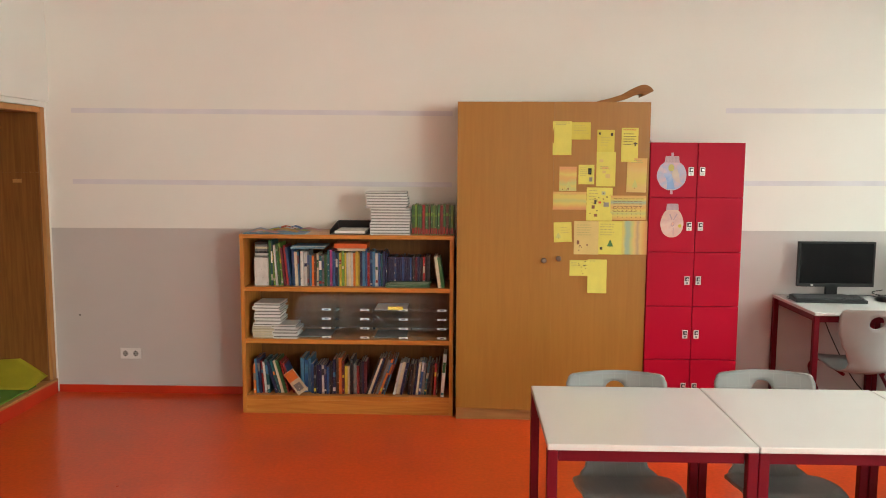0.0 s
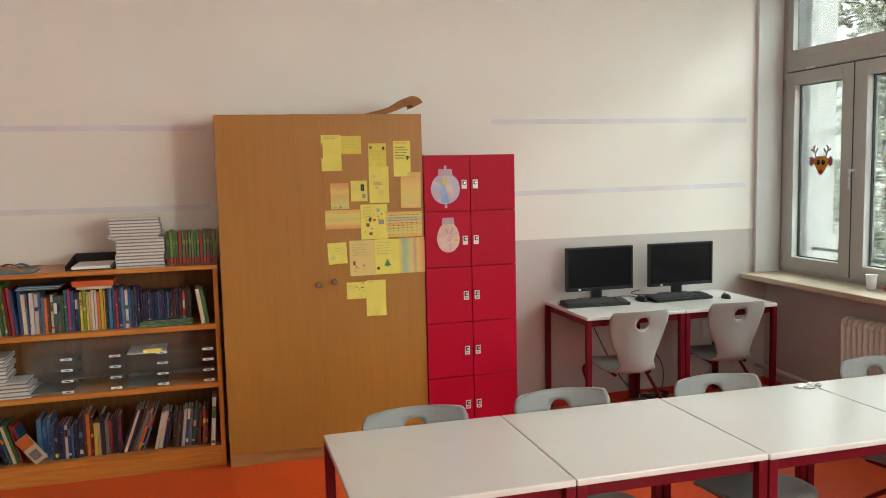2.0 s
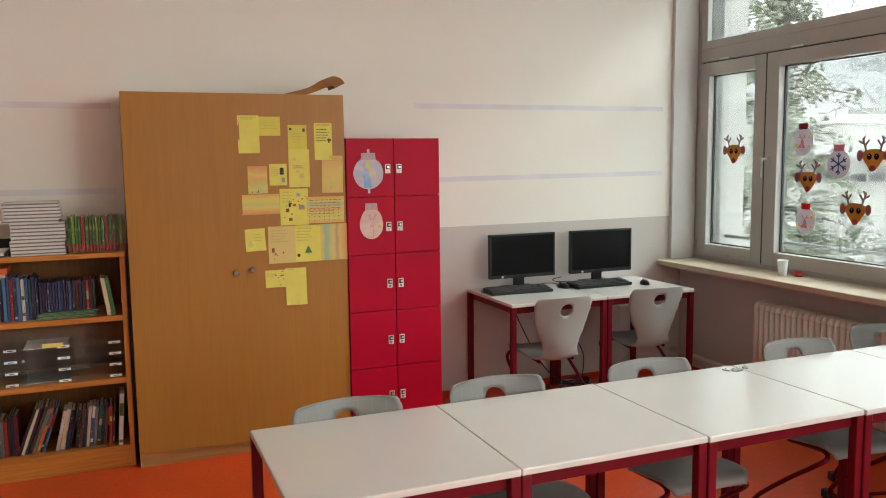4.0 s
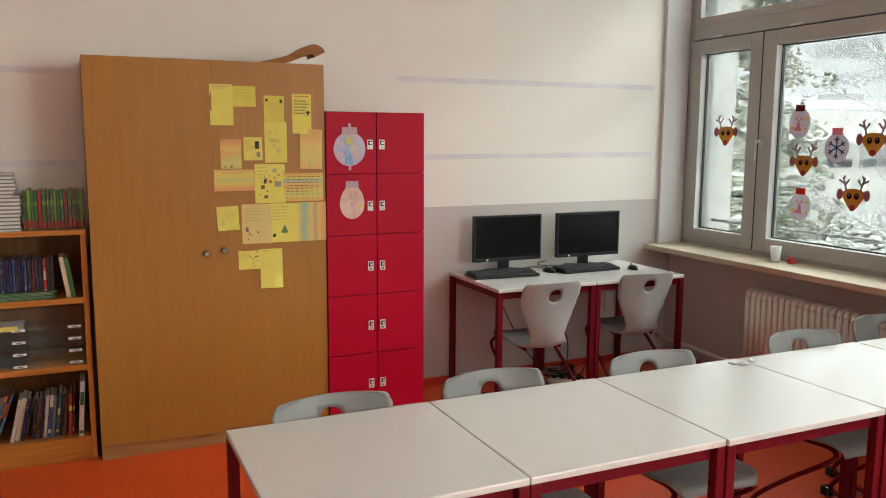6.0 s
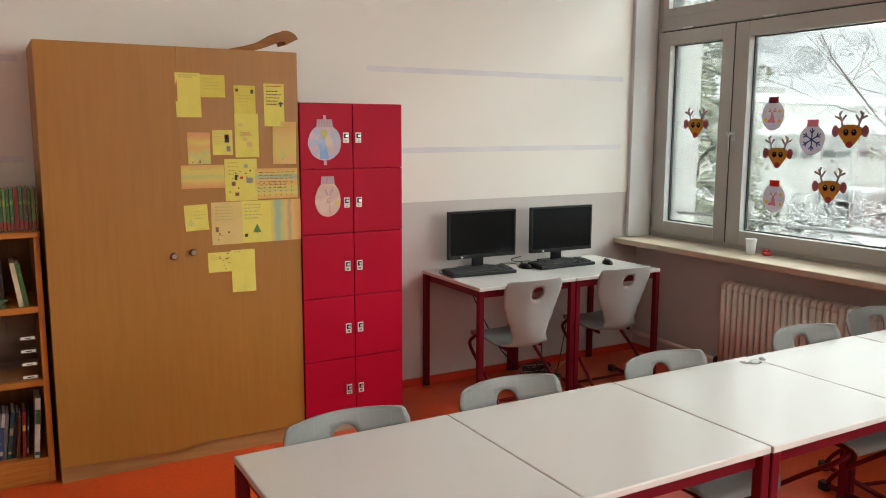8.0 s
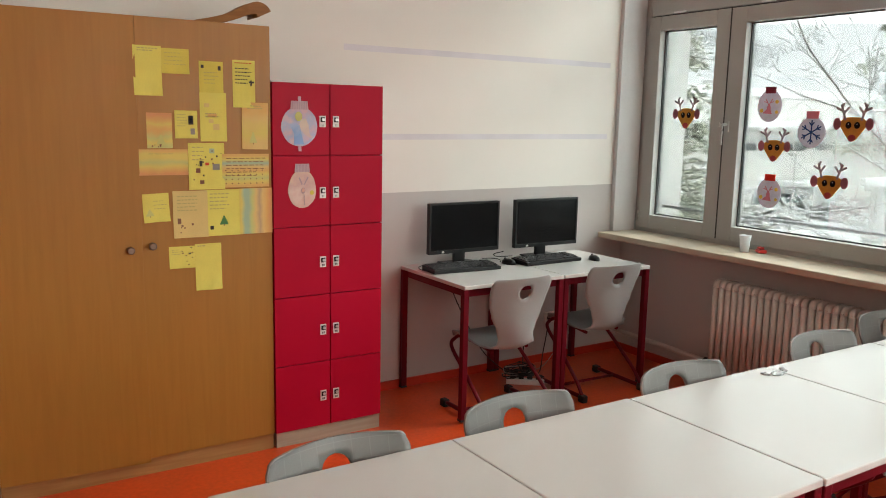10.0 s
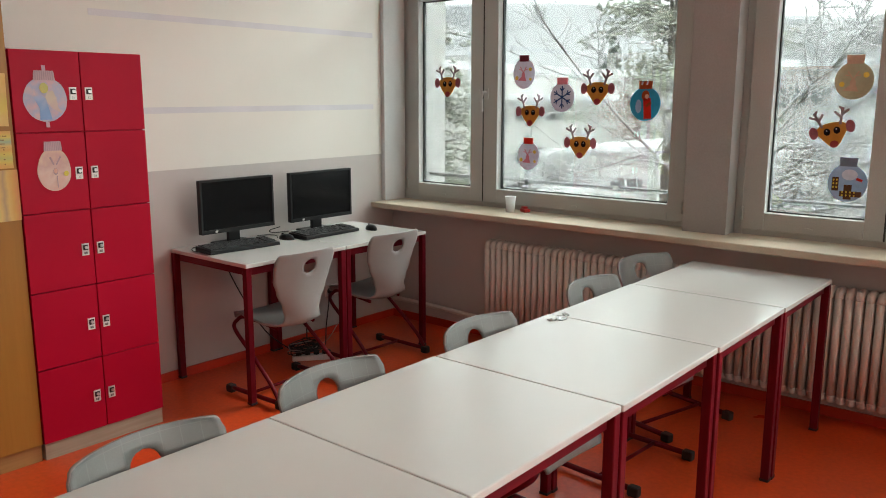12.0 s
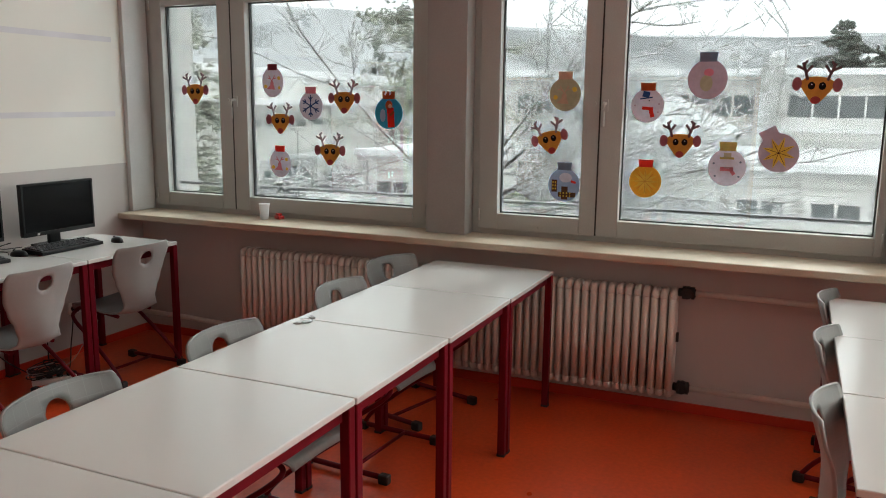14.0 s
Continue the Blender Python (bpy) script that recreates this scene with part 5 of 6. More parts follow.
# ---- small things ----
M["cup"] = mat("milky_cup_plastic", (0.8, 0.86, 0.88), 0.3, var=0.02, bump=0, trans=0.25)
bm = bmesh.new()
prof = [(0.026, 0.0), (0.03, 0.05), (0.035, 0.1), (0.0365, 0.102), (0.034, 0.1), (0.029, 0.05), (0.025, 0.004)]
n = 24
rings = [[bm.verts.new((r * math.cos(2 * math.pi * k / n), r * math.sin(2 * math.pi * k / n), z)) for k in range(n)] for r, z in prof]
for a, b in zip(rings, rings[1:]):
    for k in range(n):
        bm.faces.new((a[k], a[(k + 1) % n], b[(k + 1) % n], b[k])).smooth = True
bm.faces.new(rings[0][::-1]), bm.faces.new(rings[-1])
thing("plastic_cup", bm, M["cup"], "small milky plastic cup on the window sill", "cup", at=pose(4.11, 4.795, SILL))
M["red_plastic"] = mat("red_plastic", (0.45, 0.02, 0.015), 0.35)
bm = bmesh.new()
box(bm, -0.035, 0.035, -0.022, 0.022, 0, 0.022, bevel=0.006)
box(bm, -0.012, 0.03, -0.015, 0.015, 0.022, 0.036, bevel=0.004)
thing("pencil_sharpener", bm, M["red_plastic"], "small red plastic sharpener beside the cup", "sharpener", at=pose(4.17, 4.72, SILL, 0, 0, 60))

M["clear_film"] = mat("clear_crumpled_film", (0.8, 0.8, 0.8), 0.15, var=0.02, bump=0.4, gscale=60, trans=0.7)
for dx, dy, s, r in ((0, 0, 0.035, 10), (0.06, 0.02, 0.025, 50), (-0.045, 0.02, 0.02, 100)):
    bm = bmesh.new()
    bmesh.ops.create_icosphere(bm, subdivisions=2, radius=1)
    rg = random.Random(int(s * 1000))
    for v in bm.verts:
        k = rg.uniform(0.7, 1.2)
        v.co = Vector((v.co.x * s * k, v.co.y * s * 0.6 * k, max(-0.0, v.co.z * 0.008 * k)))
    thing("plastic_scrap", bm, M["clear_film"], "crumpled clear plastic scrap on the table", "scrap", "scraps on the table", at=pose(2.47 + dx, 3.40 + dy, 0.7605, 0, 0, r))

# ---- books and trays ----
COV = {}
for nm, c in (("white", (0.62, 0.61, 0.58)), ("cream", (0.55, 0.48, 0.34)), ("blue", (0.03, 0.1, 0.28)), ("navy", (0.012, 0.02, 0.08)), ("sky", (0.08, 0.24, 0.42)), ("green", (0.04, 0.16, 0.04)),
              ("lime", (0.2, 0.36, 0.05)), ("red", (0.36, 0.02, 0.02)), ("wine", (0.14, 0.012, 0.025)), ("orange", (0.62, 0.15, 0.02)), ("yellow", (0.62, 0.46, 0.05)), ("pink", (0.5, 0.06, 0.26)),
              ("black", (0.015, 0.015, 0.018)), ("brown", (0.12, 0.06, 0.03)), ("teal", (0.02, 0.14, 0.16)), ("grey", (0.25, 0.25, 0.25))):
    m = mat("cover_" + nm, tuple((0.95 if nm in ("white", "cream", "yellow", "orange") else 0.66) * k for k in c), 0.35, var=0.12, scale=25, grain=0.05, bump=0.02, rand=0.25)
    n, l = m.node_tree.nodes, m.node_tree.links
    b = n["Principled BSDF"]
    src = b.inputs["Base Color"].links[0].from_socket
    tc, mp, nz, oi, ad = n.new("ShaderNodeTexCoord"), n.new("ShaderNodeMapping"), n.new("ShaderNodeTexNoise"), n.new("ShaderNodeObjectInfo"), n.new("ShaderNodeVectorMath")
    mp.inputs["Scale"].default_value = (110, 2, 55)
    ad.operation = "ADD"
    l.new(tc.outputs["Object"], mp.inputs["Vector"])
    l.new(mp.outputs["Vector"], ad.inputs[0])
    sc = n.new("ShaderNodeMath")
    sc.operation, sc.inputs[1].default_value = "MULTIPLY", 90.0
    l.new(oi.outputs["Random"], sc.inputs[0])
    l.new(sc.outputs[0], ad.inputs[1])
    nz.inputs["Scale"].default_value = 1.0
    l.new(ad.outputs[0], nz.inputs["Vector"])
    th = n.new("ShaderNodeMapRange")
    th.inputs["From Min"].default_value, th.inputs["From Max"].default_value = 0.7, 0.72
    l.new(nz.outputs["Fac"], th.inputs["Value"])
    mx = n.new("ShaderNodeMix")
    mx.data_type = "RGBA"
    k = 0.12 if nm in ("white", "cream", "yellow") else 0.55
    mx.inputs["B"].default_value = (k, k * 0.97, k * 0.85, 1)
    l.new(th.outputs["Result"], mx.inputs["Factor"])
    l.new(src, mx.inputs["A"])
    l.new(mx.outputs["Result"], b.inputs["Base Color"])
    COV[nm] = m
M["plain_white"] = mat("plain_white_cover", (0.66, 0.66, 0.63), 0.45, var=0.03, rand=0.1)
# grey puts the shade between white covers into the page colour
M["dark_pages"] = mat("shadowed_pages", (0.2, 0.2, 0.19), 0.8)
M["pages"] = mat("book_pages", (0.6, 0.55, 0.45), 0.8, stretch=(40, 1, 40), var=0.1)


rb = random.Random(77)


def book(w, h, d, color, at, label, group):
    """Boards, spine and a page block set back from them; the spine looks towards -y."""
    bm = bmesh.new()
    t = min(0.0025, w * 0.2)
    box(bm, 0, t, 0, d, 0, h)
    box(bm, w - t, w, 0, d, 0, h)
    box(bm, t, w - t, 0, t, 0, h)
    box(bm, t, w - t, t, d - 0.004, 0.003, h - 0.003, 1)
    bk = thing("book", bm, [COV[color], M["pages"]], label, "book", group, at=at)
    bands = []
    if "green" in group:
        if color != "red":
            bands.append((0.03, rb.uniform(0.18, 0.26), "red"))
            bands.append((0.62, rb.uniform(0.66, 0.74), "lime"))
    elif rb.random() < 0.36:
        pale = color in ("white", "cream", "yellow", "sky", "grey")
        u = rb.uniform(0.45, 0.7)
        bands.append((u, u + rb.uniform(0.08, 0.3), rb.choice(("blue", "red", "black", "green", "navy") if pale else ("white", "cream", "yellow", "sky", "grey", "orange"))))
        if rb.random() < 0.6:
            u = rb.uniform(0.04, 0.12)
            bands.append((u, u + rb.uniform(0.04, 0.14), rb.choice(("navy", "red", "teal") if pale else ("white", "cream", "white", "red", "yellow"))))
    for u0, u1, c in bands:
        part("spine_label", boxes((w * 0.06, w * 0.94, -0.0007, 0.0001, u0 * h, u1 * h)), COV[c], bk)
    return bk


def row(z, x0, x1, y, h0, h1, colors, w0, w1, seed, lean=0.0, group="books on the shelves", depth=(0.13, 0.2)):
    rg = random.Random(seed)
    x, k = x0, 0
    while x < x1 - 0.004:
        w = min(rg.uniform(w0, w1), x1 - x)
        h = rg.uniform(h0, h1)
        c = colors[k % len(colors)]
        le = lean + rg.uniform(-0.7, 0.7) * (0.4 if abs(lean) < 1 else 1.5)
        up = w * abs(math.sin(radians(le))) if le > 0 else 0
        book(w - 0.001, h, rg.uniform(*depth), c, pose(x, y + rg.uniform(-0.006, 0.01), z + 0.0005 + up, 0, le, 0), c + " covered book " + ("leaning" if abs(lean) > 4 else "standing") + " on the bookcase shelf", group)
        x += w / math.cos(radians(le)) + (0.0012 if abs(le) < 2 else 0.002)
        k += 1


def flat_pile(x0, x1, y0, z, n, t, color, label, group, seed, jitter=0.008, depth=0.2):
    rg = random.Random(seed)
    for k in range(n):
        dx = rg.uniform(-jitter, jitter)
        bm = bmesh.new()
        d, w = depth, x1 - x0
        box(bm, 0, w, 0, d, 0, t * 0.3)
        box(bm, 0, w, 0, d, t * 0.72, t)
        box(bm, 0, 0.002, 0, d, t * 0.3, t * 0.72)
        box(bm, 0.002, w - 0.003, 0.007, d - 0.003, t * 0.3, t * 0.72, 1)
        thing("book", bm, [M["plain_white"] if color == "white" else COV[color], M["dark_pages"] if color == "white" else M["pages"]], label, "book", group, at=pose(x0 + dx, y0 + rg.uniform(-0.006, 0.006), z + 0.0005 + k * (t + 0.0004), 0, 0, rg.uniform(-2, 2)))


YB = 5.475
S1, S2, S3, TOP = 0.852, 0.503, 0.121, 1.198
mb = holder("magazine_file", "white patterned magazine file packed with grey magazines", "magazine file", at=pose(-1.247, YB, S1 + 0.0005))
part("body", boxes((0, 0.092, 0, 0.004, 0, 0.185), (0, 0.003, 0.004, 0.2, 0, 0.185), (0.089, 0.092, 0.004, 0.2, 0, 0.185), (0.003, 0.089, 0.004, 0.2, 0, 0.004)), COV["white"], mb)
for k in range(7):
    part("magazine", boxes((0.004, 0.088, 0.003 + 0.002 * (k % 3), 0.19, 0.186 + 0.0145 * k, 0.199 + 0.0145 * k)), COV[("grey", "white", "black", "grey", "cream", "grey", "black")[k]], mb)
row(S1, -1.152, -1.125, YB, 0.29, 0.3, ["green", "teal"], 0.012, 0.014, 2)
row(S1, -1.12, -1.055, YB, 0.27, 0.29, ["lime", "white", "green", "lime"], 0.013, 0.017, 3, -4.5)
row(S1, -1.05, -1.0, YB, 0.25, 0.27, ["wine", "red", "blue"], 0.014, 0.018, 4, -5.5)
row(S1, -0.995, -0.945, YB, 0.225, 0.245, ["blue", "cream", "sky", "navy"], 0.014, 0.02, 5, -2)
row(S1, -0.94, -0.885, YB, 0.22, 0.235, ["white", "white", "grey"], 0.018, 0.022, 6)
row(S1, -0.882, -0.765, YB, 0.20, 0.225, ["sky", "orange", "brown", "cream", "teal", "grey", "green"], 0.013, 0.02, 7)
row(S1, -0.762, -0.685, YB, 0.22, 0.24, ["teal", "pink", "blue", "navy"], 0.014, 0.022, 8)
row(S1, -0.682, -0.55, YB, 0.215, 0.235, ["yellow", "lime", "yellow", "white", "cream", "white", "orange", "yellow"], 0.012, 0.018, 9)
row(S1, -0.547, -0.365, YB, 0.21, 0.245, ["navy", "sky", "blue", "red", "blue", "sky", "white", "blue", "teal", "navy"], 0.012, 0.018, 10)
row(S1, -0.36, -0.20, YB, 0.195, 0.2, ["navy", "navy", "navy", "blue"], 0.0115, 0.0125, 11)
row(S1, -0.198, -0.08, YB, 0.195, 0.205, ["black", "wine", "navy", "black", "red", "black"], 0.012, 0.018, 12)
row(S1, -0.03, 0.015, YB - 0.03, 0.2, 0.21, ["cream", "green"], 0.02, 0.024, 13, -8)
flat_pile(-1.0, -0.78, YB, S1 + 0.246, 2, 0.011, "sky", "blue book lying flat on standing books", "books on the shelves", 14, depth=0.16)
flat_pile(-0.70, -0.515, YB - 0.01, S1 + 0.2365, 1, 0.016, "cream", "cream book lying flat on standing books", "books on the shelves", 15, depth=0.16)
thing("card_box", boxes((-0.715, -0.5, YB - 0.015, YB + 0.15, S1 + 0.2537, S1 + 0.2857), bevel=0.002), mat("orange_card", (0.55, 0.1, 0.015), 0.5), "flat orange card box lying on the books", "box")
flat_pile(-0.37, -0.09, BY0 + 0.012, S1, 6, 0.006, "green", "thin colourful magazine lying on the shelf", "magazines", 17, 0.02, depth=0.05)

row(S3, -1.268, -1.25, YB, 0.19, 0.2, ["orange"], 0.016, 0.018, 20)
row(S3, -1.245, -1.15, YB, 0.2, 0.25, ["sky", "navy", "red", "white", "teal", "blue"], 0.014, 0.02, 21, -4)
row(S3, -1.12, -1.03, YB, 0.22, 0.24, ["navy", "teal", "cream", "green", "red"], 0.014, 0.019, 22, -15)
row(S3, -1.0, -0.975, YB, 0.2, 0.22, ["red", "blue"], 0.014, 0.018, 23, -22)
row(S3, -0.955, -0.885, YB + 0.03, 0.22, 0.24, ["sky", "blue", "sky"], 0.02, 0.026, 24)
row(S3, -0.88, -0.76, YB, 0.185, 0.205, ["blue", "black", "navy", "navy", "white", "navy"], 0.014, 0.02, 25)
row(S3, -0.755, -0.50, YB, 0.19, 0.25, ["black", "navy", "brown", "orange", "wine", "yellow", "cream", "black", "grey", "red", "black", "navy", "wine"], 0.014, 0.022, 26)
row(S3, -0.515, -0.385, YB, 0.25, 0.27, ["black", "cream", "navy", "brown", "grey", "orange", "navy", "sky", "blue", "sky"], 0.012, 0.016, 27, 20)
row(S3, -0.33, -0.26, YB, 0.22, 0.23, ["white", "cream", "navy", "grey"], 0.016, 0.03, 28, 13)
row(S3, -0.235, -0.075, YB, 0.2, 0.235, ["black", "brown", "navy", "cream", "blue", "grey", "teal", "black", "brown"], 0.014, 0.02, 29, 7)
row(S3, -0.06, -0.035, YB, 0.21, 0.24, ["red", "black"], 0.012, 0.018, 30, 4)
book(0.022, 0.29, 0.17, "white", pose(-0.012, BY0 + 0.015, S3 + 0.001, 0, 4, 0), "white hardback standing at the end of shelf", "books on the shelves")
fb = thing("book", boxes((0, 0.075, 0, 0.016, 0, 0.17), bevel=0.001), COV["cream"], "red and cream paperback leaning with its cover showing", "book", "books on the shelves", at=pose(-0.955, BY0 + 0.006, S3 + 0.001, 0, -36, 0))
part("cover_print", boxes((0.001, 0.074, -0.0006, 0.0002, 0.1, 0.168)), COV["orange"], fb)
part("cover_print", boxes((0.012, 0.06, -0.0006, 0.0002, 0.02, 0.075)), COV["grey"], fb)

# piles of white books, second shelf
flat_pile(-1.262, -1.09, BY0 + 0.035, S2, 4, 0.019, "cream", "thick cream paperback in a pile", "pile of paperbacks", 40, 0.006, 0.2)
flat_pile(-1.255, -1.08, BY0 + 0.04, S2 + 0.0785, 7, 0.0215, "white", "white paperback in a pile", "pile of paperbacks", 41, 0.012, 0.2)
flat_pile(-1.125, -0.965, BY0 + 0.03, S2, 4, 0.022, "white", "white paperback in a low pile", "pile of paperbacks", 42, 0.01, 0.18)

M["acrylic"] = mat("clear_tray_acrylic", (0.82, 0.84, 0.85), 0.12, var=0.01, bump=0, trans=0.0)
ac = M["acrylic"].node_tree
an, al = ac.nodes, ac.links
tp, am = an.new("ShaderNodeBsdfTransparent"), an.new("ShaderNodeMixShader")
am.inputs[0].default_value = 0.03
al.new(tp.outputs[0], am.inputs[1])
al.new(an["Principled BSDF"].outputs[0], am.inputs[2])
al.new(am.outputs[0], an["Material Output"].inputs["Surface"])


def tray(at):
    t = holder("letter_tray", "clear acrylic letter tray with a white label", "letter tray", "stacked letter trays", at=at)
    w, d, h = 0.245, 0.3, 0.058
    part("floor_panel", boxes((0, w, 0, d, 0, 0.003)), M["acrylic"], t)
    part("side", boxes((0, 0.003, 0, d, 0.003, h)), M["acrylic"], t)
    part("side", boxes((w - 0.003, w, 0, d, 0.003, h)), M["acrylic"], t)
    part("back", boxes((0.003, w - 0.003, d - 0.003, d, 0.003, h)), M["acrylic"], t)
    part("lip", boxes((0.003, 0.07, 0, 0.003, 0.003, 0.018)), M["acrylic"], t)
    part("lip", boxes((w - 0.07, w - 0.003, 0, 0.003, 0.003, 0.018)), M["acrylic"], t)
    lb = part("label", boxes((w - 0.068, w - 0.008, -0.0015, 0.0, 0.004, 0.017)), M["paper"], t)
    part("writing", boxes((w - 0.05, w - 0.024, -0.002, -0.0015, 0.008, 0.012)), M["black_plastic"], lb)
    return t


tr0 = None
rg = random.Random(9)
for c in range(4):
    for r in range(4):
        m = pose(-0.975 + 0.2545 * c, BY0 + 0.03, S2 + 0.001 + 0.062 * r)
        if tr0 is None:
            tr0 = tray(m)
        else:
            copy_thing(tr0, m)
        if (c, r) in ((0, 0), (2, 3), (2, 0)):
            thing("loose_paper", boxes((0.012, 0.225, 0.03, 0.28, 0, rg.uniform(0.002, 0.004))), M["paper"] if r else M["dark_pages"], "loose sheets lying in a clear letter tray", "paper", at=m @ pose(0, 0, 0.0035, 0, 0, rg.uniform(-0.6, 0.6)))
thing("loose_paper", boxes((-0.36, -0.26, BY0 + 0.024, BY0 + 0.027, S2 + 0.2, S2 + 0.222)), PAP["yellow"], "yellow note on the front of a tray", "paper")

# on top of the bookcase
flat_pile(-0.475, -0.215, 5.46, TOP, 9, 0.0185, "white", "white workbook in a tall pile on the bookcase", "pile of workbooks", 50, 0.004, 0.21)
flat_pile(-0.505, -0.235, 5.45, TOP + 0.171, 6, 0.0175, "white", "white workbook in a tall pile on the bookcase", "pile of workbooks", 51, 0.01, 0.21)
row(TOP, -0.205, 0.075, 5.48, 0.19, 0.2, ["green", "lime", "green", "green", "red", "green", "brown"], 0.013, 0.02, 52, group="green books on the bookcase")
bt = holder("black_letter_tray", "black plastic letter tray holding white paper", "letter tray", at=pose(-0.74, 5.45, TOP))
part("floor_panel", boxes((0, 0.255, 0, 0.33, 0, 0.006)), M["black_plastic"], bt)
for x0, x1 in ((0, 0.006), (0.249, 0.255)):
    bm = boxes((x0, x1, 0, 0.33, 0.006, 0.065))
    for v in bm.verts:
        if v.co.z > 0.03 and v.co.y < 0.01:
            v.co.z = 0.03
    part("side", bm, M["black_plastic"], bt)
part("back", boxes((0.006, 0.249, 0.324, 0.33, 0.006, 0.07)), M["black_plastic"], bt)
thing("loose_paper", boxes((-0.71, -0.51, 5.46, 5.74, TOP + 0.0065, TOP + 0.022)), M["paper"], "stack of white paper in the black tray", "paper")
thing("blue_folder", boxes((-1.31, -0.9, 5.43, 5.62, TOP, TOP + 0.006), bevel=0.001), COV["sky"], "thin blue folder under paper strips on the bookcase", "folder")
rg = random.Random(3)
for k, c in enumerate(("sky", "pink", "yellow", "sky", "orange", "red", "blue", "lime", "pink")):
    x, y = -1.28 + 0.035 * k + rg.uniform(-0.02, 0.02), 5.47 + rg.uniform(0, 0.06)
    bm = bmesh.new()
    n = 7
    g2 = []
    ln, ht = rg.uniform(0.12, 0.22), rg.uniform(0.005, 0.035)
    for i in range(n):
        u = i / (n - 1)
        zz = 0.003 + 0.0015 * k + ht * math.sin(math.pi * u) ** 2
        g2.append([bm.verts.new((u * ln, -0.022, zz)), bm.verts.new((u * ln, 0.022, zz + 0.006))])
    for a, b in zip(g2, g2[1:]):
        bm.faces.new((a[0], b[0], b[1], a[1])).smooth = True
    bmesh.ops.solidify(bm, geom=bm.faces[:], thickness=0.0008)
    thing("paper_strip", bm, PAP[c] if c in PAP else PAP["pink"], "bright coloured paper strip lying on the bookcase", "paper strip", "paper strips", at=pose(x, y, TOP + 0.005, 0, 0, rg.uniform(-35, 35)))

# ---- outside ----
GZ = -4.2
M["snow"] = mat("fresh_snow", (0.9, 0.905, 0.91), 0.9, var=0.03, scale=0.6, grain=0.03, gscale=12, bump=0.3)
M["facade"] = mat("white_render_facade", (0.78, 0.77, 0.74), 0.85, var=0.03, scale=0.5, bump=0.1)
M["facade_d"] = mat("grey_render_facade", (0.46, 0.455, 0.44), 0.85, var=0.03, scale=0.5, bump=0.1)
M["dark_glass"] = mat("dark_window_glass", (0.19, 0.205, 0.21), 0.12, var=0.25, scale=0.8, bump=0.0)
M["bark"] = mat("grey_brown_bark", (0.12, 0.1, 0.085), 0.9, var=0.2, scale=10, bump=0.4)
# needle green lifted far above its own tone: haze and glare as colour
M["needle"] = mat("haze_lifted_needles", (0.37, 0.385, 0.3), 0.9, var=0.25, scale=3, grain=0.2, bump=0.0)
M["spruce"] = mat("blue_green_spruce_needles", (0.12, 0.135, 0.115), 0.9, var=0.25, scale=1, grain=0.2, bump=0.0)
# distance haze is put into the flat greys of hillside and woods
M["far_snow"] = mat("hazed_snow_hillside", (0.52, 0.53, 0.54), 0.95, var=0.06, scale=0.02, bump=0.0)
M["wood_far"] = mat("hazed_winter_wood", (0.45, 0.46, 0.47), 0.95, var=0.15, scale=0.2, bump=0.0)

bm = boxes((4.75, 420, -260, 300, GZ - 0.5, GZ))
thing("ground", bm, M["snow"], "flat ground under fresh snow", "ground", kind="structure")
bm = boxes((4.48, 4.5, -8, 12, GZ, SILL - 0.05), (4.481, 4.78, 5.9, 12, SILL - 0.05, 4.2))
thing("outer_wall", bm, M["facade"], "pale rendered outside wall of the school", "wall", kind="structure")
bm = boxes((4.335, 4.56, -4.2, 5.86, SILL - 0.04, SILL - 0.015))
thing("outer_sill", bm, M["snow"], "snow-covered outer window sill", "window sill", kind="structure")


def far_window(parent, axis, at, a0, a1, z0, z1, n):
    """A band of panes in a facade; axis 'x': the facade looks towards -x, 'y': towards -y."""
    def b(p0, p1, u0, u1, zz0, zz1):
        return (p0, p1, u0, u1, zz0, zz1) if axis == "x" else (u0, u1, p0, p1, zz0, zz1)
    fr = 0.09
    ds = [b(at - 0.05, at + 0.02, a0, a1, z0, z0 + fr), b(at - 0.05, at + 0.02, a0, a1, z1 - fr, z1)]
    w = (a1 - a0) / n
    for k in range(n + 1):
        u = a0 + w * k
        ds.append(b(at - 0.05, at + 0.02, max(a0, u - fr / 2), min(a1, u + fr / 2), z0 + fr, z1 - fr))
    win = part("window", boxes(*ds), M["white_plastic"], parent)
    for k in range(n):
        part("pane", boxes(b(at - 0.012, at + 0.01, a0 + w * k + fr / 2, a0 + w * (k + 1) - fr / 2, z0 + fr, z1 - fr)), M["dark_glass"], win)
    return win


# far wing, seen across the yard
eb = holder("school_wing", "flat-roofed white school wing with window bands under snow", "building", at=pose(0, 0, 0))
part("wall", boxes((34.5, 44, -34, 16.2, GZ, 2.88)), M["facade"], eb)
part("roof", boxes((34.1, 44.3, -34.2, 16.4, 2.88, 3.13), bevel=0.05), M["snow"], eb)
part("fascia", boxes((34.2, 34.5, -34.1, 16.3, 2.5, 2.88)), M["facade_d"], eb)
part("ledge", boxes((34.25, 34.5, -34, 16.2, 0.72, 0.86)), M["snow"], eb)
for a0, a1, n in ((7.2, 13.2, 7), (3.3, 6.6, 4), (-5.2, 2.1, 8), (-13.5, -6.2, 8), (-22, -14.5, 8)):
    far_window(eb, "x", 34.5, a0, a1, 1.18, 2.2, n)
for y in (2.7, -5.7):
    part("pilaster", boxes((34.0, 34.5, y - 0.42, y + 0.42, 0.86, 3.25)), M["facade_d"], eb)

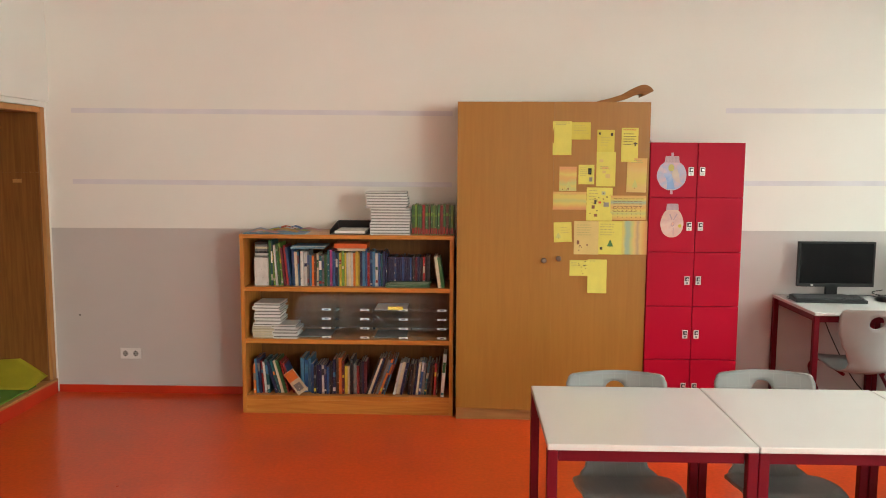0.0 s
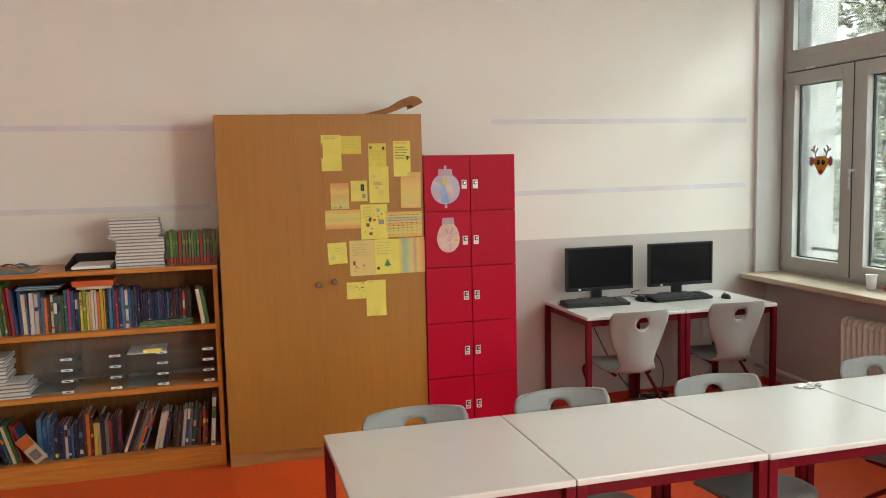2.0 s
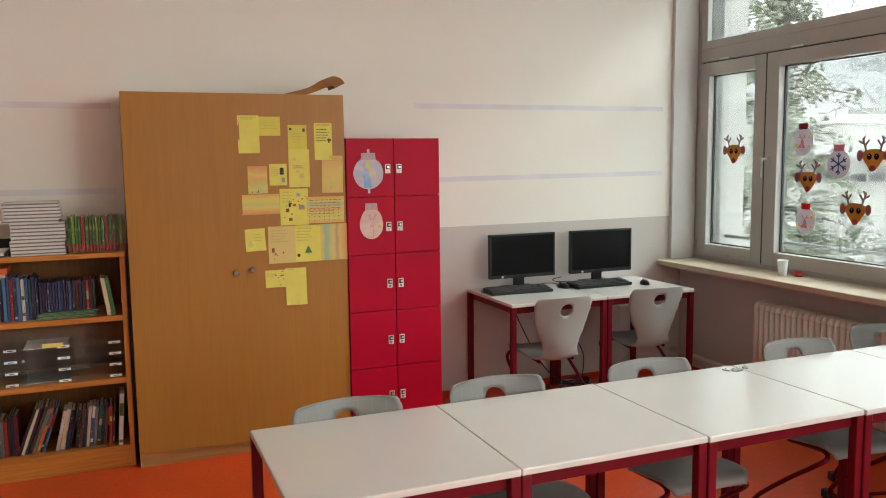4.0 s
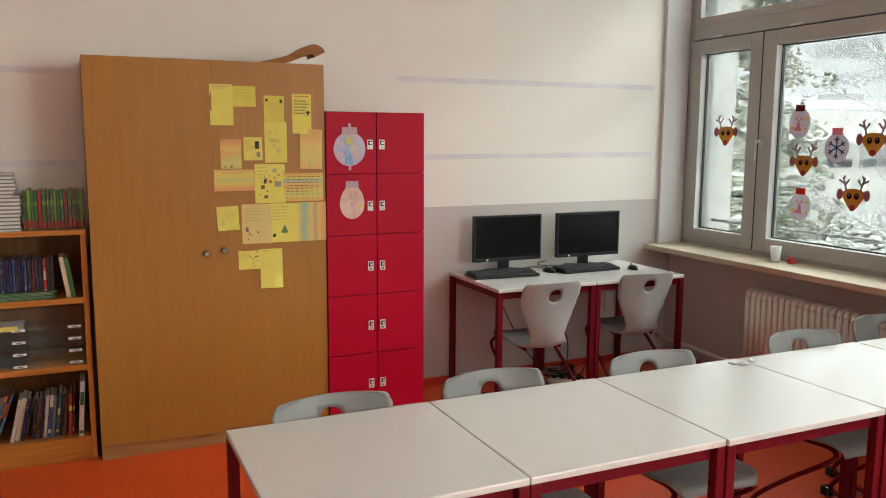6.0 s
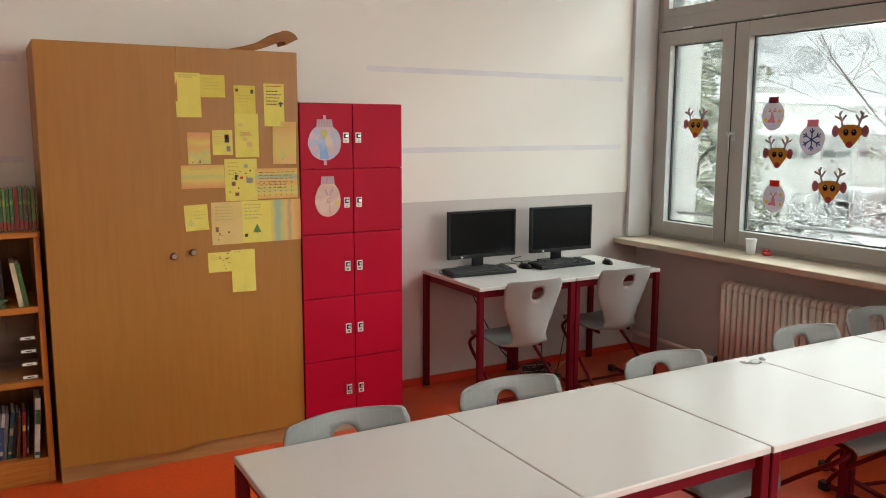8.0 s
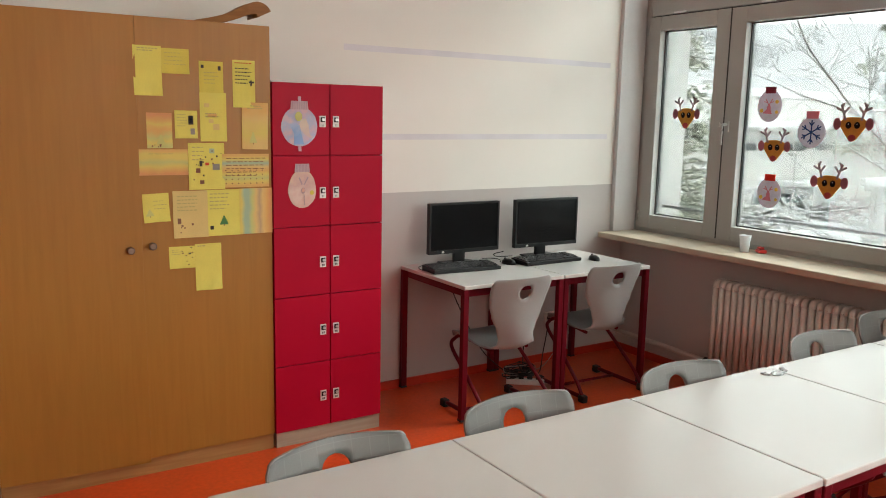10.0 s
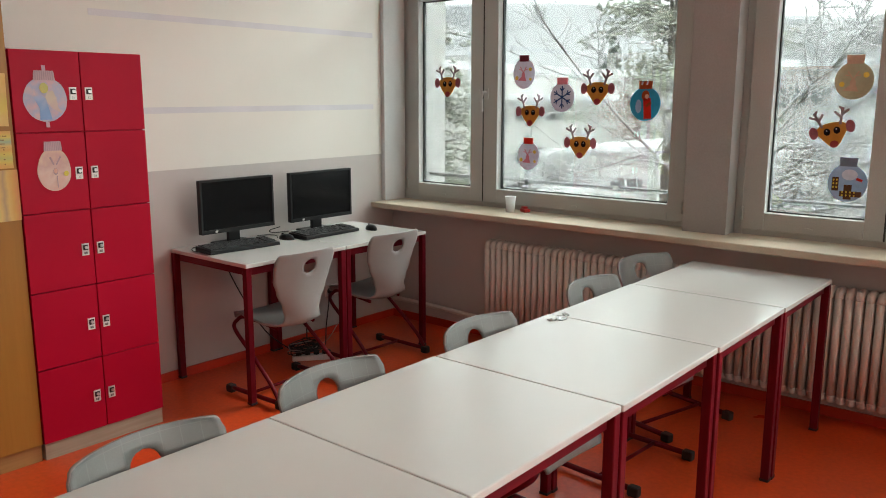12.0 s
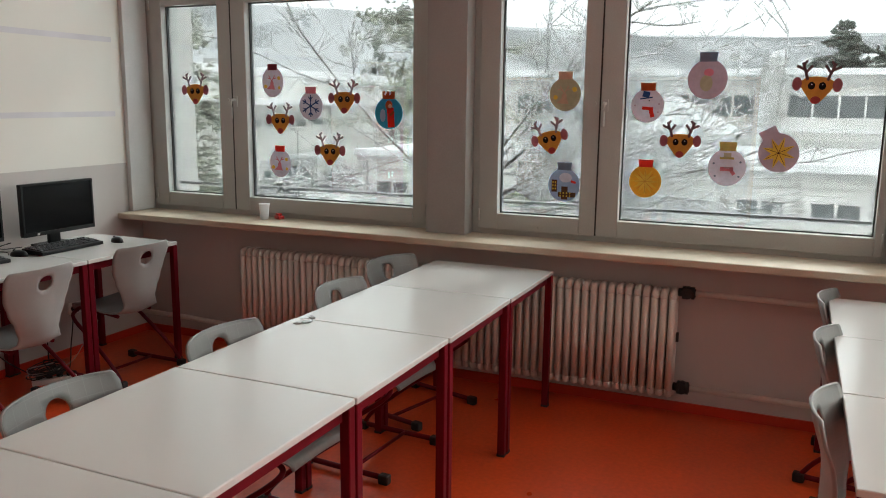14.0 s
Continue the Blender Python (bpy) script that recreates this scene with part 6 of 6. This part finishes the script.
# low annex in front of it
an_ = holder("low_annex", "low white annex with snow-covered flat roof", "building")
part("wall", boxes((24, 34.5, -30, 15.2, GZ, -0.1)), M["facade"], an_)
part("roof", boxes((23.7, 34.2, -30.2, 15.4, -0.1, 0.13), bevel=0.05), M["snow"], an_)
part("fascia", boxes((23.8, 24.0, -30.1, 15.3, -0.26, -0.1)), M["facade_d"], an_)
part("string_course", boxes((23.96, 24.0, -30.0, 15.2, -0.56, -0.52)), M["facade_d"], an_)
for k in range(12):
    y = 14.04 - 1.93 * k
    far_window(an_, "x", 24.0, y - 0.64, y + 0.64, -1.5, -0.86, 2)
    part("surround", boxes((23.93, 24.02, y - 0.8, y + 0.8, -0.86, -0.74), (23.93, 24.02, y - 0.8, y - 0.64, -1.6, -0.86), (23.93, 24.02, y + 0.64, y + 0.8, -1.6, -0.86)), M["white_plastic"], an_)
    part("downpipe", boxes((23.9, 23.97, y + 0.94, y + 1.0, GZ, -0.26)), M["facade_d"], an_)

# wing to the north
nb = holder("north_wing", "long white school wing with snowy ledges and windows", "building")
part("wall", boxes((14, 50, 20, 30, GZ, 2.6)), M["facade"], nb)
part("roof", boxes((13.7, 50.3, 19.6, 30, 2.6, 2.9), bevel=0.05), M["snow"], nb)
part("ledge", boxes((14, 50, 18.9, 20, 1.55, 1.78), bevel=0.04), M["snow"], nb)
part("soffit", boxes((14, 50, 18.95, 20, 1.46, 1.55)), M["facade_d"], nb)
for x in (15.8, 17.9, 20.0, 22.1, 24.1, 26.2, 28.3, 30.4, 32.5, 34.6, 36.7):
    far_window(nb, "y", 20.0, x, x + 1.65, 0.64, 1.1, 2)
part("plinth", boxes((14, 50, 19.9, 20, GZ, -1.2)), M["facade_d"], nb)
for x in (19.6, 24.88):
    far_window(nb, "y", 20.0, x, x + 0.6, -1.46, -0.82, 1)
part("chimney", boxes((25.4, 26.6, 22, 23, 2.9, 3.3)), M["facade_d"], nb)
# porch over the entrance
part("porch_roof", boxes((26.2, 28.3, 18.6, 20, -0.52, -0.36), bevel=0.03), M["snow"], nb)
part("porch_fascia", boxes((26.2, 28.3, 18.6, 20, -0.8, -0.525)), M["facade_d"], nb)
for x in (26.3, 28.15):
    part("porch_post", boxes((x - 0.05, x + 0.05, 18.65, 18.75, -2.4, -0.8)), M["facade_d"], nb)
part("door", boxes((26.6, 27.9, 19.93, 20.0, -2.0, -0.85)), M["dark_glass"], nb)

# bank of snow that rises towards the north wing
bm = bmesh.new()
g = [[bm.verts.new((5.2 + 18.7 * i / 30 if j < 12 else 5.2 + 44.8 * i / 30, 7.0 + 13.0 * j / 20,
                    GZ + (2.55 * min(1, max(0, (j - 1) / 15)) ** 0.8 if j else -0.1) + 0.12 * noise.noise(Vector((i * 0.5, j * 0.5, 7.0))))) for j in range(21)] for i in range(31)]
for i in range(30):
    for j in range(20):
        bm.faces.new((g[i][j], g[i + 1][j], g[i + 1][j + 1], g[i][j + 1])).smooth = True
thing("ground_bank", bm, M["snow"], "snow-covered bank rising towards the school wing", "ground", kind="structure")

# canopy on one post
cn = holder("yard_canopy", "pyramid yard canopy on a post, covered with snow", "canopy", at=pose(14.7, 3.69, 0, 0, 0, 24))
bm = bmesh.new()
tp_ = bm.verts.new((0, 0, 1.86))
q1 = [bm.verts.new((x * 0.99, y * 0.99, 1.2)) for x, y in ((-1, -1), (1, -1), (1, 1), (-1, 1))]
q0 = [bm.verts.new((v.co.x, v.co.y, 1.12)) for v in q1]
for k in range(4):
    bm.faces.new((q1[k], q1[(k + 1) % 4], tp_))
    bm.faces.new((q0[k], q0[(k + 1) % 4], q1[(k + 1) % 4], q1[k]))
bm.faces.new(q0[::-1])
part("roof", bm, M["snow"], cn)
part("eave", boxes((-0.95, 0.95, -0.95, 0.95, 1.05, 1.12)), M["facade_d"], cn)
bm = bmesh.new()
rod(bm, (0, 0, GZ), (0, 0, 1.05), 0.09, 10)
part("post", bm, M["steel"], cn)


lampost = holder("yard_lamp", "thin grey lamp post standing in the snowy yard", "street lamp", at=pose(22.8, 17.0, 0))
bm = bmesh.new()
tube(bm, [(0, 0, -2.2), (0, 0, 0.72)], [0.05, 0.035], 8)
part("pole", bm, M["facade_d"], lampost)
part("lamp_head", boxes((-0.3, 0.3, -0.1, 0.1, 0.72, 0.82), bevel=0.02), M["facade_d"], lampost)


def far_house(x, y, z, s, r):
    h = holder("hill_house", "small pale gabled house with a snowy roof", "house", "houses on the hill", at=pose(x, y, z, 0, 0, r))
    part("wall", boxes((-s, s, -s * 0.7, s * 0.7, -1, s * 0.8)), M["facade"], h)
    bm = bmesh.new()
    a = [bm.verts.new(p) for p in ((-s * 1.1, -s * 0.85, s * 0.75), (s * 1.1, -s * 0.85, s * 0.75), (s * 1.1, 0, s * 1.6), (-s * 1.1, 0, s * 1.6), (-s * 1.1, s * 0.85, s * 0.75), (s * 1.1, s * 0.85, s * 0.75))]
    bm.faces.new((a[0], a[1], a[2], a[3])), bm.faces.new((a[3], a[2], a[5], a[4])), bm.faces.new((a[0], a[3], a[4])), bm.faces.new((a[1], a[5], a[2])), bm.faces.new((a[0], a[4], a[5], a[1]))
    part("roof", bm, M["snow"], h)
    for k in (-0.5, 0.4):
        part("window", boxes((-s * 1.005, -s * 0.99, k * s - 0.15 * s, k * s + 0.15 * s, s * 0.25, s * 0.6)), M["dark_glass"], h)


# hills
def hill(name, dist, rise, seed, label):
    bm = bmesh.new()
    rows_ = []
    for i in range(60):
        az = radians(-30 + 100 * i / 59)
        line = []
        for j in range(9):
            d = dist * (0.55 + 0.45 * j / 8)
            k = j / 8
            el = rise(math.degrees(az)) * (k ** 0.9) + 0.25 * noise.noise(Vector((i * 0.4, j * 0.7, seed)))
            line.append(bm.verts.new((d * math.cos(az), d * math.sin(az), GZ + 0.2 + max(0, (1.6 - GZ) * k + d * math.tan(radians(el))))))
        rows_.append(line)
    for a, b in zip(rows_, rows_[1:]):
        for j in range(8):
            bm.faces.new((a[j], a[j + 1], b[j + 1], b[j])).smooth = True
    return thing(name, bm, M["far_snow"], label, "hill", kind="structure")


hill("backdrop_hill", 330, lambda a: 4.5 + 2.0 / (1 + math.exp(-(a - 22) / 6)), 3.0, "snowy hillside with winter haze put into its grey")
rg = random.Random(12)
bm = bmesh.new()
for k in range(60000):
    az = rg.uniform(-14, 52)
    band = rg.uniform(0.6, 1.0)
    if noise.noise(Vector((az * 0.14, band * 9, 2.0))) < (-0.55 if az < 20 else 0.28 if az < 33 else 0.02 if band > 0.84 else 0.26):
        continue
    j = min(0.955, (band - 0.55) / 0.45 + rg.uniform(-0.05, 0.05))
    d = 330 * (0.55 + 0.45 * j)
    el = (4.5 + 2.0 / (1 + math.exp(-(az - 22) / 6))) * max(0.01, j) ** 0.9
    a = radians(az)
    base = Vector((d * math.cos(a), d * math.sin(a), GZ + 0.2 + max(0, (1.6 - GZ) * j + d * math.tan(radians(el)))))
    s = rg.uniform(0.22, 0.5)
    vs = [bm.verts.new(base + Vector((s * rg.uniform(0.6, 1.2) * math.cos(2.1 * i), s * rg.uniform(0.6, 1.2) * math.sin(2.1 * i), s * rg.uniform(0.1, 0.9)))) for i in range(3)]
    t_ = bm.verts.new(base + Vector((0, 0, s * rg.uniform(0.7, 1.5))))
    b_ = bm.verts.new(base - Vector((0, 0, 1)))
    for i in range(3):
        bm.faces.new((vs[i], vs[(i + 1) % 3], t_))
        bm.faces.new((vs[(i + 1) % 3], vs[i], b_))
thing("far_woods", bm, M["wood_far"], "bare woods in haze-paled grey scattered over snowy hills", "woods", kind="stuff")
for az, j, s, r in ((0.3, 0.55, 5, 20), (-0.6, 0.42, 5, -15), (1.8, 0.66, 5, 30), (4.5, 0.7, 4, 0), (-3.5, 0.6, 5, 40), (-4.5, 0.45, 5, 10)):
    d = 330 * (0.55 + 0.45 * j)
    el = (4.5 + 2.0 / (1 + math.exp(-(az - 22) / 6))) * j ** 0.9
    far_house(d * math.cos(radians(az)), d * math.sin(radians(az)), GZ + 0.2 + (1.6 - GZ) * j + d * math.tan(radians(el)), s * 0.55, r)


# ---- trees ----
def clump(bm, p, s, flat, rg, mi):
    """A small ragged tuft."""
    n = 5
    ring = [bm.verts.new(p + Vector((s * rg.uniform(0.5, 1.25) * math.cos(2 * math.pi * k / n + 1), s * rg.uniform(0.5, 1.25) * math.sin(2 * math.pi * k / n + 1), s * flat * rg.uniform(-0.5, 0.3)))) for k in range(n)]
    t, b = bm.verts.new(p + Vector((0, 0, s * flat))), bm.verts.new(p - Vector((0, 0, s * flat * 0.8)))
    for k in range(n):
        bm.faces.new((ring[k], ring[(k + 1) % n], t)).material_index = mi
        bm.faces.new((ring[(k + 1) % n], ring[k], b)).material_index = mi


def conifer(x, y, base, top, spread, low, seed, label, tuft=0.13, density=1.0, gap=0.55, needle="needle", snowy=0.62):
    """Trunk, boughs with needle tufts, and snow lying on the boughs."""
    rg = random.Random(seed)
    t = holder("conifer_tree", label, "tree", at=pose(x, y, base))
    hgt = top - base
    bm = bmesh.new()
    tube(bm, [(0, 0, 0), (0.05, 0.02, hgt * 0.4), (-0.04, 0.03, hgt * 0.75), (0, 0, hgt)], [spread * 0.07, spread * 0.055, spread * 0.03, 0.01], 8)
    part("trunk", bm, M["bark"], t)
    green, white, limbs = bmesh.new(), bmesh.new(), bmesh.new()
    z = low - base
    while z < hgt - 0.1:
        k = (z - (low - base)) / (hgt - (low - base))
        reach = spread * (1 - k) ** 0.75 * rg.uniform(0.75, 1.1) + 0.12
        for b in range(rg.randint(5, 7)):
            a = rg.uniform(0, 2 * math.pi)
            r = reach * rg.uniform(0.4, 1.15)
            rise = rg.uniform(-0.25, 0.4) * r
            p0 = Vector((0, 0, z + rg.uniform(-0.3, 0.3) * gap))
            p1 = p0 + Vector((r * math.cos(a), r * math.sin(a), rise))
            mid = (p0 + p1) / 2 + Vector((0, 0, 0.1 * r))
            tube(limbs, [p0, mid, p1], [0.02, 0.014, 0.006], 4)
            m = int((3 + r * 8) * density)
            for i in range(m):
                u = rg.random() ** 0.7
                side = Vector((-math.sin(a), math.cos(a), 0)) * rg.uniform(-1, 1) * 0.38 * r * (1.15 - u)
                p = (p0.lerp(mid, u * 2) if u < 0.5 else mid.lerp(p1, u * 2 - 1)) + side + Vector((0, 0, rg.gauss(0, 0.09) - 0.1 * side.length))
                s = tuft * rg.uniform(0.45, 1.3)
                if rg.random() < 0.75:
                    clump(green, p, s, rg.uniform(0.4, 1.1), rg, 0)
                if rg.random() < snowy:
                    clump(white, p + Vector((rg.uniform(-0.5, 0.5) * s, rg.uniform(-0.5, 0.5) * s, s * rg.uniform(0.3, 0.8))), s * rg.uniform(0.5, 1.05), rg.uniform(0.25, 0.5), rg, 0)
        z += rg.uniform(0.5, 1.0) * gap * (1.15 - 0.5 * k)
    part("limbs", limbs, M["bark"], t)
    part("crown", green, M[needle], t)
    part("snow", white, M["snow"], t, "snow lying on the boughs")
    return t


conifer(11.5, 12.25, GZ, 9.5, 1.95, -2.6, 1, "tall dark conifer laden with fresh snow", 0.06, 5.0, 0.36)
conifer(18.0, 9.95, GZ, 9.5, 2.75, 0.9, 2, "broad pine with snow lying on its boughs", 0.05, 7.5, 0.4)
conifer(9.6, 10.6, GZ, 1.6, 0.9, -3.6, 7, "small snowy conifer in the school yard", 0.12, 1.2, 0.4)
conifer(70, -1.2, GZ, 8.2, 4.3, 1.5, 3, "distant dark spruce behind the school wing", 0.2, 2.4, 0.5, "spruce", 0.3)
conifer(66, -4.2, GZ, 6.4, 2.6, 1.5, 4, "distant dark spruce behind the school wing", 0.2, 2.4, 0.5, "spruce", 0.3)
conifer(75, 42, GZ, 8.4, 1.8, 2.0, 5, "small lone spruce beyond the north wing", 0.35, 0.8, 0.8, "spruce", 0.3)


def bare_tree(x, y, seed, label):
    rg = random.Random(seed)
    t = holder("bare_tree", label, "tree", at=pose(x, y, GZ))
    wood_, snow_ = bmesh.new(), bmesh.new()
    trunk = bmesh.new()
    tube(trunk, [(0, 0, 0), (0.05, 0, 1.2), (0, 0.08, 2.6), (0.04, 0.05, 3.8), (0.03, 0.06, 5.2)], [0.15, 0.12, 0.1, 0.08, 0.05], 10)

    def grow(p, d, ln, r, lev):
        pts = [p]
        q = p.copy()
        dd = d.copy()
        n = 5
        for i in range(n):
            dd = (dd + Vector((rg.uniform(-0.2, 0.2), rg.uniform(-0.2, 0.2), rg.uniform(-0.14, 0.18)))).normalized()
            q = q + dd * ln / n
            pts.append(q.copy())
        rs = [r * (1 - 0.6 * i / n) for i in range(n + 1)]
        tube(wood_, pts, rs, 5 if lev < 2 else 3)
        for a, b, rr in zip(pts, pts[1:], rs):
            s = b - a
            if abs(s.normalized().z) < 0.85 and rg.random() < 0.9:
                up = Vector((0, 0, rr * 0.85 + 0.003))
                tube(snow_, [a + up, (a + b) / 2 + up * 1.25, b + up], max(0.0066, rr * 0.95), 4)
        if lev >= 4:
            return
        kids = (0, 17, 8, 3)[lev]
        for k in range(kids):
            u = rg.uniform(0.25, 1.0)
            i = min(n - 1, int(u * n))
            base = pts[i].lerp(pts[i + 1], u * n - i)
            along = (pts[i + 1] - pts[i]).normalized()
            sidev = Vector((rg.uniform(-1, 1), rg.uniform(-1, 1), rg.uniform(-0.35, 0.7))).normalized()
            grow(base, (along * 0.75 + sidev * 0.9).normalized(), ln * (rg.uniform(0.25, 0.5) if lev == 1 else rg.uniform(0.14, 0.4)), max(0.0034, rs[i] * 0.5), lev + 1)

    for k, (az, el, ln) in enumerate(((92, 34, 4.0), (86, 16, 3.0), (-60, 22, 3.4), (-85, 30, 2.9), (-75, 6, 2.9), (98, 48, 1.6), (-100, 26, 2.2), (-92, 42, 2.6), (-94, 12, 2.9), (-82, 20, 3.4), (-78, 45, 2.0), (-68, 35, 2.0), (-90, 2, 1.9), (-80, 8, 2.2), (-64, 50, 1.8), (-88, 24, 2.4), (-76, 14, 2.6), (-96, 34, 2.0), (-84, 55, 1.8))):
        a, e = radians(az), radians(el)
        grow(Vector((0.03, 0.05, (4.5, 4.0, 3.4, 3.8, 3.0, 4.2, 4.6, 5.1, 3.2, 4.4, 4.9, 4.6, 4.2, 3.6, 4.0, 4.7, 3.9, 4.3, 5.0)[k])), Vector((math.cos(a) * math.cos(e), math.sin(a) * math.cos(e), math.sin(e))), ln, 0.0165, 1)
    part("trunk", trunk, M["bark"], t)
    tagged(part("branches", wood_, M["bark"], t), kind="stuff")
    tagged(part("snow", snow_, M["snow"], t, "thin snow on the branches"), kind="stuff")
    return t


bare_tree(8.6, 4.9, 21, "bare branching tree with snow on every twig")


def shrub(x, y, z, s, seed):
    rg = random.Random(seed)
    b = holder("snowy_shrub", "low round shrub covered with snow", "shrub", "shrubs in the yard", at=pose(x, y, z))
    a, w = bmesh.new(), bmesh.new()
    for k in range(90):
        u, v = rg.uniform(0, 2 * math.pi), rg.random() ** 0.5
        p = Vector((s * v * math.cos(u), s * v * math.sin(u), s * 0.7 * (1 - v * v) * rg.uniform(0.4, 1.1) + 0.1))
        clump(a, p, s * 0.13, 0.6, rg, 0)
        clump(w, p + Vector((0, 0, s * 0.09)), s * 0.14, 0.4, rg, 0)
    part("twigs", a, M["bark"], b)
    part("snow", w, M["snow"], b)


def bank_height(y):
    return GZ + 2.55 * min(1, max(0, ((y - 7.0) / 0.65 - 1) / 15)) ** 0.8


for x, y, s, k in ((21.3, 18, 1.0, 1), (17.7, 16, 1.0, 2), (23.4, 18, 0.7, 3), (27.4, 18.2, 0.9, 4), (19.6, 17, 0.6, 5), (25.0, 18.6, 0.6, 6)):
    shrub(x, y, bank_height(y), s, k)
